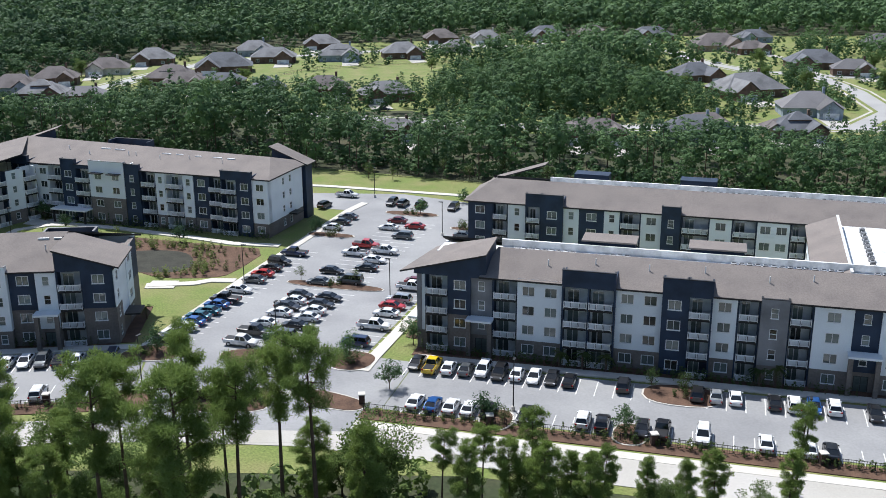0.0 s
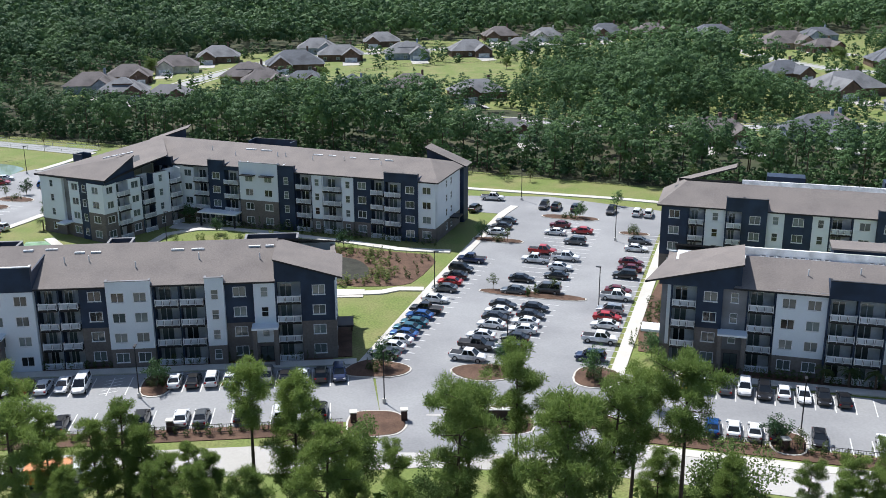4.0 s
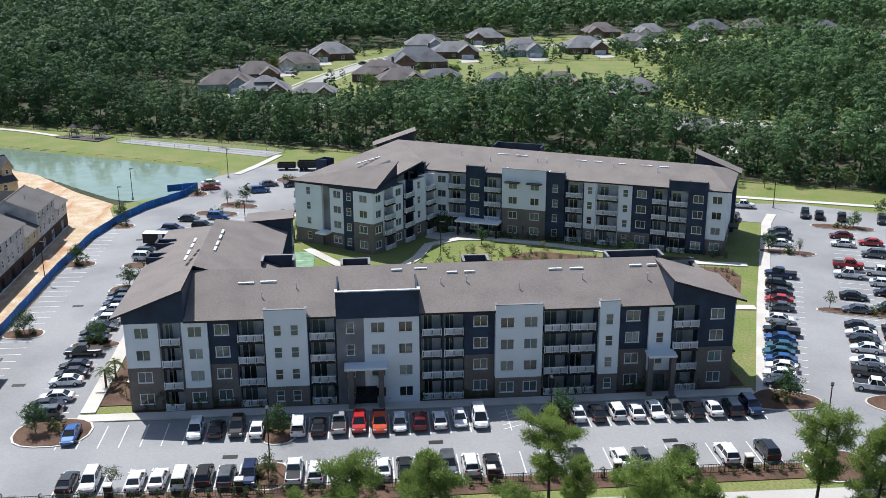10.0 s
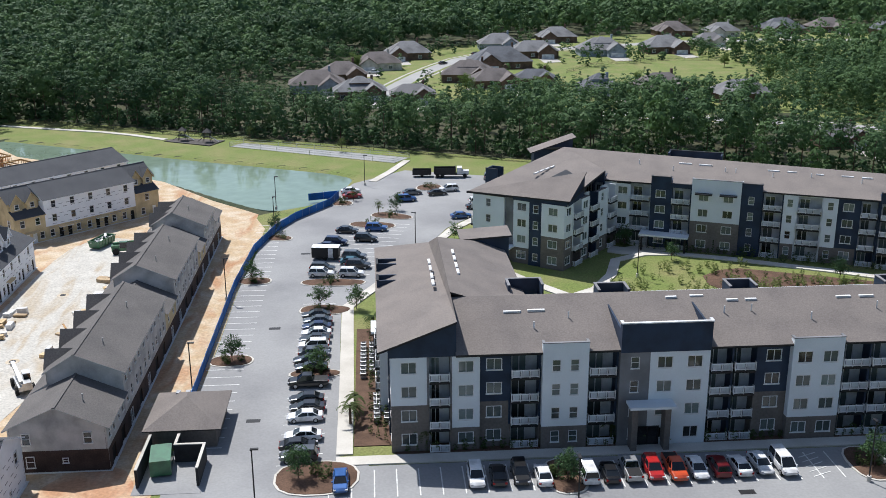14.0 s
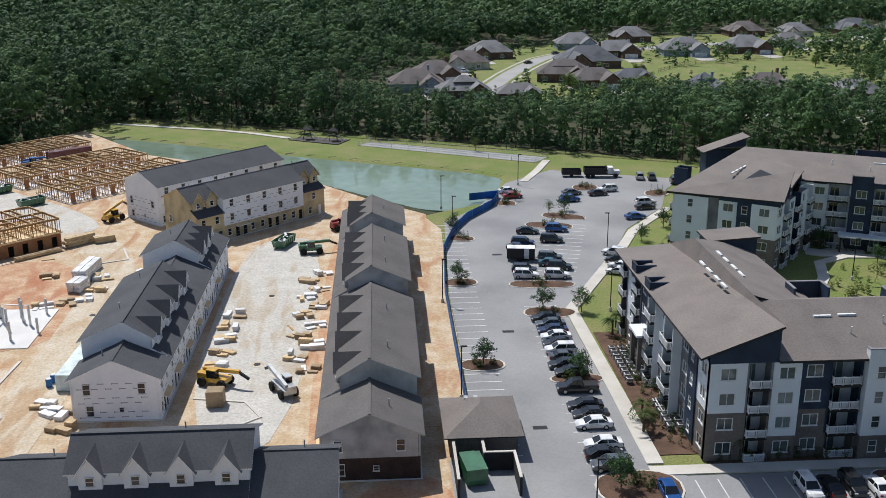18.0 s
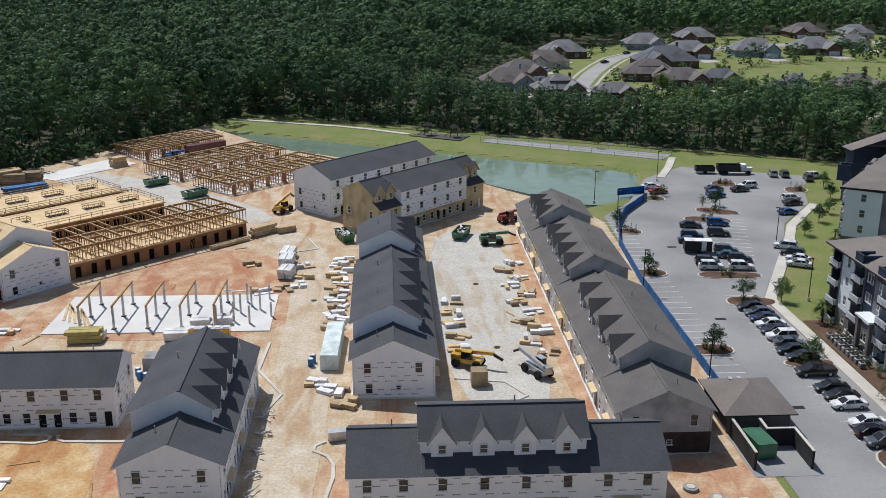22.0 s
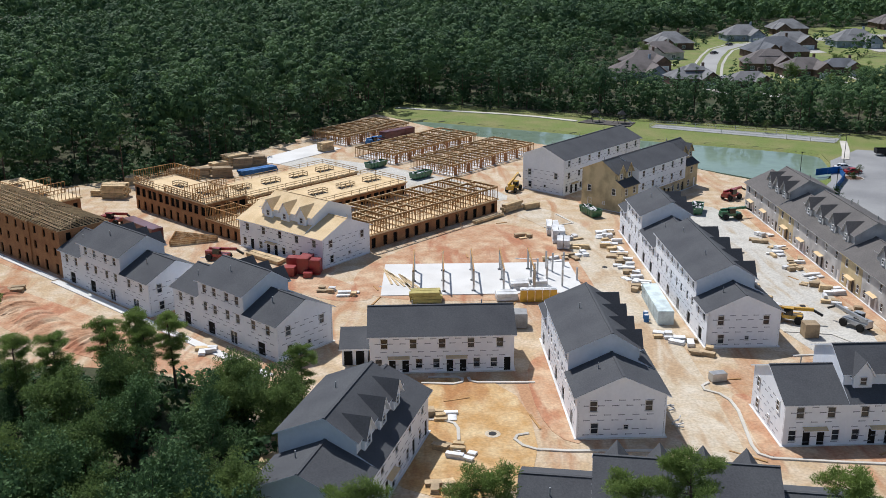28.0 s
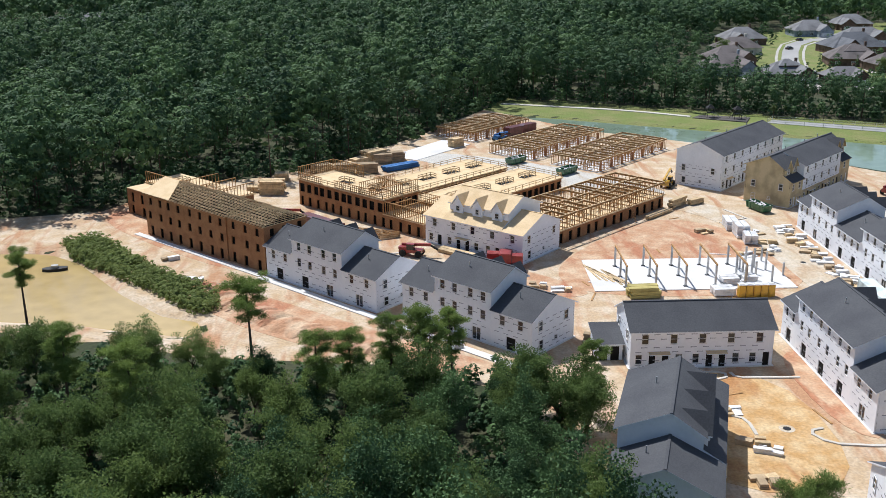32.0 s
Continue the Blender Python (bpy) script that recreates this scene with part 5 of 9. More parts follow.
def shell(house, m, length, floors, units, skin, low, kind, rng):
    """One side of a row: storeys of holes with windows and doors in them."""
    g, uw, wins = Geo(), length / units, []
    for f in range(floors):
        z, holes = f * 2.9, []
        top = (EAVE if floors == 2 else EAVE3) if f == floors - 1 else z + 2.9
        for n in range(units):
            c = n * uw
            if f == 0 and kind == "front":
                near, away = (0.77, 0.3) if n % 2 == 0 else (0.23, 0.7)
                holes += [(c + uw * near, 0.46, 0.05, 2.15, "door"), (c + uw * away, 0.5, 0.7, 1.5, "win")]
            elif f == 0:
                holes += [(c + uw * 0.5, 0.85, 0.05, 2.15, "slide")]
            elif kind == "front" or uw < 4.5:
                holes += [(c + uw * 0.5, 0.52, z + 0.8, 1.5, "win")]
            else:
                holes += [(c + uw * 0.28, 0.5, z + 0.8, 1.5, "win"), (c + uw * 0.72, 0.5, z + 0.8, 1.5, "win")]
        holed(g, 0, length, z, top, 0, [h[:4] for h in holes], 1 if f < low[0] else 0)
        wins += holes
    # Black sheet behind the holes paints in the shade of the rooms.
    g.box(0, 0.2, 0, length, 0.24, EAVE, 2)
    part("wall", g, [skin, low[1], SHADEFILL], house, "", m)
    for c, hw, z, h, what in wins:
        at = m @ Matrix.Translation((c, 0.06, z))
        if what == "win":
            add_window(house, at, hw * 2, h, "", DARKPANE)
        elif what == "slide":
            if rng.random() < 0.35:
                add_window(house, at, hw * 2, h, "dark sliding patio door", DARKPANE)
            else:
                # The panel closes the hole; its black is painted shade.
                part("door_opening", Geo().box(-hw, 0.08, 0, hw, 0.13, h), SHADEFILL, house, "unfinished door opening, its shade a black panel", at)
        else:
            # Wrapped rows get a black panel painting the shade of an open doorway.
            part("door", Geo().box(-hw + 0.03, 0, 0, hw - 0.03, 0.08, h - 0.04), SHADEFILL if skin is WRAP else [TRIMDARK, WHITETRIM][rng.randrange(2)], house, "plain entrance door, black for shade on wrapped rows", at)


def gable(house, x, face, pts, skin, low=None, windows=(), prints_z=None):
    """An end wall in the plane x, given as (y, z) points; face +1 looks along +x."""
    g = Geo()
    q = [(x, y, z) for y, z in pts]
    g.face(q if face > 0 else q[::-1], 0)
    if low:
        g.box(x - 0.03, min(y for y, _ in pts) + 0.02, 0, x + 0.03, max(y for y, _ in pts) - 0.02, low[0], 1)
    part("gable", g, [skin, low[1] if low else skin], house)
    ymax = max(y for y, _ in pts)
    m = place(x, ymax, -90) if face < 0 else place(x, 0, 90)
    for c, z, w, h in windows:
        add_window(house, m @ Matrix.Translation((c, -0.06, z)), w, h, "", DARKPANE)
    if prints_z:
        prints(house, m, 0.3, ymax - 0.3, *prints_z)


def dormer(house, x, roofing, skin):
    w, y0, z0, zt = 2.3, 1.55, 6.9, 8.7
    d = part("dormer", Geo().face([(x - w / 2, y0, z0), (x + w / 2, y0, z0), (x + w / 2, y0, zt), (x, y0, zt + 1.5), (x - w / 2, y0, zt)])
             .face([(x - w / 2, 3.6, z0), (x - w / 2, y0, z0), (x - w / 2, y0, zt), (x - w / 2, 3.6, zt)]).face([(x + w / 2, y0, z0), (x + w / 2, 3.6, z0), (x + w / 2, 3.6, zt), (x + w / 2, y0, zt)]), skin, house, "small gabled dormer")
    r = Geo()
    slab(r, [(x - w / 2 - 0.42, y0 - 0.4, zt - 0.38), (x, y0 - 0.4, zt + 1.78), (x, 4.9, zt + 1.78), (x - w / 2 - 0.42, 3.0, zt - 0.38)][::-1], 0.14)
    slab(r, [(x, y0 - 0.4, zt + 1.78), (x + w / 2 + 0.42, y0 - 0.4, zt - 0.38), (x + w / 2 + 0.42, 3.0, zt - 0.38), (x, 4.9, zt + 1.78)][::-1], 0.14)
    part("roof", r, [roofing, skin], d)
    add_window(d, Matrix.Translation((x, y0 - 0.1, 7.25)), 0.9, 1.05, "", DARKPANE)


def town_row(label, at, segs, depth=11.0, roofing=DARKSHINGLE, skin=WRAP, gables=WRAP, low=(0, WRAP), seed=1, plain=False, ends=None):
    """A row: segments of (length, 'low' | 'dormer' | 'tall', skin). The side with doors and dormers is y = 0."""
    rng = random.Random(seed)
    house = thing("townhouse_row", label, "townhouse", at)
    x, mid = 0.0, depth / 2
    prof = {"low": [(0, 0), (depth, 0), (depth, EAVE), (mid, RIDGE), (0, EAVE)],
            "dormer": [(0, 0), (depth, 0), (depth, EAVE3), (mid, RIDGE3), (2.0, 8.7), (2.0, 7.1), (0, EAVE)],
            "tall": [(0, 0), (depth, 0), (depth, EAVE3), (mid, RIDGE3), (0, EAVE3)]}
    rank = {"low": 0, "dormer": 1, "tall": 2}
    for k, (length, kind, own) in enumerate(segs):
        hide = own or skin
        units = max(1, round(length / 5.6))
        shell(house, place(x, 0, 0), length, 3 if kind == "tall" else 2, max(1, round(length / 4.2)), hide, low if ends is None else (0, low[1]), "front", rng)
        shell(house, place(x + length, depth, 180), length, 2 if kind == "low" else 3, units, hide, low, "back", rng)
        for n in range(max(1, round(length / 4.2)) // 2):
            c = x + length / max(1, round(length / 4.2)) * (2 * n + 1)
            hood = Geo()
            slab(hood, [(c - 1.5, -0.75, 2.4), (c + 1.5, -0.75, 2.4), (c + 1.5, 0.0, 2.62), (c - 1.5, 0.0, 2.62)], 0.1)
            part("porch_hood", hood, [DECK, hide], house, "small sloping hood over two doors")
        if hide is WRAP:
            prints(house, place(x, 0, 0), 0.2, length - 0.2, 0, EAVE3 if kind == "tall" else EAVE)
            prints(house, place(x + length, depth, 180), 0.2, length - 0.2, 0, EAVE if kind == "low" else EAVE3)
        r, a, b = Geo(), x - 0.35, x + length + 0.35
        if k and rank[segs[k - 1][1]] >= rank[kind]:
            a = x
        if k + 1 < len(segs) and rank[segs[k + 1][1]] >= rank[kind]:
            b = x + length
        e, t = (EAVE, RIDGE) if kind == "low" else (EAVE3, RIDGE3)
        if kind == "dormer":
            slab(r, [(x - 0.02, -0.5, EAVE - 0.15), (x + length + 0.02, -0.5, EAVE - 0.15), (x + length + 0.02, 2.1, 7.2), (x - 0.02, 2.1, 7.2)], 0.16)
            slab(r, [(a, 1.6, 8.6), (b, 1.6, 8.6), (b, mid, t + 0.15), (a, mid, t + 0.15)], 0.16)
            part("dormer_wall", Geo().box(x, 1.98, 7.0, x + length, 2.06, 8.7), hide, house, "short wall behind the dormers")
        else:
            slab(r, [(a, -0.5, e - 0.15), (b, -0.5, e - 0.15), (b, mid, t + 0.15), (a, mid, t + 0.15)], 0.16)
        slab(r, [(a, mid, t + 0.15), (b, mid, t + 0.15), (b, depth + 0.5, e - 0.15), (a, depth + 0.5, e - 0.15)], 0.16)
        part("roof", r, [roofing, hide], house, "bare sheathed roof" if roofing is DECK else "grey shingle roof")
        part("ridge_cap", Geo().box(a, mid - 0.16, t + 0.1, b, mid + 0.16, t + 0.2), roofing, house)
        for i in range(max(1, units // 2)):
            px = x + length * (i + 0.6) / max(1, units // 2)
            if px < x + length - 0.5:
                part("vent_pipe", Geo().tube((px, mid + 2.2, e), (px, mid + 2.2, t), 0.08, 0.08, 6), METALGREY, house)
        if kind == "dormer":
            n = max(2, round(length / 4.3)) if length < 20 else 4
            for i in range(n):
                dormer(house, x + length * (i + 0.5) / n, roofing, hide)
        for face, px, nb in ((-1, x, segs[k - 1][1] if k else None), (1, x + length, segs[k + 1][1] if k + 1 < len(segs) else None)):
            if nb is None or rank[nb] < rank[kind]:
                outer = nb is None
                wins = [(2.0, 3.7, 1.0, 1.5), (depth - 2.2, 3.7, 1.0, 1.5), (2.2, 0.75, 1.0, 1.5), (mid + 0.6, 1.25, 0.7, 0.7)] if outer and not plain else ()
                gable(house, px, face, prof[kind], (ends if outer and ends else (own or gables)), (low[0] * 2.9, low[1]) if low[0] and outer else None, wins, (0, EAVE) if hide is WRAP and outer and not ends else None)
        x += length
    part("foundation", Geo().box(-0.25, -0.25, -0.2, x + 0.25, depth + 0.25, 0.16), SLAB, house, "concrete slab edge")
    return house


GREYSIDING = material("pale grey siding", (0.5, 0.49, 0.48), 0.7, 0.05, 0.4, 6.0)
town_row("white-wrapped townhouse row with charcoal roof and dormers", place(-187.4, 132.6), [(7.6, "low", None), (17.6, "dormer", None), (8.4, "low", None)], seed=1)
town_row("white-wrapped townhouse row with charcoal roofs, four dormers", place(-176.9, 162.4, 90), [(6.4, "low", None), (25.0, "dormer", None), (11.0, "low", None), (12.0, "dormer", None), (6.0, "low", None)], seed=2)
town_row("white-wrapped townhouse row beside the sandy courtyard", place(-200.9, 135.7, 90), [(7.3, "low", None), (18.5, "dormer", None), (5.5, "low", None)], seed=3)
town_row("long townhouse row with tan and grey siding, charcoal roofs", place(-156.0, 240, -90), [(8.0, "low", None), (12.1, "dormer", GREYSIDING), (8.1, "low", TANSIDING), (22.2, "dormer", GREYSIDING), (8.3, "low", TANSIDING), (26.4, "dormer", GREYSIDING), (9.2, "low", GREYSIDING)], depth=11.2, roofing=ROWSHINGLE, seed=4, skin=GREYSIDING, gables=GREYSIDING, low=(1, BRICK), ends=GREYSIDING)
town_row("plain two-storey white-wrapped townhouse block", place(-237.6, 156.0), [(20.3, "low", None)], depth=9.6, seed=5)
town_row("white-wrapped townhouse row half hidden by trees", place(-238.4, 113.2, 71.5), [(7.2, "low", None), (14.5, "dormer", None), (5.0, "low", None)], seed=6)
town_row("white-wrapped townhouse row next to the treeline", place(-187.7, 113.1, 169.2), [(9.0, "low", None), (17.0, "dormer", None), (7.2, "low", None)], seed=7)
d1 = Matrix.Rotation(radians(-44.3), 3, "Z")
for spot, length, seed in (((-293.5, 198.9, 0), (7.2, 12.6, 8.0), 8), ((-269.4, 178.4, 0), (7.0, 11.2, 7.6), 9)):
    corner = Vector(spot) + d1 @ Vector((sum(length), 10.6, 0))
    town_row("white-wrapped three-storey townhouse row facing the basin", place(corner.x, corner.y, 135.7), [(length[2], "low", None), (length[1], "dormer", None), (length[0], "low", None)], depth=10.6, seed=seed)
town_row("white-wrapped house with bare plywood roof and dormers", place(-264.6, 217.0, -41.2), [(4.6, "low", None), (13.8, "dormer", None), (4.6, "low", None)], depth=12.6, roofing=DECK, seed=10)
town_row("long white-wrapped three-storey block by the pond", place(-195.0, 251.5, 47), [(34.5, "tall", None)], depth=11.7, seed=11)
town_row("white and tan townhouse row facing the dusty yard", place(-184.6, 236.2, 45.5), [(6.5, "dormer", TANSIDING), (21.0, "tall", None), (6.0, "dormer", TANSIDING)], depth=10.6, seed=12, low=(1, TANSIDING))
link = thing("porch_link", "narrow shingled porch between two townhouses", "porch", place(-241.9, 158.9, 0))
part("wall", Geo().box(0.2, 0.2, 0, 3.9, 5.2, 2.7), WRAP, link)
part("roof", slab(Geo(), [(-0.2, -0.3, 2.7), (4.2, -0.3, 2.7), (4.2, 5.4, 3.9), (-0.2, 5.4, 3.9)], 0.16), [DARKSHINGLE, WRAP], link, "charcoal shingle lean-to roof")
for i in range(2):
    # Black panels on the wall paint the shade of open doorways.
    part("door", Geo().box(0.5 + i * 1.7, 0.14, 0.05, 1.7 + i * 1.7, 0.22, 2.2), SHADEFILL, link, "open doorway, its shade a black panel")

# ---- timber frames ----
def studs(g, a, b, z0, h, gap=0.6, w=0.05, d=0.14, rails=(0.0, 1.0), brace=False):
    """A stud wall from a to b: plates and uprights."""
    a, b = Vector((a[0], a[1], 0)), Vector((b[0], b[1], 0))
    length = (b - a).length
    for t in rails:
        g.bar((a.x, a.y, z0 + t * (h - 0.06) + 0.03), (b.x, b.y, z0 + t * (h - 0.06) + 0.03), d + 0.06, 0.12)
    n = max(1, round(length / gap))
    for i in range(n + 1):
        p = a.lerp(b, i / n)
        g.bar((p.x, p.y, z0), (p.x, p.y, z0 + h), 0.08, 0.11)


def framed_floor(house, length, depth, z0, h, bays, seed, name="stud_wall", skip=0.15):
    """An open storey of stud walls: the outline, a spine and the cross walls, each wall a part."""
    rng = random.Random(seed)
    lines = [((0, 0), (length, 0)), ((0, depth), (length, depth)), ((0, depth * 0.52), (length, depth * 0.52))]
    for i in range(bays + 1):
        x = length * i / bays
        lines.append(((x, 0), (x, depth)))
        if i < bays:
            lines.append(((x + length / bays * 0.55, 0), (x + length / bays * 0.55, depth * 0.5)))
            lines.append(((x + length / bays * 0.3, depth * 0.55), (x + length / bays * 0.3, depth)))
            lines.append(((x, depth * 0.3), (x + length / bays * 0.55, depth * 0.3)))
    for a, b in lines:
        if rng.random() < skip and a[0] not in (0, length):
            continue
        g = Geo()
        studs(g, a, b, z0, h, 0.8 if a[1] == b[1] else 1.0)
        top = z0 + h - 0.12
        # The second, paler bar is sunlight painted along the plate's top.
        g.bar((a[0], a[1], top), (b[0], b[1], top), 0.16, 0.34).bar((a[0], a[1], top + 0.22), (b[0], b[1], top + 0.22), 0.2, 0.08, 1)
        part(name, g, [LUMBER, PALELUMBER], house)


def board_storey(house, length, depth, z0, h, openings, seed, mat=OSB, size=(1.0, 2.0, 0.1)):
    """A storey closed with strand board, with door or window holes on all sides."""
    rng = random.Random(seed)
    for m, run in ((place(0, 0), length), (place(length, 0, 90), depth), (place(length, depth, 180), length), (place(0, depth, -90), depth)):
        g = Geo()
        n = max(1, round(run / openings))
        holes = [(run * (i + 0.5) / n + rng.uniform(-0.3, 0.3), size[0] / 2, z0 + size[2], size[1]) for i in range(n)]
        holed(g, 0, run, z0, z0 + h, 0, holes, 0)
        # Dark sheet inside each board wall, painted as the storey's shaded depth.
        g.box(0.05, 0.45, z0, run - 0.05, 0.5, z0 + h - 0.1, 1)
        part("board_wall", g, [mat, SHADEFILL], house, "golden strand-board wall with openings", m)


def deck(house, length, depth, z, wells=(), rails=True):
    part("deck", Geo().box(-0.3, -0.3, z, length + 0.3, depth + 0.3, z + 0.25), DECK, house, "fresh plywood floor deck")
    for x, y, w, d in wells:
        # No hole is cut: a black sheet on the deck paints its shade.
        part("stair_opening", Geo().box(x, y, z + 0.25, x + w, y + d, z + 0.262), SHADEFILL, house, "stair opening, its shade a black patch")
        g = Geo()
        for a, b in (((x, y), (x + w, y)), ((x + w, y), (x + w, y + d)), ((x + w, y + d), (x, y + d)), ((x, y + d), (x, y))):
            studs(g, a, b, z + 0.25, 1.0, 1.4, d=0.0, rails=(0.5, 1.0))
        part("guard_rail", g, PALELUMBER, house, "timber guard rail round the opening")
    if rails:
        for a, b in (((0, 0), (length, 0)), ((length, 0), (length, depth)), ((length, depth), (0, depth)), ((0, depth), (0, 0))):
            g = Geo()
            studs(g, a, b, z + 0.25, 1.0, 2.4, d=0.0, rails=(0.5, 1.0))
            part("guard_rail", g, PALELUMBER, house, "timber guard rail along the deck")


def trusses(house, length, depth, z, rise, gap, mat=LUMBER, over=0.4):
    n = max(2, round(length / gap))
    for i in range(n + 1):
        x = length * i / n
        g = Geo()
        g.bar((x, -over, z), (x, depth + over, z), 0.06, 0.12).bar((x, -over, z), (x, depth / 2, z + rise), 0.06, 0.12).bar((x, depth + over, z), (x, depth / 2, z + rise), 0.06, 0.12)
        for t in (0.25, 0.5, 0.75):
            top = rise * (1 - abs(t - 0.5) * 2)
            g.bar((x, depth * t, z), (x, depth * t, z + max(top, 0.2)), 0.05, 0.1)
        part("truss", g, mat, house)


# the tall board-clad block by the basin, partly trussed
block = thing("framed_building", "three-storey strand-board townhouse frame with bare roof trusses", "building frame", place(-320.8, 225.5, -43.9))
sub = thing("framed_building", "three-storey strand-board end of a townhouse frame", "building frame", block.matrix_basis @ place(26.45, 0.25))
for f in range(3):
    board_storey(block, 26.4, 10.5, f * 2.87, 2.87, 3.3, f, size=(1.0, 2.1, 0.1) if f == 0 else (1.0, 1.5, 0.8))
    board_storey(sub, 10.7, 10.0, f * 2.87, 2.87, 3.4, 7 + f, size=(1.0, 2.1, 0.1) if f == 0 else (1.0, 1.5, 0.8))
trusses(block, 26.4, 10.5, 8.65, 2.2, 0.9, PALELUMBER)
trusses(sub, 10.7, 10.0, 8.63, 1.8, 0.9, PALELUMBER)
for house, run, deep, z, rise in ((block, 26.4, 10.5, 8.65, 2.2), (sub, 10.7, 10.0, 8.63, 1.8)):
    for i in range(1, 7):
        part("batten", Geo().bar((0, deep / 2 * i / 7, z + 0.1 + rise * i / 7), (run, deep / 2 * i / 7, z + 0.1 + rise * i / 7), 0.1, 0.08), PALELUMBER, house)
sheath = Geo()
slab(sheath, [(-0.3, -0.4, 8.85), (9.0, -0.4, 8.85), (5.0, 5.25, 11.1), (-0.3, 5.25, 11.1)], 0.05)
part("roof_sheathing", sheath, [DECK, DECK], block, "pale plywood over the first trusses")
rear = thing("framed_building", "two-storey strand-board frame with a flat plywood top", "building frame", block.matrix_basis @ place(-17.2, 11.4))
for f in range(2):
    board_storey(rear, 26.0, 9.0, f * 2.9, 2.9, 3.2, 21 + f)
deck(rear, 26.0, 9.0, 5.8, ((15.0, 1.5, 4.5, 4.0), (5.0, 4.0, 3.0, 2.0)), False)
for a, b in (((0, 0), (26, 0)), ((26, 0), (26, 9)), ((14, 0), (14, 9)), ((20, 0), (20, 9))):
    g = Geo()
    studs(g, a, b, 6.05, 2.4, 0.8)
    part("stud_wall", g, LUMBER, rear)

wing = thing("framed_building", "two-storey strand-board wing with an open top", "building frame", block.matrix_basis @ place(-17.2, 6.4))
for f in range(2):
    board_storey(wing, 15.5, 4.8, f * 2.8, 2.8, 4.0, 25 + f)
part("deck", Geo().box(0, 0, 5.55, 15.5, 4.8, 5.7), DECK, wing, "fresh plywood floor deck")

# two-storey frame between the block and the plywood-roofed house
t_at = place(-292.0, 246.5, -45.6)
mid_frame = thing("framed_building", "two strand-board storeys with a half-built stud storey on top", "building frame", t_at)
board_storey(mid_frame, 38.5, 10.5, 0, 2.9, 2.6, 31, size=(0.9, 2.1, 0.1))
board_storey(mid_frame, 27.0, 10.5, 2.9, 2.9, 2.3, 33, size=(1.5, 1.9, 0.3))
part("deck", Geo().box(27.1, -0.2, 2.9, 38.6, 10.7, 3.1), DECK, mid_frame, "fresh plywood floor deck")
for a, b in (((27.2, 0), (38.4, 0)), ((38.4, 0), (38.4, 10.5)), ((38.4, 10.5), (27.2, 10.5)), ((33, 0), (33, 10.5)), ((27.2, 5.2), (38.4, 5.2)), ((30, 0), (30, 5.2)), ((36, 5.2), (36, 10.5))):
    g = Geo()
    studs(g, a, b, 3.1, 2.6, 0.6)
    part("stud_wall", g, LUMBER, mid_frame)
deck(mid_frame, 27.0, 10.5, 5.8, ((9.0, 4.0, 3.4, 1.6), (18.0, 4.0, 3.4, 1.6)))
for a, b, h in (((0, 0), (0, 10.5), 2.6), ((0, 10.4), (10, 10.4), 2.6), ((0, 0), (8, 0), 1.4), ((12, 0), (26.8, 0), 1.5), ((26.8, 0), (26.8, 10.4), 2.4), ((20, 0), (20, 10.4), 2.4), ((20, 6), (26.8, 6), 2.4), ((23, 0), (23, 6), 2.4)):
    g = Geo()
    studs(g, a, b, 6.05, h, 0.6)
    part("stud_wall", g, LUMBER, mid_frame)

# two long decks running back from it
for n, (x, y) in enumerate(((-269.6, 240.8), (-257.8, 230.0))):
    long_deck = thing("framed_building", "long timber floor deck on strand-board walls", "building frame", place(x, y, 44.2))
    board_storey(long_deck, 36.5, 13.0, 0, 2.8, 2.2, 40 + n, size=(1.5, 2.1, 0.1))
    deck(long_deck, 36.5, 13.0, 2.85, [(5 + 8.2 * i, 5.6, 4.2, 1.8) for i in range(4)])

# the near frame with a full storey of studs
p_at = place(-239.2, 212.8, 43.6)
near_frame = thing("framed_building", "open stud-framed storey above strand-board walls", "building frame", p_at)
board_storey(near_frame, 38.0, 13.0, 0, 2.8, 3.0, 51, size=(1.1, 2.1, 0.1))
deck(near_frame, 38.0, 13.0, 2.8, (), False)
framed_floor(near_frame, 38.0, 13.0, 3.05, 2.7, 7, 52, skip=0.03)
ladder = Geo()
for dx in (0, 0.5):
    ladder.bar((24 + dx, -2.2, 0), (24.0 + dx, -0.1, 4.6), 0.08, 0.05)
for i in range(10):
    ladder.bar((24, -2.1 + i * 0.2, 0.25 + i * 0.44), (24.5, -2.1 + i * 0.2, 0.25 + i * 0.44), 0.05, 0.04)
leaning = thing("ladder", "timber ladder leaning on a house frame", "ladder", p_at)
part("rails", ladder, LUMBER, leaning)

# single-storey frames near the pond
for n, (x, y, length) in enumerate(((-219.8, 272.0, 35.0), (-234.7, 286.1, 35.5), (-248.4, 310.4, 27.0))):
    low = thing("framed_building", "single-storey timber stud frame on a slab", "building frame", place(x, y, 47.0))
    part("foundation", Geo().box(-0.4, -0.4, -0.2, length + 0.4, 14.4, 0.15), SLAB, low, "concrete slab")
    framed_floor(low, length, 14.0, 0.15, 2.8, 7, 60 + n, skip=0.03)
    for i in range(int(length / 5)):
        part("board_panel", Geo().box(i * 5.2 + 0.6, -0.06, 0.2, i * 5.2 + 1.8, 0.0, 2.4), OSB, low)

# pale new footpaths along the basin fronts
walk_o = block.matrix_basis @ Matrix.Translation((0, 0, 0))
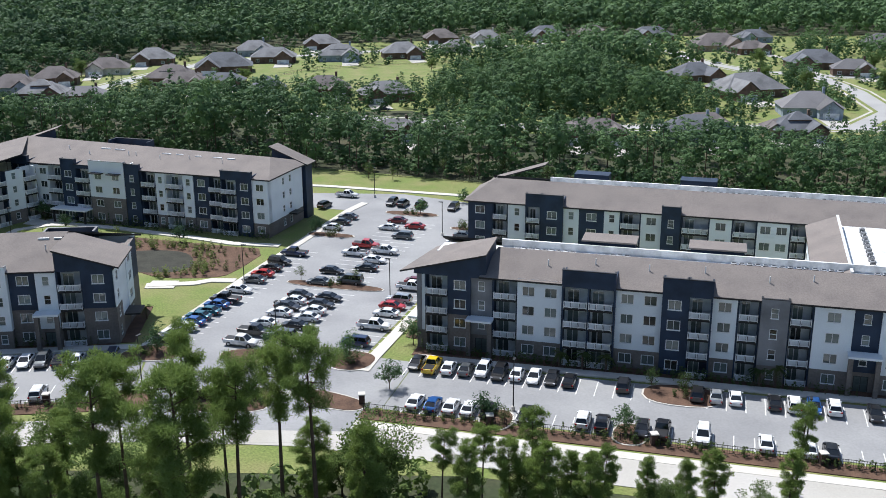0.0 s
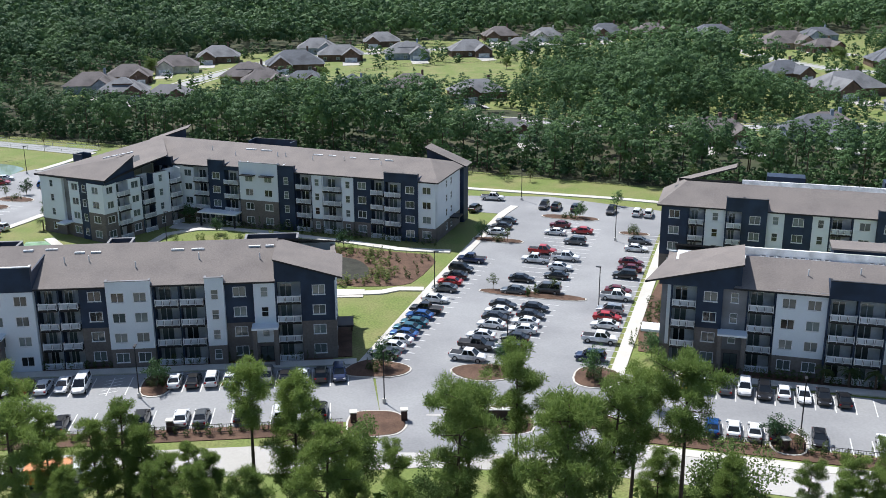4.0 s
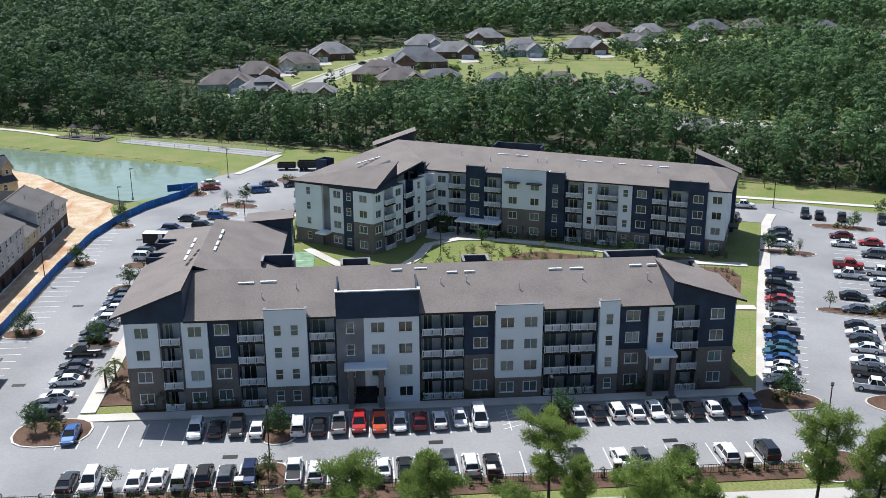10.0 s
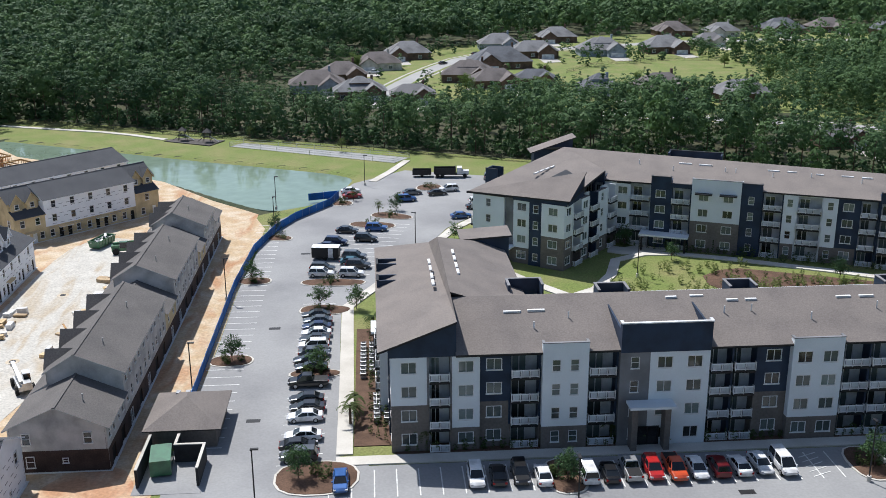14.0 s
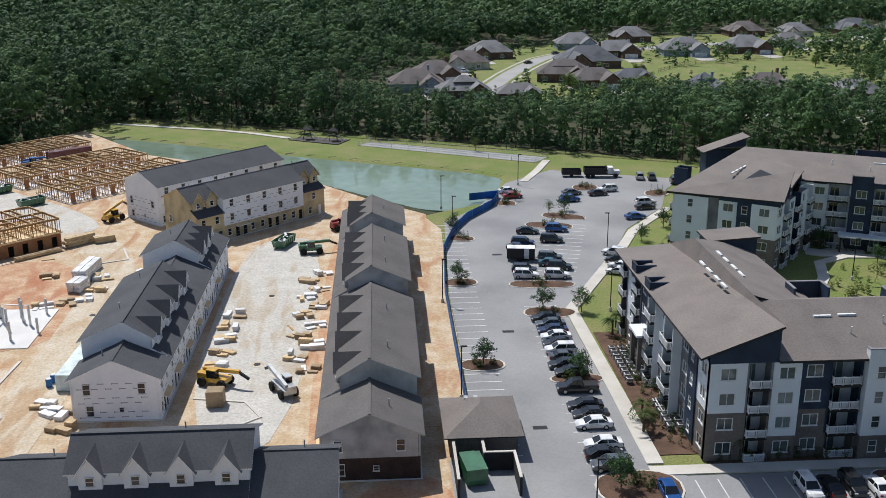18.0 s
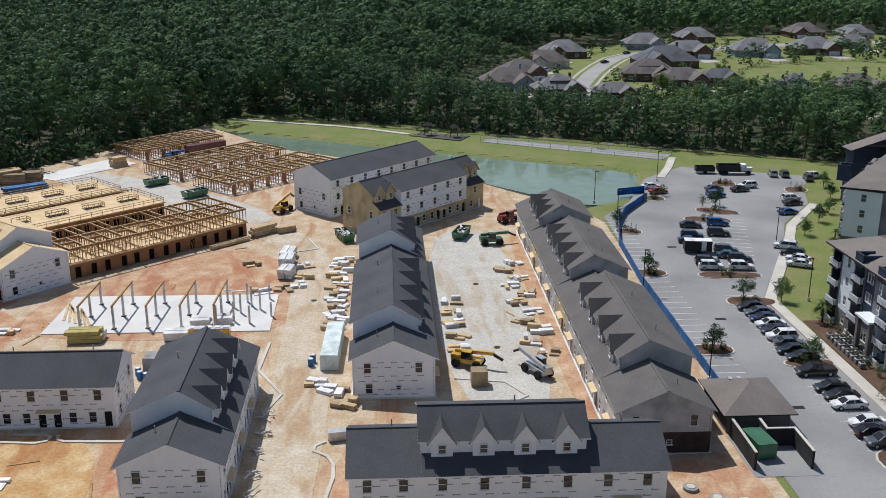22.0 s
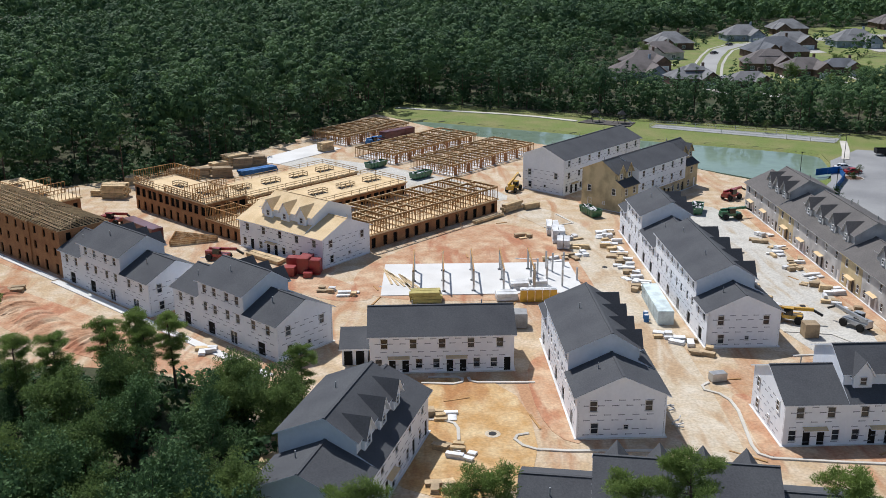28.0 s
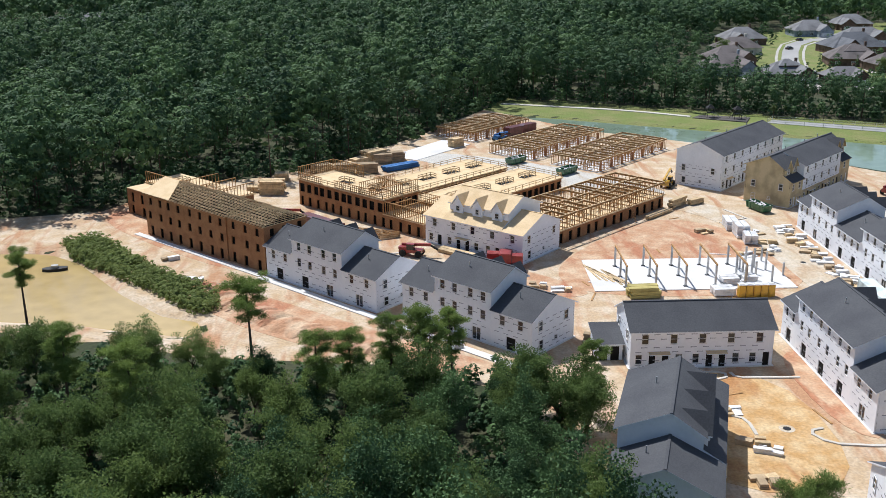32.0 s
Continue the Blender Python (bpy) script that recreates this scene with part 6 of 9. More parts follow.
setting("pavement_walk_site_1", Geo().prism([tuple((walk_o @ Vector(p))[:2]) for p in ((-2, -2.0, 0), (37.5, -2.0, 0), (37.5, -0.7, 0), (-2, -0.7, 0))], -0.2, 0.2), SLAB, "new pale footpath along the frame", "footpath")
setting("pavement_walk_site_2", Geo().prism([tuple((place(-293.5, 198.9, -44.3) @ Vector(p))[:2]) for p in ((0, -2.4, 0), (60, -2.4, 0), (60, -0.9, 0), (0, -0.9, 0))], -0.2, 0.204), SLAB, "new pale footpath along the townhouses", "footpath")

# ---- parking areas: walks, kerbed islands, lines ----
def kerbed(name, poly, mat, label, category, lift=0.22):
    """A planted island: a concrete kerb ring with the bed inside it."""
    cx, cy = sum(p[0] for p in poly) / len(poly), sum(p[1] for p in poly) / len(poly)
    isle = thing(name, label, category, (cx, cy, 0), "parking islands")
    out = smooth([(x - cx, y - cy) for x, y in poly], 2)
    rad = [math.hypot(x, y) for x, y in out]
    inner = [(x * (1 - 0.28 / r), y * (1 - 0.28 / r)) for (x, y), r in zip(out, rad)]
    part("kerb", Geo().prism(out, 0, lift - 0.03), CONCRETE, isle, "pale concrete kerb")
    part("bed", Geo().prism(inner, 0.05, lift + 0.02), mat, isle, "brown mulch bed")
    return isle


WALKS = [[(-29.0, 140.8), (-26.6, 145.4), (-13, 180), (6.0, 226.0), (10, 233)], [(7.6, 132.2), (9.6, 137.6), (38.5, 206.5), (48.5, 222)], [(-118.6, 145.4), (-28.0, 145.4)], [(-117.6, 147), (-117.7, 165.6), (-118.1, 197), (-107, 219.5), (-101.4, 231), (-97, 241), (-85, 258)],
         [(16.0, 136.6), (87.6, 110.9)], [(-40, 262), (0, 252), (36, 237), (80, 214)], [(-234, 373), (-217.5, 366.4), (-198.4, 359), (-187.5, 352.9), (-175.8, 344.6)], [(-104, 308.4), (-108.6, 296), (-113.5, 285)], [(-90, 196), (-80, 198.5), (-74.8, 202.1), (-70.4, 209.5), (-67.7, 217.7), (-61.5, 221), (-55.2, 220.5), (-45.8, 216.6), (-37.7, 212.2), (-28.7, 207.6), (-18.7, 201.4), (-8.6, 198.7)], [(-32, 175.6), (-23.1, 175.8), (-20.2, 177.2), (-15.6, 176.6)], [(-92, 217), (-86, 207), (-80, 198.5)]]
for n, line in enumerate(WALKS):
    setting("pavement_walk_%d" % (n + 1), Geo().prism(ribbon(line, 2.0), -0.2, 0.2 + 0.004 * n), CONCRETE, "pale concrete footpath", "footpath")
for n, (x0, y0, x1, y1) in enumerate(((-111.5, 146.45, -31.5, 149.0), (-116.5, 149, -111.9, 187), (-31.3, 147.5, -28.6, 164))):
    setting("ground_bed_%d" % (n + 1), Geo().box(x0, y0, -0.2, x1, y1, 0.14), MULCH, "brown mulch planting bed", "mulch bed")
setting("ground_bed_4", Geo().prism([tuple((place(16.4, 140.6, -21.0) @ Vector(p))[:2]) for p in ((0, -3.2, 0), (70, -3.2, 0), (70, 0.5, 0), (0, 0.5, 0))], -0.2, 0.15), MULCH, "brown mulch planting bed", "mulch bed")
setting("ground_bed_5", Geo().prism(smooth([(-40, 208.6), (-28, 203.4), (-19.7, 199.8), (-10.5, 196.4), (-16.8, 180.7), (-20.3, 178.9), (-30, 179.6), (-37, 186), (-50, 194), (-56, 206), (-48, 212)], 1), -0.2, 0.1), MULCH, "brown mulch bank round a planted hollow", "mulch bed")
setting("pavement_plaza", Geo().prism(smooth([(-68.4, 221.5), (-67, 227), (-63, 225), (-59.5, 230.5), (-55, 228), (-57, 221)], 1), -0.2, 0.17), CONCRETE, "pale concrete patio before the entrance", "patio")
setting("pavement_picnic", Geo().prism([(-32, 173.9), (-26.6, 173.5), (-26.2, 177.6), (-31.2, 178.2)], -0.2, 0.18), CONCRETE, "pale concrete picnic pad", "patio")
setting("ground_bed_6", Geo().prism(smooth([(20, 142), (38, 186), (34, 190), (13, 146)], 1), -0.2, 0.12), MULCH, "brown mulch bed beside the path", "mulch bed")
# Dark fill that paints in the shade lying in the planted depression.
setting("ground_hollow", Geo().prism(smooth([(-44, 196), (-36.6, 199), (-27.5, 197), (-24.5, 188.4), (-26.6, 183), (-35, 183.4), (-41, 188)]), -0.2, 0.11), material("soil darkened for shade", (0.04, 0.04, 0.03), 0.9, 0.3, 0.4, 3.0, 0.4), "courtyard hollow with its shade painted dark", "wet soil")
setting("pavement_court", Geo().box(-96.0, 205.0, -0.2, -90.4, 215.0, 0.16), material("green court surface", (0.2, 0.33, 0.2), 0.8, 0.05), "green sports court with pale lines", "court")
setting("pavement_court_lines", Geo().box(-95.6, 205.4, 0.1, -90.8, 205.55, 0.17).box(-95.6, 214.4, 0.1, -90.8, 214.55, 0.17).box(-95.6, 209.6, 0.1, -90.8, 209.75, 0.17), WHITE_LINE, "white lines of the court", "court lines")

ISLANDS = [[(-94.6, 136), (-89.6, 136), (-89.6, 144), (-94.6, 144)], [(-58.5, 136), (-53.8, 136), (-53.8, 144), (-58.5, 144)], [(-31, 140.2), (-22, 138.6), (-19, 142.5), (-25.5, 146.5), (-29, 144.6)], [(-15.4, 140.8), (-11.8, 136), (-5.2, 136.8), (-2.2, 139.2), (-5, 141.6), (-11.6, 143)],
           [(-138, 174), (-131.5, 174), (-131.5, 178.2), (-138, 178.2)], [(-138, 209.4), (-132, 209.4), (-132, 213.4), (-138, 213.4)], [(-136, 236.6), (-130.4, 235.4), (-129.8, 239), (-135.2, 240.6)], [(-125.6, 138), (-116, 138), (-115.6, 145.6), (-125.6, 145.8)], [(-126.6, 193.8), (-118.4, 193.4), (-116.8, 197.2), (-125.4, 199)], [(-127, 208), (-116, 207), (-114.4, 210.6), (-126.4, 212)], [(-119.2, 245), (-109.2, 242.2), (-108.4, 247), (-118, 249.4)], [(-103.4, 275), (-97.2, 274.6), (-96, 280.6), (-102.2, 281)], [(-87.6, 268.4), (-82, 268), (-80.4, 273.6), (-86.2, 274.2)]]
ISLANDS += [[(-115, 252), (-105.4, 248.8), (-104.4, 252.6), (-112.6, 257)], [(-126, 169.2), (-118.5, 169.2), (-118.5, 172), (-126, 172)], [(1.6, 133.5), (8.0, 131.6), (10.8, 138), (4.4, 141)], [(-6.4, 173.5), (11.5, 166.5), (12.7, 169.5), (-5.2, 176.5)], [(14.0, 222), (26, 217), (27.5, 220.5), (15.5, 225.5)], [(-3.6, 206), (6.5, 202), (7.7, 205), (-2.4, 209)],
           [(-95, 125.4), (-90, 125.4), (-90, 131.8), (-95, 131.8)], [(45.6, 117.5), (56, 113.6), (58.6, 120), (48.2, 124)], [(21.8, 112.2), (26.2, 110.6), (28.4, 116.4), (24, 118)], [(38.4, 106.2), (42.8, 104.6), (45, 110.4), (40.6, 112)], [(-123.4, 262.4), (-118.2, 262), (-118, 266.2), (-122, 267.2)], [(28, 207), (34, 204.6), (35, 207), (29, 209.6)]]
for poly in ISLANDS:
    kerbed("parking_island", poly, MULCH, "kerbed parking-lot island with brown mulch", "island")


def stalls(origin, angle, count, depth, step=2.57, skip=()):
    """White lines between parking places: origin at the first line's inner end; each line a part."""
    if not count:
        return
    block = thing("parking_lines", "white painted lines between parking places", "road marking", place(origin[0], origin[1], angle, 0.0), "parking lines")
    g = Geo().box(-0.07, 0, 0.09, 0.07, depth, 0.104).mesh("line", WHITE_LINE)
    for i in range(count + 1):
        if i not in skip:
            part("line", g, None, block, "", (i * step, 0, 0.0))


stalls((-119.2, 137.2), 0, 35, 6.0)
stalls((-116.5, 126.4), 0, 33, 5.4)
stalls((-20.1, 145.2), 67.6, 20, 5.4)
stalls((-8.7, 142.8), 67.6, 31, 5.2)
stalls((-2.1, 144.4), 67.6, 28, 5.2)
stalls((9.9, 140.2), 67.6, 27, 5.4)
stalls((13.4, 130.2), -21.0, 26, 5.4)
stalls((12.3, 117.4), -21.0, 24, 5.2)
stalls((-120.2, 145.0), 90, 21, 5.4)
stalls((-132.6, 150.0), 90, 38, 5.4)
stalls((-114.4, 213.4), 75, 13, 5.2)
stalls((-120.4, 214.5), 75, 12, 5.2)
hatch = thing("hatched_bay", "white hatched access bay beside handicapped places", "road marking", (-62.5, 140.2, 0.112))
for i in range(5):
    part("stripe", Geo().bar((-1.2, -2.6 + i * 1.1, 0), (1.2, -1.6 + i * 1.1, 0), 0.14, 0.01), WHITE_LINE, hatch)
for x, y in ((-97.5, 133.6), (-92.0, 131.8), (-72.5, 135.0), (-43.5, 132.8), (-129.5, 188.4), (-129.5, 156.8), (-126.8, 227)):
    d = thing("drain_grate", "dark iron drain grate set in the asphalt", "drain", (x, y, 0.096))
    part("grate", Geo().box(-0.9, -0.45, 0, 0.9, 0.45, 0.015), TRIMDARK, d)

# ---- cars ----
PAINTS = {"w": paint("white car paint", (0.8, 0.8, 0.8)), "k": paint("black car paint", (0.012, 0.012, 0.014)), "g": paint("grey car paint", (0.13, 0.14, 0.15), 0.5), "s": paint("silver car paint", (0.5, 0.51, 0.52), 0.6), "b": paint("blue car paint", (0.02, 0.1, 0.32), 0.3),
          "n": paint("navy car paint", (0.015, 0.03, 0.09), 0.3), "r": paint("red car paint", (0.42, 0.015, 0.015)), "m": paint("maroon car paint", (0.16, 0.01, 0.015), 0.3), "y": paint("yellow car paint", (0.75, 0.5, 0.01)), "t": paint("teal car paint", (0.03, 0.13, 0.17), 0.3), "o": paint("orange car paint", (0.6, 0.08, 0.025))}
SHADES = {"w": "white", "k": "black", "g": "grey", "s": "silver", "b": "blue", "n": "navy", "r": "red", "m": "maroon", "y": "yellow", "t": "teal", "o": "orange"}
CARGLASS = material("tinted car glass", (0.012, 0.015, 0.018), 0.05, 0.05, spec=0.6)
LAMPGLASS = material("clear lamp glass", (0.6, 0.6, 0.62), 0.15, 0.05)
REDGLASS = material("red lamp glass", (0.35, 0.01, 0.01), 0.2, 0.05)
CHASSIS = {"c": dict(st=((-2.35, 0.45, 0.82, 0.70), (-2.22, 0.3, 0.98, 0.82), (-1.3, 0.24, 1.0, 0.9), (0, 0.22, 0.97, 0.91), (1.1, 0.24, 0.93, 0.9), (2.0, 0.28, 0.8, 0.84), (2.35, 0.42, 0.62, 0.66)), cab=(-1.85, 1.2, -1.05, 0.35, 1.45), wheel=0.33, axle=1.38, word="sedan"),
           "s": dict(st=((-2.3, 0.5, 1.05, 0.78), (-2.2, 0.32, 1.12, 0.88), (-1.2, 0.28, 1.12, 0.93), (0, 0.28, 1.1, 0.94), (1.2, 0.28, 1.06, 0.93), (2.05, 0.32, 0.95, 0.88), (2.35, 0.46, 0.75, 0.74)), cab=(-2.2, 1.25, -1.85, 0.45, 1.74), wheel=0.37, axle=1.4, word="SUV"),
           "v": dict(st=((-2.5, 0.5, 1.1, 0.85), (-2.4, 0.32, 1.15, 0.95), (-1.2, 0.3, 1.15, 0.98), (0, 0.3, 1.13, 0.98), (1.3, 0.3, 1.1, 0.97), (2.1, 0.34, 0.98, 0.9), (2.5, 0.48, 0.78, 0.76)), cab=(-2.4, 1.7, -2.3, 0.75, 1.95), wheel=0.36, axle=1.55, word="van"),
           "p": dict(st=((-2.8, 0.55, 1.12, 0.88), (-2.7, 0.42, 1.15, 0.95), (-0.7, 0.36, 1.16, 0.97), (0.4, 0.36, 1.16, 0.97), (1.5, 0.36, 1.12, 0.96), (2.5, 0.4, 1.05, 0.92), (2.8, 0.5, 0.85, 0.82)), cab=(-0.75, 1.55, -0.5, 0.75, 1.88), wheel=0.4, axle=1.75, word="pickup truck")}
BUILT = {}


def car_meshes(kind, shade):
    if (kind, shade) in BUILT:
        return BUILT[kind, shade]
    c = CHASSIS[kind]
    g, rings = Geo(), []
    for x, zb, zt, w in c["st"]:
        zm = zb + (zt - zb) * 0.55
        rings.append([(x, -w * 0.86, zb), (x, -w, zb + 0.12), (x, -w, zm), (x, -w * 0.93, zt - 0.04), (x, -w * 0.8, zt), (x, w * 0.8, zt), (x, w * 0.93, zt - 0.04), (x, w, zm), (x, w, zb + 0.12), (x, w * 0.86, zb)])
    for a, b in zip(rings, rings[1:]):
        for i in range(10):
            j = (i + 1) % 10
            g.face([a[i], a[j], b[j], b[i]])
    g.face(rings[0][::-1])
    g.face(rings[-1])
    b0, b1, t0, t1, h = c["cab"]
    w0, w1, zb = c["st"][3][3] * 0.88, c["st"][3][3] * 0.7, c["st"][3][2] - 0.05
    low = [(b0, -w0, zb), (b1, -w0, zb), (b1, w0, zb), (b0, w0, zb)]
    top = [(t0, -w1, h - 0.07), (t1, -w1, h - 0.07), (t1, w1, h - 0.07), (t0, w1, h - 0.07)]
    glass = Geo()
    for i in range(4):
        j = (i + 1) % 4
        glass.face([low[i], low[j], top[j], top[i]])
    roof = [(t0 - 0.06, -w1 - 0.03, h - 0.08), (t1 + 0.05, -w1 - 0.03, h - 0.08), (t1 + 0.05, w1 + 0.03, h - 0.08), (t0 - 0.06, w1 + 0.03, h - 0.08)]
    crown = [(x * 0.94 + (t0 + t1) * 0.03, y * 0.88, h) for x, y, _ in roof]
    g.face(crown)
    for i in range(4):
        j = (i + 1) % 4
        g.face([roof[i], roof[j], crown[j], crown[i]])
    for i in range(4):
        g.bar(low[i], top[i], 0.09, 0.07)
    for s in (-1, 1):
        mid = ((b0 + b1) / 2 - 0.1, s * w0, zb), ((t0 + t1) / 2 - 0.05, s * w1, h - 0.07)
        g.bar(mid[0], mid[1], 0.1, 0.06)
        g.box(b1 - 0.35, s * (w0 + 0.1) - 0.09, zb + 0.02, b1 - 0.2, s * (w0 + 0.1) + 0.09, zb + 0.16)
    extra = None
    if kind == "p":
        extra = Geo().box(-2.66, -0.78, 1.12, -0.86, 0.78, 1.175).mesh("bed", TRIMDARK)
    r, a, w = c["wheel"], c["axle"], c["st"][3][3]
    wheel = Geo().tube((0, -0.11, 0), (0, 0.11, 0), r, r, 12, 0)
    wheel.tube((0, -0.125, 0), (0, 0.125, 0), r * 0.62, r * 0.62, 8, 1)
    front, rear = Geo(), Geo()
    for s in (-1, 1):
        xf, xr = c["st"][-2][0], c["st"][1][0]
        front.box(xf + 0.02, s * w * 0.72 - 0.16, c["st"][-1][2] - 0.06, xf + 0.3, s * w * 0.72 + 0.16, c["st"][-1][2] + 0.1)
        rear.box(xr - 0.13, s * w * 0.75 - 0.14, c["st"][0][2] - 0.2, xr + 0.02, s * w * 0.75 + 0.14, c["st"][0][2] + 0.02)
    front.m, rear.m = [1] * len(front.m), [2] * len(rear.m)
    g.extend(front).extend(rear)
    BUILT[kind, shade] = g.mesh("body", [PAINTS[shade], LAMPGLASS, REDGLASS]), glass.mesh("glazing", CARGLASS), wheel.mesh("wheel", [TYRE, METALGREY]), extra
    return BUILT[kind, shade]


FLEET = {}


def add_car(token, m):
    shade, kind = token
    if token not in FLEET:
        word = CHASSIS[kind]["word"]
        body, glass, wheel, extra = car_meshes(kind, shade)
        car = thing("car" if kind != "p" else "pickup_truck", "%s parked %s with dark tinted windows" % (SHADES[shade], word), "car", m, "parked cars")
        part("body", body, None, car)
        part("glazing", glass, None, car, "dark tinted glass")
        if extra:
            part("bed", extra, None, car, "black truck bed")
        a, w = CHASSIS[kind]["axle"], CHASSIS[kind]["st"][3][3] - 0.1
        for x in (-a, a):
            for y in (-w, w):
                part("wheel", wheel, None, car, "", (x, y, CHASSIS[kind]["wheel"]))
        FLEET[token] = car
        return car
    return copy_thing(FLEET[token], m)


def car_row(x, y, angle, tokens, seed, step=2.57, turn=90, both=True):
    """Cars along a row of places; tokens are paint and kind, a dot is an empty place."""
    rng = random.Random(seed)
    d = Vector((math.cos(radians(angle)), math.sin(radians(angle))))
    for i, tok in enumerate(tokens.split()):
        if tok != ".":
            flip = 180 if both and rng.random() < 0.3 else 0
            p = Vector((x, y)) + d * step * i + Vector((-d.y, d.x)) * rng.uniform(-0.3, 0.3)
            add_car(tok, place(p.x, p.y, angle + turn + flip + rng.uniform(-1.5, 1.5), 0.09))


def car_spots(x, y, angle, aside, tokens, seed):
    """Cars along a line of places; each token is paint, kind and the place it stands in."""
    rng = random.Random(seed)
    d = Vector((math.cos(radians(angle)), math.sin(radians(angle))))
    for tok in tokens.split():
        p = Vector((x, y)) + d * 2.57 * float(tok[2:]) + Vector((-d.y, d.x)) * (aside + rng.uniform(-0.25, 0.25))
        add_car(tok[:2], place(p.x, p.y, angle + 90 + (180 if rng.random() < 0.3 else 0) + rng.uniform(-1.5, 1.5), 0.09))


car_row(-117.9, 139.9, 0, "bc . . . . . ws kc ks wc . wv kc sp rs op wc ms wc wc wv . . . . wc kc ws wc wc gs kc wc ks ns", 1)
car_row(-115.2, 128.2, 0, "kc ws . wc wc wv ks gs ns . wp ws wc wc wc kc wc gs ws kc . . . ks . wc gc . kc . ws . ks", 2)
car_spots(-22.4, 148.0, 67.6, 0.8, "kc-0.7 wc0.5 wc1.55 bc2.6 tc3.6 tc4.6 bc5.9 kp7.0 wc9.1 gc11.4 rc12.8 kc14.2 ks15.8 np18.2 wc26 kc27.8 gc29.6", 3)
car_spots(-11.0, 144.1, 67.6, 0.6, "wp0 kp1.8 wc3.4 wc5.4 kc6.6 wc7.8 kc9 gc12 kc14.6 wp19.2 rp21.5 wc27 mc29.3", 4)
car_spots(-4.6, 145.8, 67.6, 0.5, "gs0.15 kc2 wc3.5 wc4.8 kc6.1 kc7.5 gv11.2 kc14.4 wc16.4 wp18.8 gs23.2 rc26.4", 5)
car_spots(7.4, 142.0, 67.6, 0.6, "ns0 wp2.9 wc5.3 rc6.7 ss8 wp10.7 mc12 ks15.4 mc17 mc18.6 wc22.2 gc24.4", 6)
car_spots(16.6, 230.6, -24.0, 0.0, "ks0 ks1.15 ks2.95 ks6.1 ws8.4 ws9.4 gs11.5 ks13.3", 7)
car_row(15.7, 132.9, -21.0, "kc yp wc gc ws ks wc wc kc kc . . ks . . . ks sc wc . kc ws bc ws . kc wc", 8)
car_row(14.7, 120.0, -21.0, "wc bc wc wc kc . kc . . ws ks . kc kp . ws . . wc . wc kc", 9)
car_row(-123.0, 146.2, 90, "gs kc wc . wc kc kc . kp . kc kc gc ws kc wc nc gc kc", 10)
WEST_CARS = "wc-118.8,274.2,10 rc-118.3,269.4,10 gc-104.1,271.4,10 bs-105.7,265.2,10 kc-98.1,270.4,10 ws-95.1,273.9,190 ss-84.3,285.8,80 gs-81.5,285.2,80 gs-77,281,80 ws-74.6,283.2,10 ws-89.2,261.3,10 kc-90.2,257.5,10 bc-94.3,249.9,10 kc-119,240.7,-8 bs-112.9,241.8,-8 ks-115.1,234.4,-10 ns-121.1,232.6,-10 nc-122.4,229.7,-10 gs-117.3,222.9,-10 tc-117.7,219.8,-10 ks-116.5,217.4,-10 ks-123.1,216,-8 ws-123.2,213.2,-8 ws-117.7,212.8,-8 ws-104.6,225,152 ks-105.1,220.2,152 wc-105.2,217.2,152 wc-106.3,214.1,152 wp5.7,239.4,-20 ks0.3,229.8,60"
for spot in WEST_CARS.split():
    x, y, a = (float(v) for v in spot[2:].split(","))
    add_car(spot[:2], place(x, y, a, 0.09))
for tok, x, y, a in (("wc", -100, 432, 20), ("kc", -79, 515, 30), ("wp", -112, 486, 10), ("kc", -60, 551, 30), ("wc", 196, 500, 0), ("bc", 186, 575, 40), ("gc", -112, 432, 0), ("kc", 20, 372, 0)):
    add_car(tok, place(x, y, a, 0.2))
for x, y in ((-122.7, 223.6),):
    box = thing("cargo_trailer", "black enclosed cargo trailer with pale roof", "trailer", place(x, y, -8, 0.09), "cargo trailers")
    part("box", Geo().box(-2.6, -1.1, 0.5, 2.6, 1.1, 2.5), TRIMDARK, box)
    part("roof", Geo().box(-2.62, -1.12, 2.5, 2.62, 1.12, 2.56), WHITETRIM, box, "pale roof skin")
    part("side_door", Geo().box(0.6, -1.14, 0.55, 1.5, -1.1, 2.4), WHITETRIM, box, "pale framed side door")
    part("hitch", Geo().bar((2.6, 0, 0.55), (3.7, 0, 0.5), 0.12), METALGREY, box)
    for s in (-1.15, 1.15):
        part("wheel", Geo().tube((0, s - 0.1, 0.33), (0, s + 0.1, 0.33), 0.33, 0.33, 10), TYRE, box)
dumper = thing("dump_truck", "black-bodied dump truck with a white cab", "truck", place(-93.6, 288.6, -4, 0.09))
part("tipper", Geo().box(-4.2, -1.2, 1.0, 1.4, -1.1, 2.5).box(-4.2, 1.1, 1.0, 1.4, 1.2, 2.5).box(1.3, -1.1, 1.0, 1.4, 1.1, 2.8).box(-4.2, -1.1, 1.0, -4.1, 1.1, 2.4).box(-4.1, -1.1, 1.0, 1.3, 1.1, 1.1), TRIMDARK, dumper, "black steel tipper body")
part("chassis", Geo().box(-4.0, -0.5, 0.6, 4.6, 0.5, 1.0), TRIMDARK, dumper)
cab = part("cab", Geo().prism([(1.7, -1.1), (3.0, -1.1), (3.0, 1.1), (1.7, 1.1)], 0.9, 2.6).prism([(3.0, -0.8), (4.7, -0.65), (4.7, 0.65), (3.0, 0.8)], 0.8, 1.75), WHITETRIM, dumper, "white cab with a bonnet")
part("windscreen", Geo().box(3.0, -0.95, 1.8, 3.03, 0.95, 2.5), CARGLASS, cab)
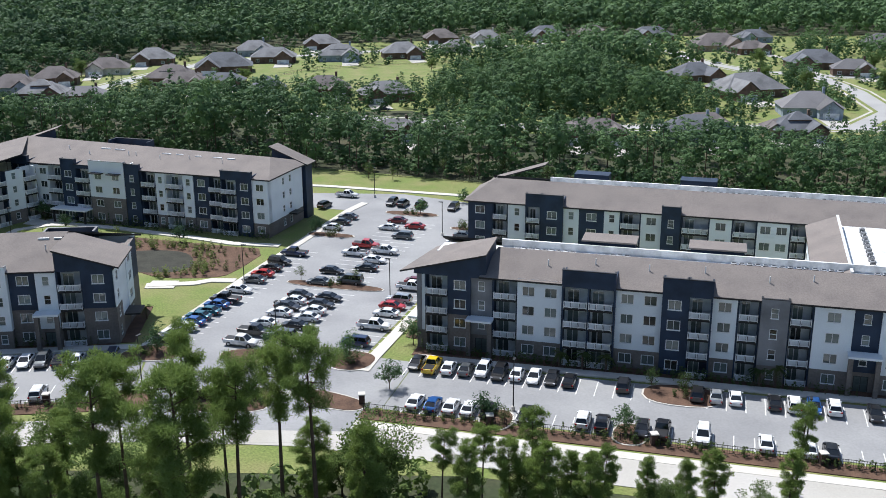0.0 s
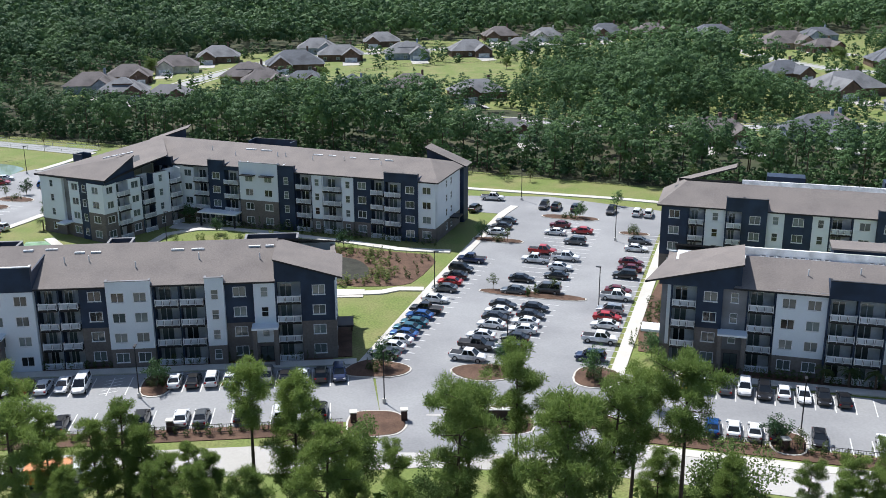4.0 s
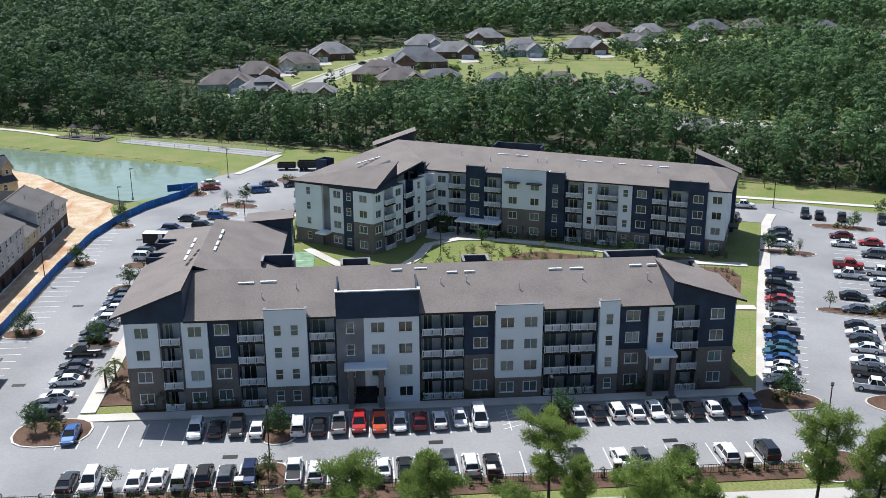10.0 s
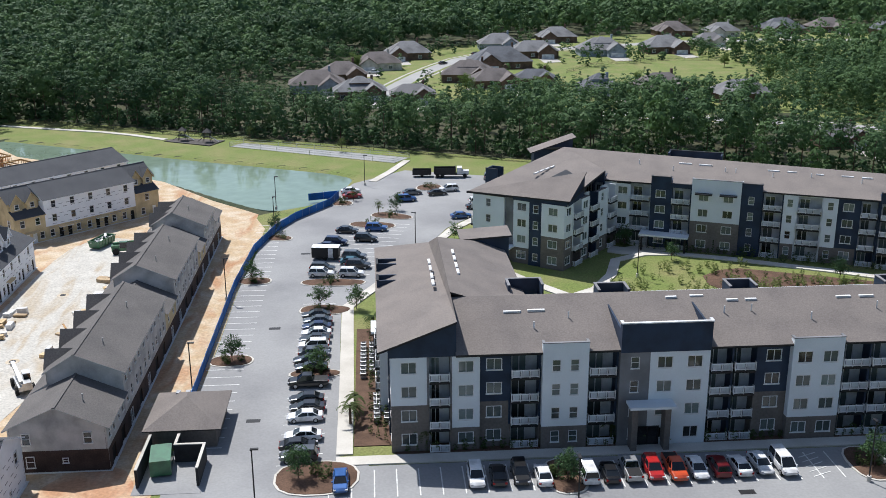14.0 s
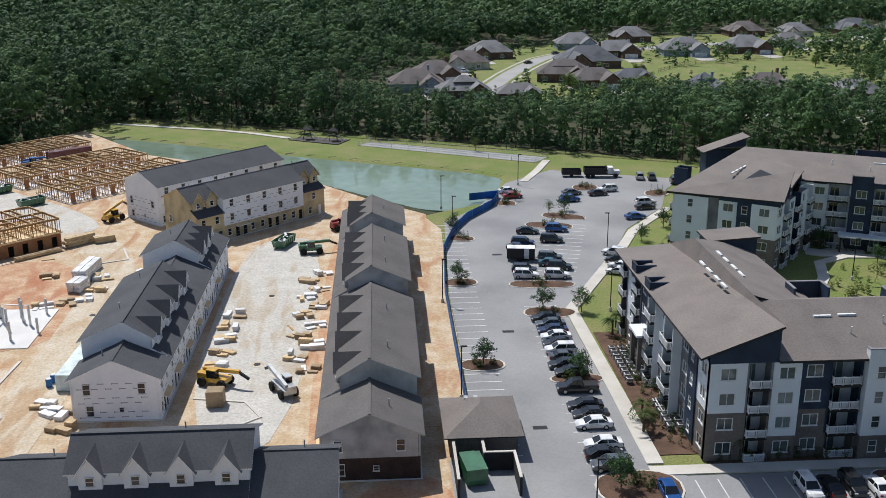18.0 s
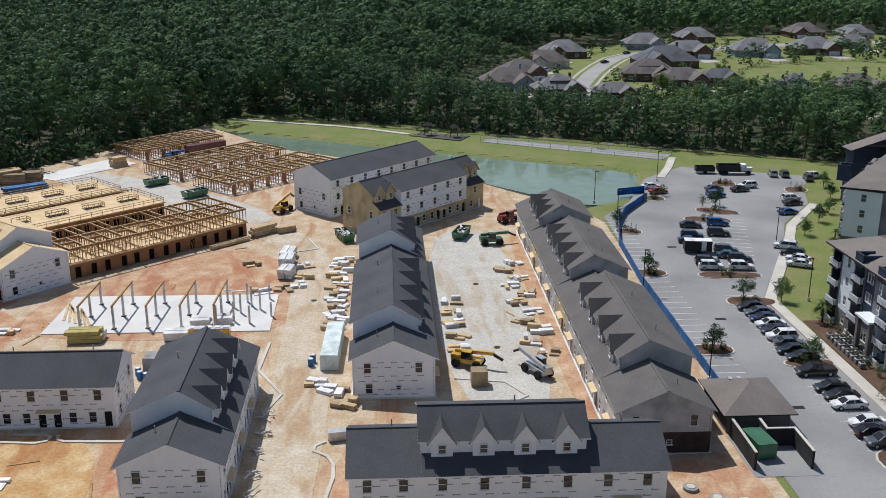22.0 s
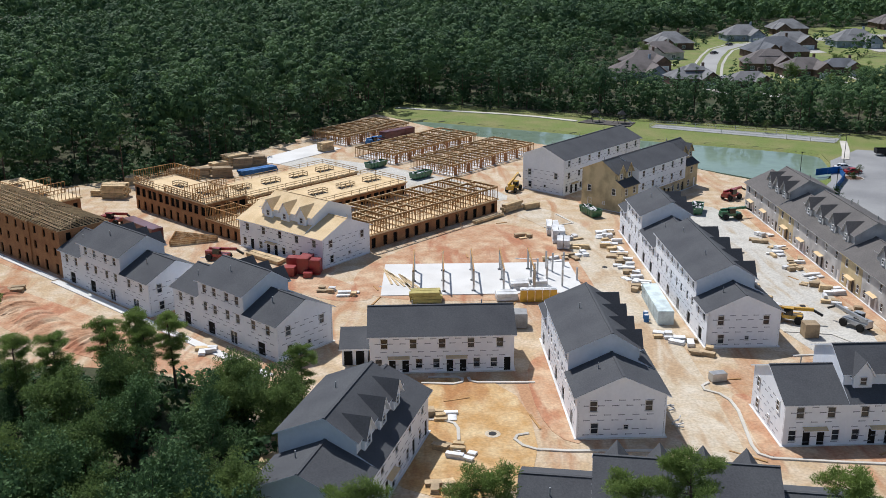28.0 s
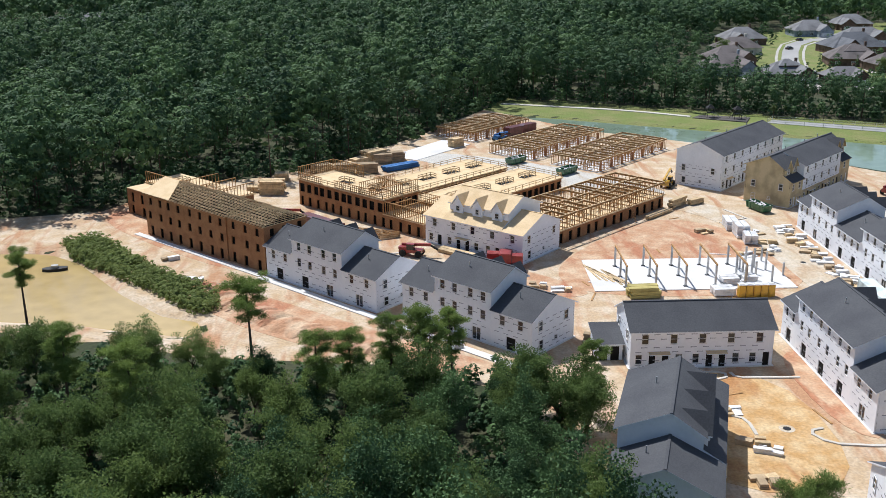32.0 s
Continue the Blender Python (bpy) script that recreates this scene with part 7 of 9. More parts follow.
for wx in (-3.2, -2.0, 3.7):
    for wy in (-1.0, 1.0):
        part("wheel", Geo().tube((wx, wy - 0.18, 0.5), (wx, wy + 0.18, 0.5), 0.5, 0.5, 12), TYRE, dumper)
skip = thing("dump_trailer", "low black open dump trailer", "trailer", place(-100.8, 289.7, -4, 0.09), "cargo trailers")
part("hull", Geo().box(-2.4, -1.1, 0.6, 2.4, -1.0, 1.9).box(-2.4, 1.0, 0.6, 2.4, 1.1, 1.9).box(-2.4, -1.0, 0.6, -2.3, 1.0, 1.9).box(2.3, -1.0, 0.6, 2.4, 1.0, 1.9).box(-2.3, -1.0, 0.6, 2.3, 1.0, 0.7), TRIMDARK, skip)
for s in (-1.0, 1.0):
    part("wheel", Geo().tube((0, s - 0.12, 0.4), (0, s + 0.12, 0.4), 0.4, 0.4, 10), TYRE, skip)

# ---- street lamps, sign, fences ----
lamp = None
for x, y, a in ((-92.5, 130.9, 90), (-57.9, 136.2, 90), (-24.4, 131.0, 60), (-138.6, 165.5, 0), (-138.8, 202.0, 0), (-134.2, 243.0, 0), (-105.3, 228.1, 180), (-111.9, 196.0, 180), (13.1, 163.4, 157), (26.2, 202.6, 157), (27.8, 116.8, 70), (-13.8, 175.1, -22), (-127.0, 135.5, 0), (-135.4, 261.1, 0), (-115.4, 281.7, 0), (12.6, 238.5, -60), (-5.7, 143.1, 68), (-66, 208, 0), (62, 101, 70), (66.6, 240, 0)):
    if lamp is None:
        lamp = thing("street_lamp", "tall black parking-lot lamp post with flat head", "lamp post", place(x, y, a), "parking lamps")
        part("pole", Geo().tube((0, 0, 0.6), (0, 0, 7.6), 0.09, 0.07, 8), TRIMDARK, lamp)
        part("footing", Geo().tube((0, 0, 0), (0, 0, 0.75), 0.28, 0.26, 10), CONCRETE, lamp, "round concrete footing")
        part("head", Geo().box(-0.15, -0.18, 7.55, 0.75, 0.18, 7.68).box(-0.1, -0.05, 7.4, 0.1, 0.05, 7.56), TRIMDARK, lamp)
    else:
        copy_thing(lamp, place(x, y, a))

sign = thing("entrance_sign", "low brown block entrance sign with white lettering", "sign", place(-11.6, 124.4, -6))
part("wall", Geo().box(-4.2, -0.35, 0, 4.2, 0.35, 1.75).box(-4.9, -0.5, 0, -4.2, 0.5, 1.95).box(4.2, -0.5, 0, 4.9, 0.5, 1.5), material("brown sign block", (0.1, 0.07, 0.055), 0.85, 0.15, 0.8, 5.0, 0.2), sign)
part("coping", Geo().box(-4.3, -0.42, 1.75, 4.3, 0.42, 1.86), CONCRETE, sign, "pale stone coping")
logo = Geo().box(-1.9, -0.38, 0.75, -1.8, -0.352, 1.45).box(-1.3, -0.38, 0.75, -1.2, -0.352, 1.45).box(-1.8, -0.38, 1.35, -1.3, -0.352, 1.45).box(-1.68, -0.38, 0.9, -1.6, -0.352, 1.25).box(-1.5, -0.38, 0.9, -1.42, -0.352, 1.25)
part("emblem", logo, WHITETRIM, sign, "small white square emblem")
for i, (x, h) in enumerate(((-0.85, 0.55), (-0.5, 0.42), (-0.1, 0.55), (0.3, 0.42), (0.62, 0.42), (0.95, 0.42))):
    part("letter_shape", Geo().box(x, -0.38, 0.85 - (0.15 if i == 2 else 0), x + 0.26, -0.352, 0.85 + h - 0.1), WHITETRIM, sign)
kerbed("entrance_bed", [(-29.4, 128.6), (-25.7, 128.9), (-22.5, 128.1), (-21.4, 124.8), (-22.2, 122.4), (-23.9, 121.1), (-29.8, 121.3)], MULCH, "kerbed planting bed beside the entrance drive", "planting bed")
kerbed("entrance_bed", [(-1, 124.3), (-1, 122.1), (1, 120.5), (7, 118.2), (8.6, 121.4), (0.5, 127.2)], MULCH, "kerbed planting bed beside the entrance drive", "planting bed")
kerbed("sign_bed", [(-16.3, 126), (-16.9, 122.8), (-16.1, 121), (-13.4, 120.2), (-6.5, 119.8), (-5, 122), (-5.6, 127.6), (-9.8, 128.8), (-15.3, 128.4)], MULCH, "kerbed planting bed round the entrance sign", "planting bed")


def fence(label, line, high, gap, mat, rails=(0.12, 0.95), bars=0.0, group=""):
    f = thing("fence", label, "fence", None, group)
    for (x0, y0), (x1, y1) in zip(line, line[1:]):
        d = math.hypot(x1 - x0, y1 - y0)
        n = max(1, round(d / gap))
        g = Geo()
        for t in rails:
            part("rail", Geo().bar((x0, y0, high * t), (x1, y1, high * t), 0.05), mat, f)
        if bars:
            k = int(d / bars)
            for i in range(k):
                t = i / k
                g.bar((x0 + (x1 - x0) * t, y0 + (y1 - y0) * t, high * 0.06), (x0 + (x1 - x0) * t, y0 + (y1 - y0) * t, high), 0.03)
        if bars:
            tagged(part("picket_infill", g, mat, f), kind="stuff")
        for i in range(n):
            t = i / n
            part("post", Geo().box(-0.05, -0.05, 0, 0.05, 0.05, high + 0.08), mat, f, "", (x0 + (x1 - x0) * t, y0 + (y1 - y0) * t, 0))
    return f


fence("black iron railing along the front beds", [(-132, 124.7), (-68, 124.7), (-30, 124.7)], 1.25, 5.0, TRIMDARK, bars=0.3)
fence("black iron railing along the east street", [(7.5, 119.0), (40, 106.8), (78, 92.6)], 1.25, 5.0, TRIMDARK, bars=0.3)
fence("dark screened fence along the woods", [(-236, 380), (-187, 357.5), (-144, 338.5), (-97.5, 316), (-78, 307), (-3, 273), (42, 250), (70, 240)], 1.8, 9.0, TRIMDARK, rails=(0.05, 0.5, 1.0), bars=0.16)
fence("grey rail fence round the dog park", [(-155, 332.5), (-151.5, 337.5), (-103, 312.5), (-107.5, 306), (-131, 319), (-155, 332.5)], 1.3, 6.0, METALGREY, rails=(0.1, 0.55, 1.0))
PLAYPAD = [(-175.8, 342), (-161, 333.6), (-157.5, 341), (-172, 346.4)]
setting("pavement_play_area", Geo().prism(PLAYPAD, -0.2, 0.28), material("dark rubber chips", (0.1, 0.09, 0.085), 0.95, 0.25, 0.3, 4.0, 0.3), "dark play area of rubber chips with a kerb", "play area")
setting("pavement_dog_park", Geo().prism([(-154.8, 332.6), (-107.4, 306.2), (-103.3, 312.4), (-151.6, 337.3)], -0.2, 0.09), material("pale dog-park gravel", (0.3, 0.3, 0.3), 0.9, 0.1, 0.2, 3.0, tint=(0.24, 0.25, 0.25)), "pale gravel dog park by the pond", "gravel")
for x, y in ((-66.8, 125.6), (-80.1, 125.6), (-36.3, 125.6), (-28.6, 125.6), (-95.5, 125.6), (-52, 125.6), (-110, 125.6), (7.3, 121.0), (-22.0, 125.6), (24, 112.8), (44, 105.4), (63, 98.4)):
    p = thing("fence_pillar", "square brown brick fence pillar with pale cap", "pillar", (x, y, 0), "fence pillars")
    part("shaft", Geo().box(-0.4, -0.4, 0, 0.4, 0.4, 1.6), BRICK, p)
    part("cap", Geo().box(-0.5, -0.5, 1.6, 0.5, 0.5, 1.75), CONCRETE, p, "pale stone cap")
setting("ground_bed_7", Geo().box(-132, 122.6, -0.2, -30, 126.0, 0.13), MULCH, "brown mulch strip along the railing", "mulch bed")
setting("pavement_walk_front", Geo().prism([(6.5, 116.2), (78.8, 89.4), (78.2, 87.8), (5.9, 114.6)], -0.2, 0.14), CONCRETE, "tan concrete footpath along the street", "footpath")
setting("ground_bed_8", Geo().prism([(7.6, 119.6), (80, 92.8), (79, 90), (6.6, 116.8)], -0.2, 0.135), MULCH, "brown mulch strip along the street", "mulch bed")

screen = thing("screen_fence", "blue mesh privacy screen on a construction fence", "fence", None)
blue = [(-138.2, 159), (-138.2, 181), (-138.1, 207), (-136.9, 229), (-133.8, 243), (-130.5, 251.5), (-123.3, 263), (-121.5, 270.2), (-128.5, 268)]
for i, ((x0, y0), (x1, y1)) in enumerate(zip(blue, blue[1:])):
    n = max(1, round(math.hypot(x1 - x0, y1 - y0) / 3.0))
    for k in range(n):
        a, b = k / n, (k + 1) / n
        p, q = (x0 + (x1 - x0) * a, y0 + (y1 - y0) * a), (x0 + (x1 - x0) * b, y0 + (y1 - y0) * b)
        sag = 0.12 * ((k * 7 + i * 3) % 5) / 5
        part("mesh_panel", Geo().prism(ribbon([p, q], 0.06), 0.05, 1.8 - sag), BLUESCREEN, screen)
        part("post", Geo().tube((p[0], p[1], 0), (p[0], p[1], 1.95), 0.04, 0.04, 6), METALGREY, screen)

unit = condenser((-116.6, 172.0, 0.14), "grey air-conditioning condenser on a ground pad")
for cx, cy, nx, ny in ((-115.4, 170.0, 3, 8), (-113.6, 155.0, 2, 6)):
    for i in range(nx):
        for j in range(ny):
            copy_thing(unit, Matrix.Translation((cx + i * 1.3, cy + j * 1.35, 0.14)))
unit.matrix_basis = Matrix.Translation((-115.4, 168.6, 0.14))

ENCLOSURE = material("dark enclosure block", (0.035, 0.035, 0.037), 0.85, 0.15)
shed = thing("refuse_enclosure", "dark walled refuse enclosure with a green compactor", "enclosure", place(-141.0, 141.2, 0))
for x0, y0, x1, y1 in ((0, 0, 0.3, 8.4), (6.8, 0, 7.1, 5.6), (3.4, 5.6, 7.1, 5.9), (3.4, 5.9, 3.7, 8.4)):
    part("wall", Geo().box(x0, y0, 0, x1, y1, 2.4), ENCLOSURE, shed)
    part("coping", Geo().box(x0 - 0.02, y0 - 0.02, 2.4, x1 + 0.02, y1 + 0.02, 2.5), CONCRETE, shed, "white metal coping")
part("floor", Geo().box(-0.3, -1.5, -0.1, 7.4, 8.4, 0.12), ASPHALT, shed, "stained grey concrete pad")
comp = thing("compactor", "dark green steel refuse compactor in an enclosure", "compactor", place(-138.9, 145.6, 8, 0.12))
GREENSTEEL = paint("green painted steel", (0.03, 0.14, 0.06), 0.0, 0.5)
part("body", Geo().box(-1.2, -2.2, 0.2, 1.2, 2.0, 2.1), GREENSTEEL, comp)
part("hopper", Geo().prism([(-0.9, 2.0), (0.9, 2.0), (0.9, 3.2), (-0.9, 3.2)], 0.2, 1.5), GREENSTEEL, comp)
cabin = thing("service_shed", "hip-roofed brown service shed beside the refuse enclosure", "shed", place(-141.2, 150.4, 0))
part("wall", Geo().box(0, 0, 0, 8.0, 9.4, 2.8), STONE, cabin)
hip = Geo()
for q in (([(-0.7, -0.7, 2.8), (8.7, -0.7, 2.8), (4.0, 4.2, 5.0)]), ([(8.7, -0.7, 2.8), (8.7, 10.1, 2.8), (4.0, 5.4, 5.0), (4.0, 4.2, 5.0)]), ([(8.7, 10.1, 2.8), (-0.7, 10.1, 2.8), (4.0, 5.4, 5.0)]), ([(-0.7, 10.1, 2.8), (-0.7, -0.7, 2.8), (4.0, 4.2, 5.0), (4.0, 5.4, 5.0)])):
    slab(hip, q, 0.15)
part("roof", hip, [SHINGLE, TRIMDARK], cabin, "grey-brown hipped shingle roof")
for i in (0, 1):
    part("skylight", Geo().box(2.2 + i * 1.2, 6.6, 4.1, 2.7 + i * 1.2, 7.4, 4.35), LAMPGLASS, cabin)

# ---- trees one can count ----
def soup_mesh(name, soup, mat):
    me = bpy.data.meshes.new(name)
    n = len(soup)
    me.vertices.add(3 * n)
    me.vertices.foreach_set("co", soup.astype(np.float32).ravel())
    me.loops.add(3 * n)
    me.loops.foreach_set("vertex_index", np.arange(3 * n, dtype=np.int32))
    me.polygons.add(n)
    me.polygons.foreach_set("loop_start", np.arange(0, 3 * n, 3, dtype=np.int32))
    me.materials.append(mat)
    me.update(calc_edges=True)
    return me


def tufts(rng, centres, radius, count, size, thin, up=0.3):
    """Clumps of slim leaf faces round each centre, turned every way but mostly up and out."""
    c = np.repeat(np.asarray(centres), count, axis=0)
    o = rng.normal(size=c.shape)
    o *= radius * rng.random((len(c), 1)) ** 0.45 / np.linalg.norm(o, axis=1, keepdims=True)
    o[:, 2] *= 0.7
    d = rng.normal(size=c.shape) + (0, 0, up) + o * 0.5 / radius
    d /= np.linalg.norm(d, axis=1, keepdims=True)
    s = np.cross(d, rng.normal(size=c.shape))
    s /= np.linalg.norm(s, axis=1, keepdims=True)
    o = c + o
    ln = size * (0.7 + 0.6 * rng.random((len(c), 1)))
    return np.stack([o - s * thin, o + s * thin, o + d * ln], 1)


def pine(rng, tall, bare, wide=1.0, low=0.22, dense=3.2):
    """A long-needled pine: a bare lower trunk, uneven limbs and rounded puffs of needles."""
    g, tips = Geo(), []
    lean = rng.normal(size=2) * 0.25
    pts = [Vector((lean[0] * t * t * 2, lean[1] * t * t * 2, tall * t)) for t in np.linspace(0, 1, 7)]
    for i, (a, b) in enumerate(zip(pts, pts[1:])):
        g.tube(a, b, 0.014 * tall * (1 - i / 7.5), 0.014 * tall * (1 - (i + 1) / 7.5), 8, caps=False)
    n = int((1 - bare) * tall * dense)
    for k in range(n):
        t = bare + (1 - bare) * (k + rng.random()) / n
        base = Vector((lean[0] * t * t * 2, lean[1] * t * t * 2, tall * t))
        a = k * 2.4 + rng.normal() * 0.5
        f = (t - bare) / (1 - bare)
        reach = wide * (0.5 + 0.5 * rng.random()) * (0.6 + 3.0 * math.sin(math.pi * min(1, low + (1 - low) * (1 - f))))
        end = base + Vector((math.cos(a) * reach, math.sin(a) * reach, reach * rng.uniform(-0.05, 0.5)))
        g.tube(base, end, 0.05, 0.02, 5, caps=False)
        for q in (0.45, 0.66, 0.85, 1.0)[0 if reach > 1.6 else 2:]:
            tips.append(base.lerp(end, q) + Vector(rng.normal(size=3) * 0.25) + Vector((0, 0, 0.2)))
    tips += [pts[-1] + Vector(rng.normal(size=3) * 0.4) - Vector((0, 0, 0.3)) for _ in range(7)]
    return g.mesh("trunk", BARK), soup_mesh("crown", tufts(rng, [tuple(p) for p in tips], 0.64, 170, 0.4, 0.032, 0.7), PINE)


def broad(rng, tall, radius, leaves, leaf, mat, foot=0.3):
    """A broadleaf tree: forked limbs and a lumpy crown of small leaves with gaps."""
    g, tips = Geo(), []
    g.tube((0, 0, 0), (0, 0, tall * foot), 0.016 * tall, 0.011 * tall, 8, caps=False)
    for k in range(11):
        a, e = k * 2.4 + rng.random(), rng.uniform(0.25, 1.3)
        r = radius * rng.uniform(0.45, 0.95)
        end = Vector((math.cos(a) * math.cos(e) * r, math.sin(a) * math.cos(e) * r, tall * foot + (tall * (1 - foot) - 0.6) * math.sin(e) * rng.uniform(0.7, 1.0)))
        g.tube((0, 0, tall * foot * rng.uniform(0.6, 1)), end, 0.007 * tall, 0.002 * tall, 5, caps=False)
        tips += [end * f + Vector(rng.normal(size=3) * radius * 0.16) for f in (0.7, 0.85, 1.0)]
        tips += [end + Vector(rng.normal(size=3) * radius * 0.25) for _ in range(3)]
    per = leaves // len(tips)
    return g.mesh("trunk", BARK), soup_mesh("crown", tufts(rng, [tuple(p) for p in tips], radius * 0.3, per, leaf, leaf * 0.42, 0.15), mat)


green = np.random.default_rng(21)
PINES = [pine(green, 17.0, b, w) for b, w in ((0.5, 0.8), (0.6, 0.72), (0.44, 0.74), (0.66, 0.84), (0.38, 0.68))]
FULL = [pine(green, 15.0, b, w, 0.06, 3.9) for b, w in ((0.2, 0.82), (0.14, 0.74), (0.28, 0.9), (0.18, 0.7))]
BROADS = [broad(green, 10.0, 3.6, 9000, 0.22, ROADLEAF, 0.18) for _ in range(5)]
# Duller leaves than BROADS: shade put into the crown colour.
SHADE_TONED = [broad(green, 10.0, 3.7, 8500, 0.24, LEAF, 0.16) for _ in range(4)]
SMALLS = [broad(green, 4.6, 1.6, 1300, 0.2, LEAF, 0.3) for _ in range(4)]
WISPS = [broad(green, 3.8, 1.3, 420, 0.17, SHRUB, 0.35) for _ in range(2)]


def add_tree(kit, k, x, y, s, label, group, spin=0.0, name="tree", stretch=1.0):
    t = thing(name, label, "tree", pose(x, y, -0.03, 0, 0, spin), group)
    t.scale = (s * stretch, s * stretch, s)
    trunk, crown = kit[k % len(kit)]
    part("trunk", trunk, None, t)
    part("crown", crown, None, t)
    return t


def tree_line(kit, base, spots, label, group, name="tree", stretch=1.0):
    for i, (x, y, h) in enumerate(spots):
        add_tree(kit, i * 3 + int(x) % 2, x, y, h / base, label, group, (i * 77) % 360, name, stretch)


tree_line(PINES, 17.0, [(-1.7, 91.4, 21.4), (2.1, 87.8, 23.7), (-12.2, 96, 21.3), (-19.5, 86, 22.3), (-17.6, 89.6, 20.7), (-5.6, 85.5, 22.4), (-8.3, 96.7, 16.0), (-24.5, 93, 13.5), (26.0, 93, 11.8), (56.7, 92, 11.4), (15.5, 90, 11.3), (20.0, 90.5, 11.4)], "tall long-needled pine with a bare lower trunk", "roadside pines", "pine_tree", 0.95)
tree_line(PINES, 17.0, [(-39.2, 103.4, 18.5), (-64.1, 105, 18.3), (-75.2, 97, 18.3), (-59.5, 91, 20.6), (-68.7, 98, 15.4), (-82, 96.3, 18.7), (-86.5, 95, 17.0), (-45.5, 103, 9.6), (-177.5, 100, 16.2), (-196.5, 98, 17.0), (-227.4, 96, 19), (-214.7, 98, 17), (-209.1, 97, 19.1), (-236.8, 96, 17.7)], "tall long-needled pine beside the street", "roadside pines", "pine_tree", 1.05)
tree_line(FULL, 15.0, [(-34.7, 101, 17.6), (-31.1, 88, 17.8), (-10.2, 82, 23.6), (-52.8, 103.6, 14.4), (-61.2, 106, 12.6), (-76.9, 100, 15.5), (-73.2, 96, 14.6), (-47.5, 100, 10.5), (-38, 91, 13.0), (-44.0, 94, 12.0), (7.1, 88, 13.0), (23.0, 90, 10.2), (33.2, 89, 9.0), (29.4, 88.5, 8.8), (37.4, 87.5, 8.0), (-24, 86, 13.5), (-56, 95, 11.5), (45.0, 87, 8.8), (53.0, 86, 9.0), (-50, 101.4, 12.6), (-55.6, 104, 12.4), (-28.4, 90, 12.4), (-43, 99, 10.8), (18, 87, 11), (26, 87.4, 10.4), (31, 85.8, 9.6), (41.5, 86, 8.4), (-48.4, 96, 11.2), (-14.5, 90, 13.5), (1.5, 93, 11.5)], "full dark-green young pine branched low down", "roadside pines", "pine_tree", 1.0)
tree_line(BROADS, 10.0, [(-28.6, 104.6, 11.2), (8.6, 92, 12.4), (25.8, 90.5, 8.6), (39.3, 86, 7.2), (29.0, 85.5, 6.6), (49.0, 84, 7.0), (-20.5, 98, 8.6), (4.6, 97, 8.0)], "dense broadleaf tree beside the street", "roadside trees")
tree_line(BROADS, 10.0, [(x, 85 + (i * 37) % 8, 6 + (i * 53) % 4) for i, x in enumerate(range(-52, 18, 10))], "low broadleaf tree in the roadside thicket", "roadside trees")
tree_line(SMALLS, 4.6, [(-92.1, 138.6, 4.6), (-55.9, 139, 4.8), (-24.1, 142.6, 5), (-134.6, 176.1, 4.6), (-122.8, 142, 4.6), (-135.5, 211.4, 4.4), (-134, 243, 4.2), (-122.7, 197.3, 4.6), (-116.6, 196, 4.6), (-121.8, 170.6, 4.6), (-108.3, 257.3, 4.4), (5.6, 135.6, 5.2), (11.3, 125.5, 5), (-1.2, 207, 4.4), (22.8, 220.6, 4.2), (-6.6, 141.2, 4.2), (23.4, 114.4, 4.6), (41, 108.6, 4.4), (15.8, 141.5, 5), (33.9, 230.4, 4), (-64, 226, 5), (-30, 204, 4.2), (-57, 217, 4.0), (60, 240, 5), (-90, 243.5, 4.4), (-85, 250, 4.0), (-79, 263, 4.4), (-97, 234, 4.0), (-76, 274, 4.2)], "young rounded tree with a dark-green crown", "parking-lot trees", stretch=1.1)
tree_line(WISPS, 3.8, [(-112.3, 254.4, 3.8), (-110.1, 127.6, 3.6), (-92.4, 127.4, 4.2), (3.8, 204.2, 3.4), (-3.2, 175.6, 3.6), (7, 171.5, 3.6), (48.3, 121, 4), (52.7, 119.6, 4), (-43, 126.6, 3.6), (26, 113, 3.4), (31, 206, 3.4), (-118, 267, 3.6)], "thin young tree with pale sparse leaves", "parking-lot trees")

tree_line(WISPS, 3.8, [(11.6, 259.7, 5.2), (18, 257.2, 4.6), (32.1, 260, 5.6), (38.5, 255, 5.4), (47.7, 256, 6.0), (57.8, 247, 6.0), (-150, 341, 5), (-122, 322, 5)], "young tree with pale leaves before the woods", "edge saplings")

# the lower wood beside the basin
low_wood = np.random.default_rng(31)
xs, ys = spread(low_wood, -352, -240, 62, 160, 6.7, lambda x, y: (y < 153 - np.clip((x + 300) * 0.18, -6, 14)) & (x < -252 + (150 - y) * 0.10) & (y > 84))
for i, (x, y) in enumerate(zip(xs, ys)):
    h = 4.8 + (158 - y) * 0.10 + low_wood.uniform(-1.6, 4.2)
    # Every second tree east of -295 takes the leaves coloured for shade.
    add_tree(BROADS if (i % 2 or x < -295) else SHADE_TONED, i, x, y, h * 1.12 / 10.0, "dark-green broadleaf tree in the low wood", "low wood trees", (i * 61) % 360, stretch=0.92)
tree_line(PINES, 17.0, [(-267.5, 149, 12.8), (-271.0, 147.5, 12.2), (-263.0, 148.5, 12.0), (-266.0, 146, 11.5), (-289.6, 152, 15.4), (-276, 142, 12), (-245.8, 142.5, 10.2), (-326.4, 172, 13.6), (-280, 140, 13), (-312, 145, 13), (-300, 132, 15)], "lone pine rising over the low wood", "low wood trees", "pine_tree", 1.35)
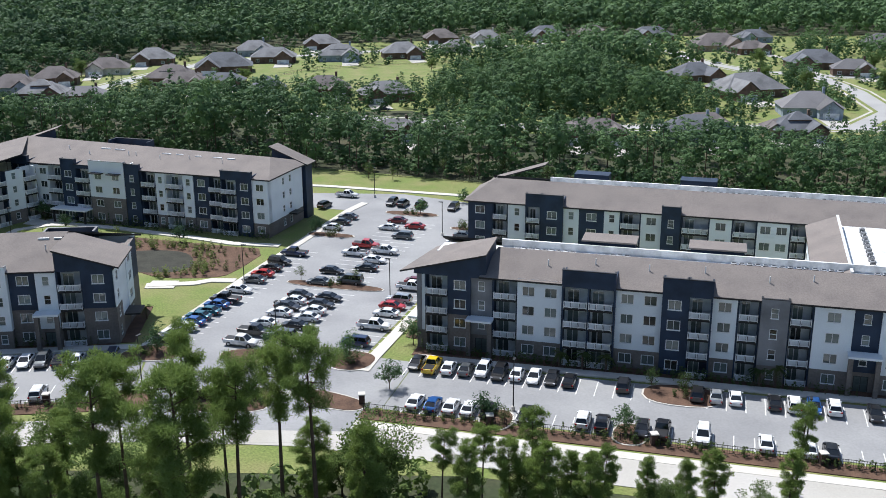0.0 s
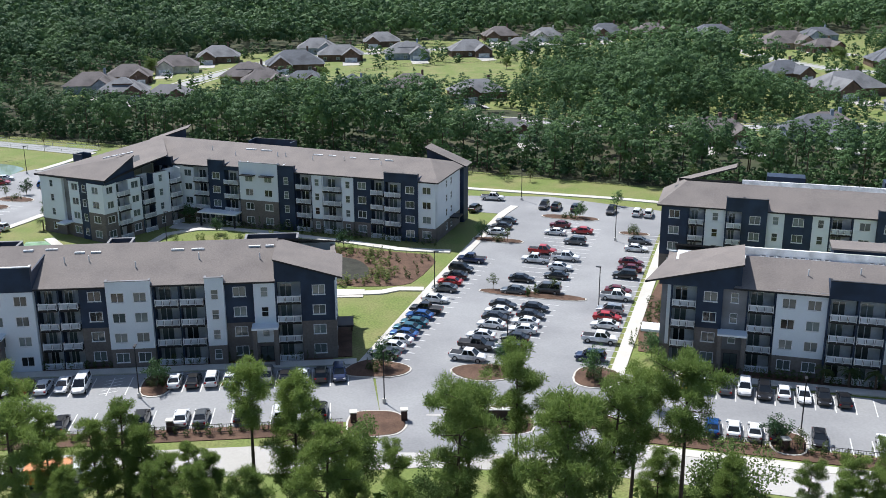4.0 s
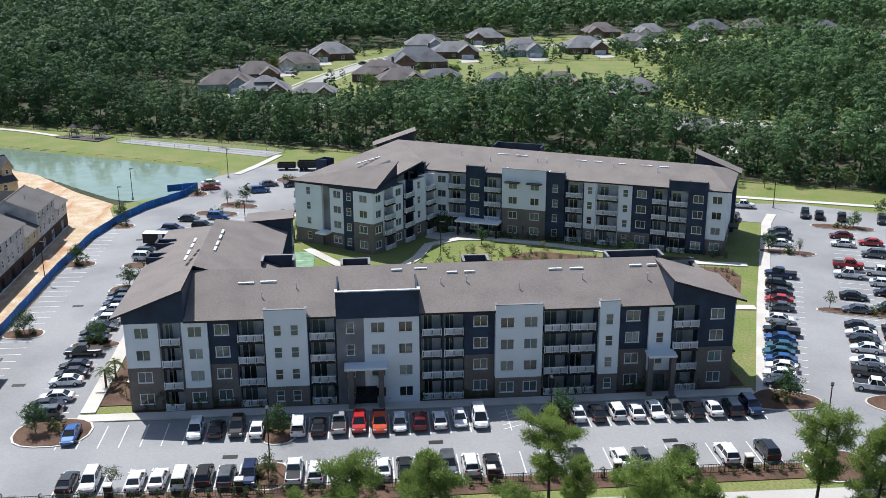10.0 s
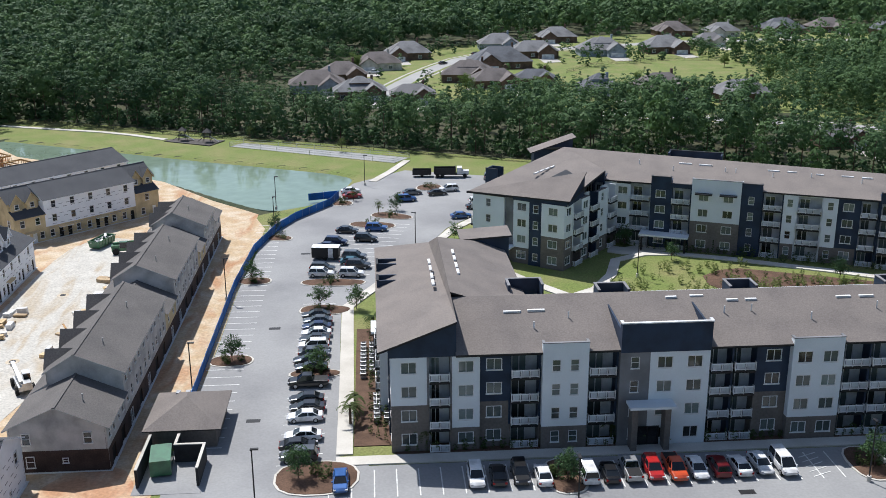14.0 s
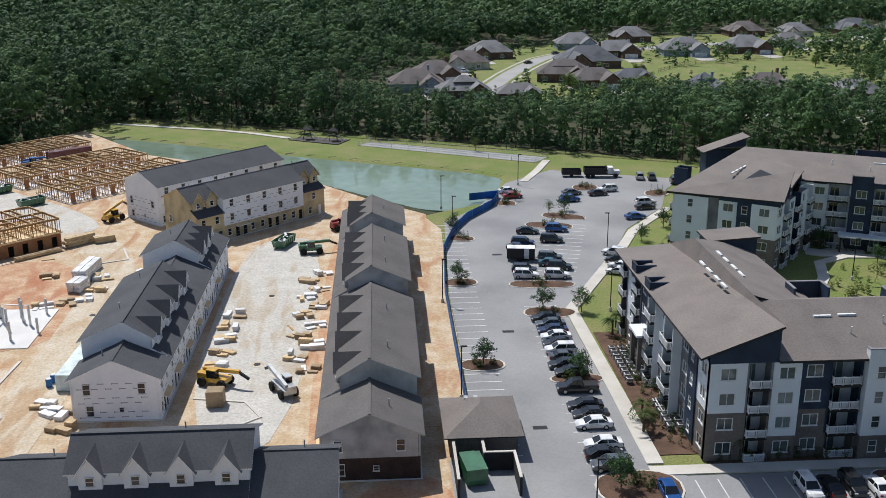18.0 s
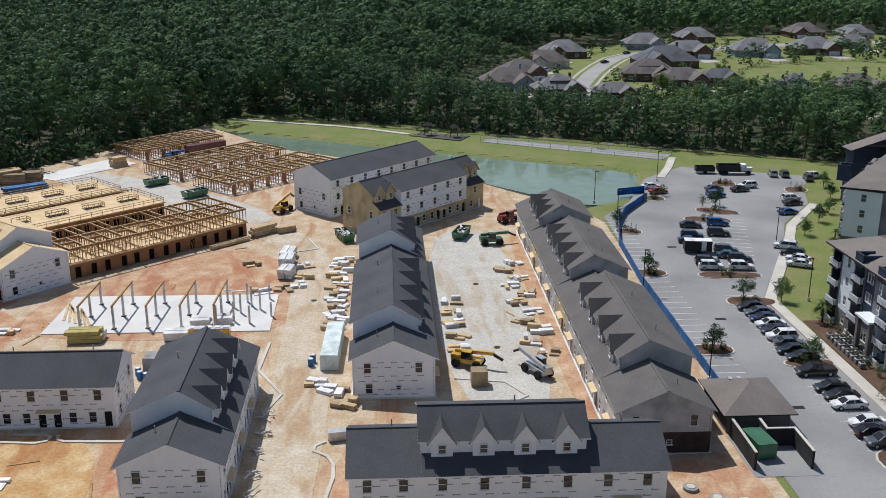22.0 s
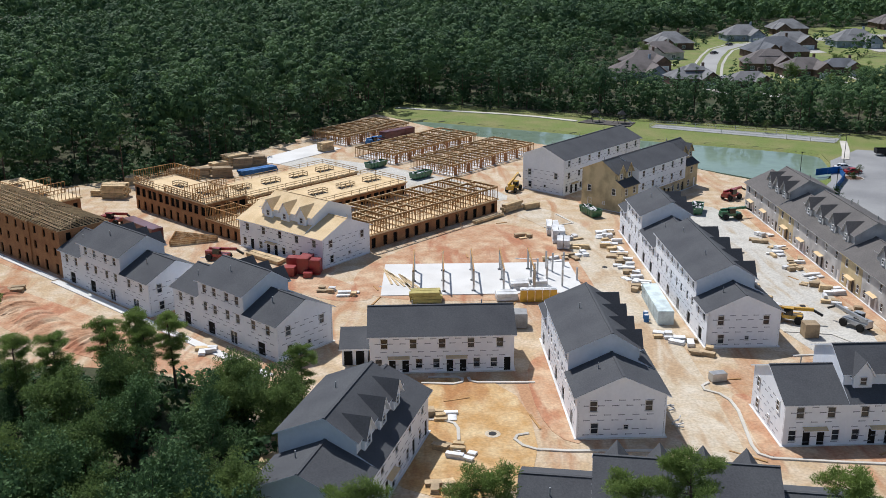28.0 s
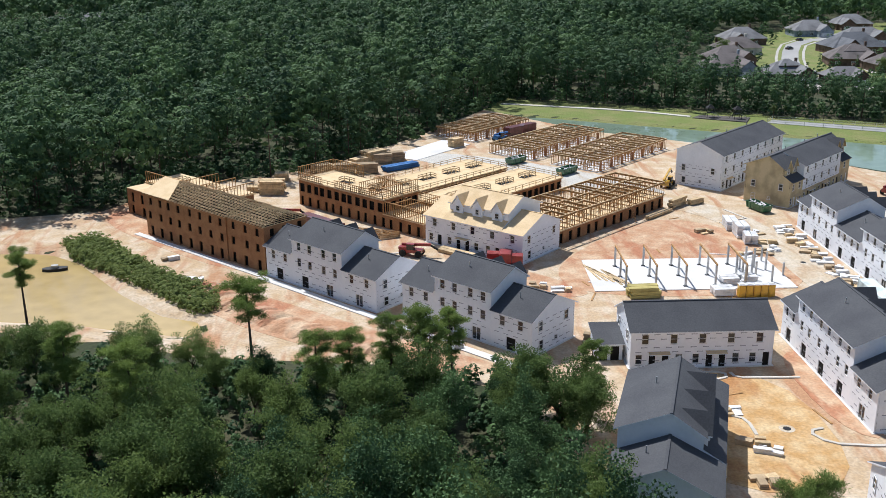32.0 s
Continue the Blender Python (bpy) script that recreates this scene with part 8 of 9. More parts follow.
tree_line(BROADS, 10.0, [(-249.9, 139, 11.0), (-253.5, 142, 9.5), (-247.5, 136, 9.6), (-256, 146, 7.5), (-271, 151, 7.4), (-299, 158, 7.6), (-308, 159, 7.2), (-319, 163, 6.6), (-333, 166, 7), (-247, 137, 9)], "dark-green broadleaf tree on the wood's edge", "low wood trees")
sxs, sys = spread(low_wood, -352, -236, 80, 172, 2.6, lambda x, y: (y < 160 - np.clip((x + 300) * 0.16, -8, 12)) & (x < -250 + (150 - y) * 0.12))
soup, tint = plant(low_wood, sxs, sys, bush, (0.0, 0.3), (0.2, 0.42))
mass("undergrowth", soup, tint, LEAF, "tangled green undergrowth of the low wood", "undergrowth")
sxs, sys = spread(low_wood, -60, 75, 82, 97, 2.6, lambda x, y: (y < 96 - np.clip(x, 0, 80) * 0.24) & (y > 84 - np.clip(x, 0, 80) * 0.1))
soup, tint = plant(low_wood, sxs, sys, bush, (0.0, 0.3), (0.14, 0.36))
more = spread(low_wood, -42, 14, 84, 98, 3.2, lambda x, y: low_wood.random(x.size) < 0.7)
extra, shade = plant(low_wood, *more, bush, (0.0, 0.4), (0.3, 0.62))
soup, tint = np.concatenate([soup, extra]), np.concatenate([tint, shade])
mass("undergrowth", soup, tint, ROADLEAF, "green thicket below the roadside trees", "undergrowth")
sxs, sys = spread(low_wood, -338, -294, 172, 228, 0.75, lambda x, y: inside([(-336, 220), (-330, 223.5), (-314.6, 203), (-301, 190), (-299, 182), (-302.5, 180), (-316.6, 195.5), (-331, 210)], x, y))
soup, tint = plant(low_wood, sxs, sys, far, (-0.6, -0.2), (0.11, 0.22))
soup[:, :, 2] += height(soup[:, :, 0].ravel(), soup[:, :, 1].ravel()).reshape(soup.shape[:2])
mass("bank_scrub", soup, tint + 0.25, SCRUB, "bright green scrub on the basin bank", "scrub")


# palms and shrubs
def palm_mesh(rng, tall):
    g = Geo()
    g.tube((0, 0, 0), (0, 0, tall), 0.17, 0.13, 8, caps=False)
    tris = []
    for k in range(24):
        a, lift = rng.random() * 2 * np.pi, rng.uniform(-0.3, 1.0)
        d, base = np.array([np.cos(a), np.sin(a), 0]), np.array([0, 0, tall])
        side, ln = np.array([-np.sin(a), np.cos(a), 0]), rng.uniform(1.1, 1.6)
        for j in range(9):
            t = (j + 1) / 9
            p = base + d * ln * t + np.array([0, 0, ln * (lift * t - 0.9 * t * t)])
            for s in (-1, 1):
                tris.append([p, p + d * 0.16, p + side * s * 0.34 + d * 0.2 - np.array([0, 0, 0.1])])
    return g.mesh("trunk", BARK), soup_mesh("crown", np.array(tris), SHRUB)


PALMS = [palm_mesh(green, 3.2), palm_mesh(green, 2.5)]
tree_line(PALMS, 4.2, [(-117, 154.8, 4.6), (-116.4, 158, 4.2), (-113.8, 186, 4.4), (-112.6, 189, 4.2), (-85, 147.9, 4.0), (-80.2, 147.9, 3.8), (-108, 147.9, 3.4), (-28.6, 158, 3.8), (37, 130.4, 4.2), (40.2, 129.2, 4.4), (43.5, 128, 4.2), (64, 120.6, 4.4), (66, 119.8, 4.2), (22, 152, 3.8), (25, 158, 4), (28, 166, 3.8), (-95, 224, 4), (-93.4, 228, 3.6)], "short cabbage palm in a mulch bed", "palms", "palm_tree")
bush = np.random.default_rng(41)


def hedge(label, spots, grow=(0.09, 0.16), mat=SHRUB):
    """Low planting too small to count, as one mass."""
    xs, ys = np.array(spots).T
    soup, tint = plant(bush, xs, ys, lush, (0.0, 0.05), grow)
    soup[:, :, 2] += 0.12
    mass("shrubs", soup, tint, mat, label, "shrubs")


rows = [(x, 147.0) for x in np.arange(-110, -33, 1.15)] + [(-112.6 - 0.9 * (i % 3), 150 + i * 1.1) for i in range(32)] + [(x, 124.0 + 0.6 * (i % 2)) for i, x in enumerate(np.arange(-131, -31, 1.4))]
hedge("low dark shrubs in the beds along the walls", rows)
spots = []
for poly in ISLANDS:
    cx, cy = np.mean([p[0] for p in poly]), np.mean([p[1] for p in poly])
    for k in range(9):
        a = bush.random() * 6.28
        spots.append((cx + math.cos(a) * bush.uniform(0.4, 1.7), cy + math.sin(a) * bush.uniform(0.4, 1.7)))
hedge("small shrubs on the parking islands", spots, (0.08, 0.15))
hollow = [(-46, 197), (-36.6, 200), (-27, 198), (-23.5, 188.4), (-26, 181.5), (-36, 181.8), (-43, 188)]
rim = [(x, y) for x, y in ((bush.uniform(-58, -11), bush.uniform(179, 212)) for _ in range(900)) if inside([(-40, 208), (-19.7, 199), (-12, 195.6), (-17.3, 181.2), (-30, 180.2), (-37, 186.4), (-55, 205), (-48, 211)], [x], [y])[0] and not inside(hollow, [x], [y])[0]]
hedge("sparse dark shrubs on the courtyard mulch", rim[::4], (0.06, 0.13))
hedge("pale ornamental grasses round the courtyard hollow", [(x + bush.uniform(-1.2, 1.2), y + bush.uniform(-1.2, 1.2)) for x, y in rim if off_line(hollow + hollow[:1], [x], [y])[0] < 3.2] + [(bush.uniform(-72, -44), bush.uniform(196, 214)) for _ in range(70)], (0.1, 0.19), SCRUB)
hedge("shrubs round the courtyard block", [(-70 + i * 1.15, 229.5 - i * 0.5 + bush.uniform(-1.2, 0.4)) for i in range(52)], (0.1, 0.2))
hedge("small shrubs along the east block", [(17 + i * 0.97, 138.6 - i * 0.372) for i in range(62)], (0.1, 0.18))
hedge("ornamental grasses round the entrance sign", [(bush.uniform(-17.5, -6), bush.uniform(120.6, 123.4)) for _ in range(45)], (0.08, 0.15))
hedge("shrubs on the mulch strip by the east street", [(8 + i * 1.25, 118.2 - i * 0.462) for i in range(56)], (0.09, 0.17))
hedge("shrubs beside the east path", [(14 + i * 0.55 + bush.uniform(-1, 3), 146 + i * 1.1) for i in range(36)], (0.1, 0.2))

# ---- suburban houses beyond the woods ----
WALLS = [material("brown brick", (0.16, 0.105, 0.08), 0.9, 0.2, 0.5, 4.0), material("tan brick", (0.42, 0.32, 0.23), 0.9, 0.15, 0.5, 4.0), material("pale stucco", (0.62, 0.58, 0.52), 0.85, 0.06, 0.5, 4.0), material("blue-grey siding", (0.32, 0.37, 0.43), 0.8, 0.06, 0.5, 4.0)]
WALL_WORD = ["brown brick", "tan brick", "pale stucco", "blue-grey sided"]
ROOFS = [HOMESHINGLE, material("warm brown shingles", (0.165, 0.145, 0.14), 0.9, 0.15, 0.2, 3.0), material("slate grey shingles", (0.135, 0.142, 0.158), 0.9, 0.15, 0.2, 3.0), material("pale grey shingles", (0.215, 0.215, 0.222), 0.9, 0.15, 0.2, 3.0)]
ROOF_WORD = ["grey-brown", "warm brown", "slate-grey", "pale grey"]


def hip_roof(g, x0, y0, x1, y1, z, rise, over=0.7):
    """A hipped roof over a rectangle, with its ridge along the longer side."""
    x0, y0, x1, y1 = x0 - over, y0 - over, x1 + over, y1 + over
    r = min(x1 - x0, y1 - y0) / 2
    if x1 - x0 >= y1 - y0:
        a, b = (x0 + r, (y0 + y1) / 2, z + rise), (x1 - r, (y0 + y1) / 2, z + rise)
        faces = ([(x0, y0, z), (x1, y0, z), b, a], [(x1, y0, z), (x1, y1, z), b], [(x1, y1, z), (x0, y1, z), a, b], [(x0, y1, z), (x0, y0, z), a])
    else:
        a, b = ((x0 + x1) / 2, y0 + r, z + rise), ((x0 + x1) / 2, y1 - r, z + rise)
        faces = ([(x0, y0, z), (x1, y0, z), a], [(x1, y0, z), (x1, y1, z), b, a], [(x1, y1, z), (x0, y1, z), b], [(x0, y1, z), (x0, y0, z), a, b])
    for q in faces:
        g.face([p for p in q])
    g.face([(x0, y0, z), (x0, y1, z), (x1, y1, z), (x1, y0, z)])


def home(x, y, w, angle, seed):
    rng = random.Random(seed)
    w -= 1.0
    k, r = rng.randrange(4) if rng.random() < 0.5 else 0, rng.randrange(4)
    d, h = w * rng.uniform(0.56, 0.7), 3.4
    tall = rng.random() < 0.3
    house = thing("house", "%s suburban house with %s hipped roof" % (WALL_WORD[k], ROOF_WORD[r]), "house", place(x - w / 2, y - d / 2, angle))
    part("wall", Geo().box(0, 0, 0, w, d, h), WALLS[k], house)
    g = Geo()
    hip_roof(g, 0, 0, w, d, h, d * 0.36)
    part("roof", g, ROOFS[r], house)
    wx = rng.choice((0.05, 0.55)) * w
    ww, wd = w * 0.38, d * 0.35
    part("wing_wall", Geo().box(wx, -wd, 0, wx + ww, 0.5, h), WALLS[k], house)
    g = Geo()
    top = h + ww * 0.42
    c = wx + ww / 2
    g.face([(wx - 0.6, -wd - 0.6, h), (c, -wd - 0.6, top), (c, d * 0.45, top), (wx - 0.6, d * 0.2, h)][::-1])
    g.face([(c, -wd - 0.6, top), (wx + ww + 0.6, -wd - 0.6, h), (wx + ww + 0.6, d * 0.2, h), (c, d * 0.45, top)][::-1])
    part("wing_roof", g, ROOFS[r], house)
    part("wing_gable", Geo().face([(wx, -wd + 0.02, h), (wx + ww, -wd + 0.02, h), (c, -wd + 0.02, top - 0.35)]), WALLS[k], house)
    part("garage_door", Geo().box(wx + ww * 0.15, -wd - 0.06, 0, wx + ww * 0.85, -wd, 2.3), WHITETRIM, house, "white garage door")
    for i in range(3):
        px = (w * 0.15 + i * w * 0.3)
        if not wx - 1.5 < px < wx + ww + 1.5:
            add_window(house, Matrix.Translation((px, -0.05, 0.8)), 1.8, 1.5)
    if tall:
        part("upper_wall", Geo().box(w * 0.3, d * 0.25, h, w * 0.7, d * 0.75, h + 2.8), WALLS[k], house)
        g = Geo()
        hip_roof(g, w * 0.3, d * 0.25, w * 0.7, d * 0.75, h + 2.8, d * 0.2, 0.4)
        part("upper_roof", g, ROOFS[r], house)
    part("chimney", Geo().box(w * 0.72, d * 0.6, h, w * 0.72 + 0.9, d * 0.6 + 0.9, h + d * 0.4 + 0.6), WALLS[k], house)
    part("driveway", Geo().prism([(wx, -wd - 15), (wx + ww, -wd - 13), (wx + ww, -wd), (wx, -wd)], -0.1, 0.16), ROADWAY, house, "pale concrete driveway")


for n, (hx, hy, hw, ha) in enumerate(HOMES):
    home(hx, hy, hw, ha, 100 + n)
fence("dark board fence at the open field", [(-27, 479), (-8, 504), (32, 519), (54, 513)], 1.8, 6.0, TRIMDARK, rails=(0.1, 0.5, 0.95), bars=0.5)
suburb_rng = np.random.default_rng(51)
gx, gy = spread(suburb_rng, -140, 330, 395, 650, 15, lambda x, y: inside(SUBURB, x, y) & ~open_ground(x, y) & in_view(x, y) & (suburb_rng.random(x.size) < 0.35))
for i, (x, y) in enumerate(zip(gx, gy)):
    if i < 40:
        add_tree(BROADS, i, float(x), float(y), 0.7 + 0.05 * (i % 6), "broadleaf garden tree between suburban houses", "garden trees", (i * 47) % 360)

# ---- building-site ground ----
def patch(name, poly, mat, label, lift):
    setting(name, Geo().prism(smooth(poly, 2), -0.2, lift), mat, label, "dirt")


patch("ground_clay_1", [(-243, 197), (-238, 184), (-199, 184), (-196, 206), (-203, 224), (-216, 232), (-234, 212)], CLAY, "red clay round the column slab", 0.09)
patch("ground_clay_2", [(-158.5, 150), (-156, 150), (-156, 238), (-159, 236)], CLAY, "red clay strip along the long row", 0.09)
patch("ground_clay_3", [(-153.5, 126), (-140.5, 124), (-141, 147), (-152, 146)], CLAY, "red clay lot beside the refuse enclosure", 0.1)
patch("ground_clay_4", [(-215.6, 137), (-209.5, 133), (-209.5, 161), (-215.8, 160)], CLAY, "red clay strip beside the court", 0.112)
patch("ground_clay_5", [(-308, 200), (-290, 186), (-268, 167), (-252, 156), (-262, 155), (-284, 166), (-303, 182)], CLAY, "eroded red clay slope above the basin", 0.09)
patch("ground_clay_6", [(-334, 243), (-322, 243), (-296, 205), (-300, 200), (-330, 230)], CLAY, "red clay along the tall frame", 0.093)
patch("ground_clay_7", [(-256, 206), (-244, 196), (-236, 186), (-244, 184), (-256, 194)], CLAY, "red clay by the red containers", 0.096)
patch("ground_clay_8", [(-190.5, 131), (-188, 129.6), (-182, 128.8), (-163, 126.3), (-163, 133), (-187, 133), (-186, 147), (-189.4, 147), (-189.2, 142)], CLAY, "red clay strip beside the site road", 0.098)
patch("ground_court", [(-237, 124), (-217, 122), (-216.5, 154), (-237, 154)], WETDIRT, "damp orange dirt court between townhouses", 0.104)
patch("ground_yard", [(-175, 158), (-160, 148), (-159.5, 238), (-170, 243), (-176, 228)], YARD, "dusty pale concrete yard between rows", 0.1)
patch("ground_track", [(-199.5, 120), (-191.5, 120), (-190.5, 205), (-197, 238), (-212, 250), (-216, 244), (-203, 230), (-199, 205)], TRACK, "pale dusty site road", 0.1)
patch("ground_track_2", [(-216, 244), (-204, 252), (-232, 282), (-262, 300), (-270, 292), (-246, 272)], YARD, "pale dusty site road past the frames", 0.094)
setting("ground_verge", Geo().prism([(-145, 158), (-137.9, 158), (-137.5, 181), (-137.5, 207), (-136.4, 245), (-139.5, 255), (-145, 250)], -0.2, 0.1), SAND, "sandy strip behind the blue screen", "dirt")
setting("pavement_slab", Geo().prism([(-236.6, 187.0), (-201.5, 186.8), (-201.7, 203.2), (-236.0, 203.6)], -0.2, 0.22), SLAB, "new white concrete building slab", "slab")
setting("pavement_pad", Geo().prism([(-272.6, 292.6), (-265.0, 288.0), (-249.4, 307.0), (-257.0, 313.6)], -0.2, 0.2), SLAB, "bare white concrete pad", "slab")
for n, line in enumerate(([(-230.5, 152.4), (-226.1, 151.9), (-224.9, 152.4), (-224.7, 153.5), (-225.5, 154.1), (-229.5, 154.3)], [(-223.9, 153.9), (-223.7, 152.8), (-222.8, 152.2), (-214.8, 151.8)], [(-232.9, 142), (-228.0, 141.4), (-226.6, 140.4), (-226.2, 139), (-226.3, 136)], [(-217.5, 137.3), (-219, 136.9), (-219.4, 135.9), (-218.6, 134.3), (-217.1, 133.3), (-213.3, 132.7), (-200, 132.2)], [(-199.5, 158), (-197.5, 164), (-201.5, 172), (-201, 182)], [(-190.9, 150.6), (-192.1, 149.6), (-192.2, 148.3), (-190.5, 147), (-189.7, 145), (-189.6, 142), (-190.9, 133), (-190.8, 130.9), (-189.6, 129.8), (-182, 128.5), (-163, 126)], [(-176, 158.8), (-168, 159.2), (-164.5, 162), (-167, 166.5), (-174, 168)], [(-203, 226), (-196.5, 229), (-199, 236)])):
    setting("kerb_%d" % (n + 1), Geo().prism(ribbon(line, 0.42), -0.1, 0.24), CONCRETE, "new pale concrete kerb", "kerb")

# columns with timber beams on the slab
frame_hall = thing("column_frame", "grey steel columns with timber beams on a slab", "building frame", (0, 0, 0.22))
for i in range(5):
    x = -231.0 + i * 5.2
    for j, y in enumerate((188.6, 194.0, 199.6)):
        part("column", Geo().box(x - 0.16 + j * 0.2, y - 0.16, 0, x + 0.16 + j * 0.2, y + 0.16, 3.7), METALGREY, frame_hall)
        part("base_plate", Geo().box(x - 0.35 + j * 0.2, y - 0.35, 0, x + 0.35 + j * 0.2, y + 0.35, 0.06), TRIMDARK, frame_hall)
    part("beam", Geo().bar((x, 188.2, 3.85), (x + 0.4, 200.0, 3.85), 0.22, 0.3), LUMBER, frame_hall, "pale timber beam")
for x, y, h in ((-210, 188.8, 3.6), (-209.6, 192, 3.6), (-207.6, 191, 3.4), (-207.0, 194.6, 3.4), (-205.6, 197.6, 3.6), (-205, 190, 3.0), (-204, 196, 3.4), (-206.5, 199.5, 3.4), (-208.4, 197, 2.8), (-203, 201, 2.6), (-201.9, 193, 2.4)):
    part("column", Geo().box(x - 0.15, y - 0.15, 0, x + 0.15, y + 0.15, h), METALGREY, frame_hall)

# ---- site plant and stores ----
STEELRED = paint("red painted steel", (0.3, 0.02, 0.02), 0.0, 0.5)
MAROON = paint("maroon painted steel", (0.12, 0.02, 0.03), 0.0, 0.5)
PLANTYELLOW = paint("yellow plant paint", (0.65, 0.36, 0.02), 0.0, 0.4)
TARP = material("blue tarpaulin", (0.04, 0.16, 0.4), 0.6, 0.15, 0.6, 3.0, 0.3)
PLASTICWHITE = material("white wrapped bundle", (0.74, 0.74, 0.74), 0.5, 0.08, 0.5, 3.0, 0.2, objvar=0.12)
PALETEAL = material("pale teal trailer panel", (0.62, 0.71, 0.72), 0.5, 0.12, 0.5, 3.0)
CARD = material("brown board bundle", (0.4, 0.3, 0.19), 0.85, 0.15, 0.5, 3.0, objvar=0.25)


def dumpster(x, y, a):
    d = thing("dumpster", "open green steel dumpster full of rubble", "dumpster", place(x, y, a, 0.1), "green dumpsters")
    g = Geo()
    lo = [(-2.7, -1.1, 0.25), (2.7, -1.1, 0.25), (2.7, 1.1, 0.25), (-2.7, 1.1, 0.25)]
    hi = [(-3.0, -1.2, 1.6), (3.0, -1.2, 1.6), (3.0, 1.2, 1.6), (-3.0, 1.2, 1.6)]
    for i in range(4):
        j = (i + 1) % 4
        g.face([lo[i], lo[j], hi[j], hi[i]])
    g.face(lo[::-1])
    for i in range(4):
        g.bar(hi[i], hi[(i + 1) % 4], 0.14)
    for i in range(6):
        for s in (-1, 1):
            g.bar((-2.4 + i * 0.95, s * 1.14, 0.3), (-2.5 + i * 1.0, s * 1.24, 1.55), 0.1)
    part("hull", g, GREENSTEEL, d)
    rub = Geo()
    rng = random.Random(int(x))
    for _ in range(26):
        p = Vector((rng.uniform(-2.4, 2.4), rng.uniform(-0.8, 0.8), rng.uniform(1.1, 1.6)))
        rub.bar(p, p + Vector((rng.uniform(-0.9, 0.9), rng.uniform(-0.6, 0.6), rng.uniform(-0.1, 0.4))), rng.uniform(0.1, 0.5), 0.06)
    tagged(part("rubble", rub, PLASTICWHITE, d, "pale broken board and scrap"), kind="stuff")


for spot in ((-239.2, 283.0, 44), (-227.8, 271.0, 44), (-191.6, 235.2, 110), (-167.9, 236.0, 70)):
    dumpster(*spot)


def container(x, y, a, mat, label, size=(6.0, 2.4, 2.5)):
    c = thing("container", label, "container", place(x, y, a, 0.1))
    l, w, h = size
    g = Geo().box(-l / 2, -w / 2, 0.1, l / 2, w / 2, h)
    for i in range(int(l / 0.5) if l > 5 else 0):
        for s in (-1, 1):
            g.box(-l / 2 + i * 0.5 + 0.1, s * w / 2 - 0.03, 0.2, -l / 2 + i * 0.5 + 0.3, s * w / 2 + 0.03, h - 0.1)
    part("box", g, mat, c)
    part("roof", Geo().box(-l / 2 + 0.05, -w / 2 + 0.05, h, l / 2 - 0.05, w / 2 - 0.05, h + 0.05), mat, c)
    part("door", Geo().box(l / 2, -w / 2 + 0.1, 0.2, l / 2 + 0.05, w / 2 - 0.1, h - 0.1), mat, c)


for x, y, a, l, h in ((-253.2, 198.6, -12, 2.3, 1.7), (-250.7, 199.8, -6, 2.1, 3.0), (-248.5, 199.5, -10, 1.9, 2.7), (-249.8, 197.7, -4, 1.5, 0.9), (-252.7, 201.8, -9, 2.2, 2.5), (-250.3, 202.4, -14, 2.2, 2.6)):
    container(x, y, a, STEELRED, "red steel site crate stacked close to others", (l, 1.9, h))
container(-285.6, 225.4, -48, MAROON, "long maroon storage container", (12.0, 2.5, 2.6))
container(-233.6, 321.2, 42, MAROON, "long maroon storage container", (12.0, 2.5, 2.6))
container(-191.3, 178.0, 88, PALETEAL, "long pale teal site trailer", (13.0, 2.5, 2.3))
container(-215.4, 172.6, -4, material("grey canopy", (0.3, 0.3, 0.3), 0.8, 0.1), "grey site tool store", (4.0, 2.6, 2.4))
container(-189.5, 151.2, 10, METALGREY, "small grey site generator", (2.2, 1.3, 1.2))
for i, (x, y) in enumerate(((-217.6, 170.0), (-216.6, 169.4), (-218.1, 171.2), (-194.2, 173.2), (-194.0, 174.6))):
    drum = thing("drum", "upright blue plastic drum on bare dirt", "drum", (x, y, 0.1), "blue drums")
    part("body", Geo().tube((0, 0, 0), (0, 0, 1.15), 0.42, 0.42, 14), TARP, drum)
    part("lid", Geo().tube((0, 0, 1.15), (0, 0, 1.22), 0.36, 0.34, 14), PLASTICWHITE, drum, "white lid")
stack = thing("truss_stack", "flat stack of triangular roof trusses on dirt", "lumber", place(-274.6, 220.6, 12, 0.1))
for i in range(6):
    z = 0.08 + i * 0.2
    part("truss", Geo().bar((-4.6, -2.4, z), (4.8, -1.4, z), 0.12, 0.14).bar((-4.6, -2.4, z), (-3.4, 4.2, z), 0.12, 0.14).bar((-3.4, 4.2, z), (4.8, -1.4, z), 0.12, 0.14).bar((-4.0, 0.9, z), (0.5, -1.9, z), 0.1, 0.14).bar((-1.2, 2.5, z), (0.5, -1.9, z), 0.1, 0.14).bar((1.6, 0.8, z), (2.8, -1.6, z), 0.1, 0.14), LUMBER if i % 2 else PALELUMBER, stack)
for i in range(7):
    b = thing("board", "loose pale board lying on the slab", "board", place(-235.4 + i * 0.75, 196.5 - i * 0.7, 100 + (i * 37) % 16, 0.23), "loose boards")
    part("plank", Geo().box(-4.2, -0.2, 0, 4.2, 0.2, 0.1), PALELUMBER, b)
container(-170.7, 166.0, 0, CARD, "brown plywood site box", (2.2, 2.0, 2.2))


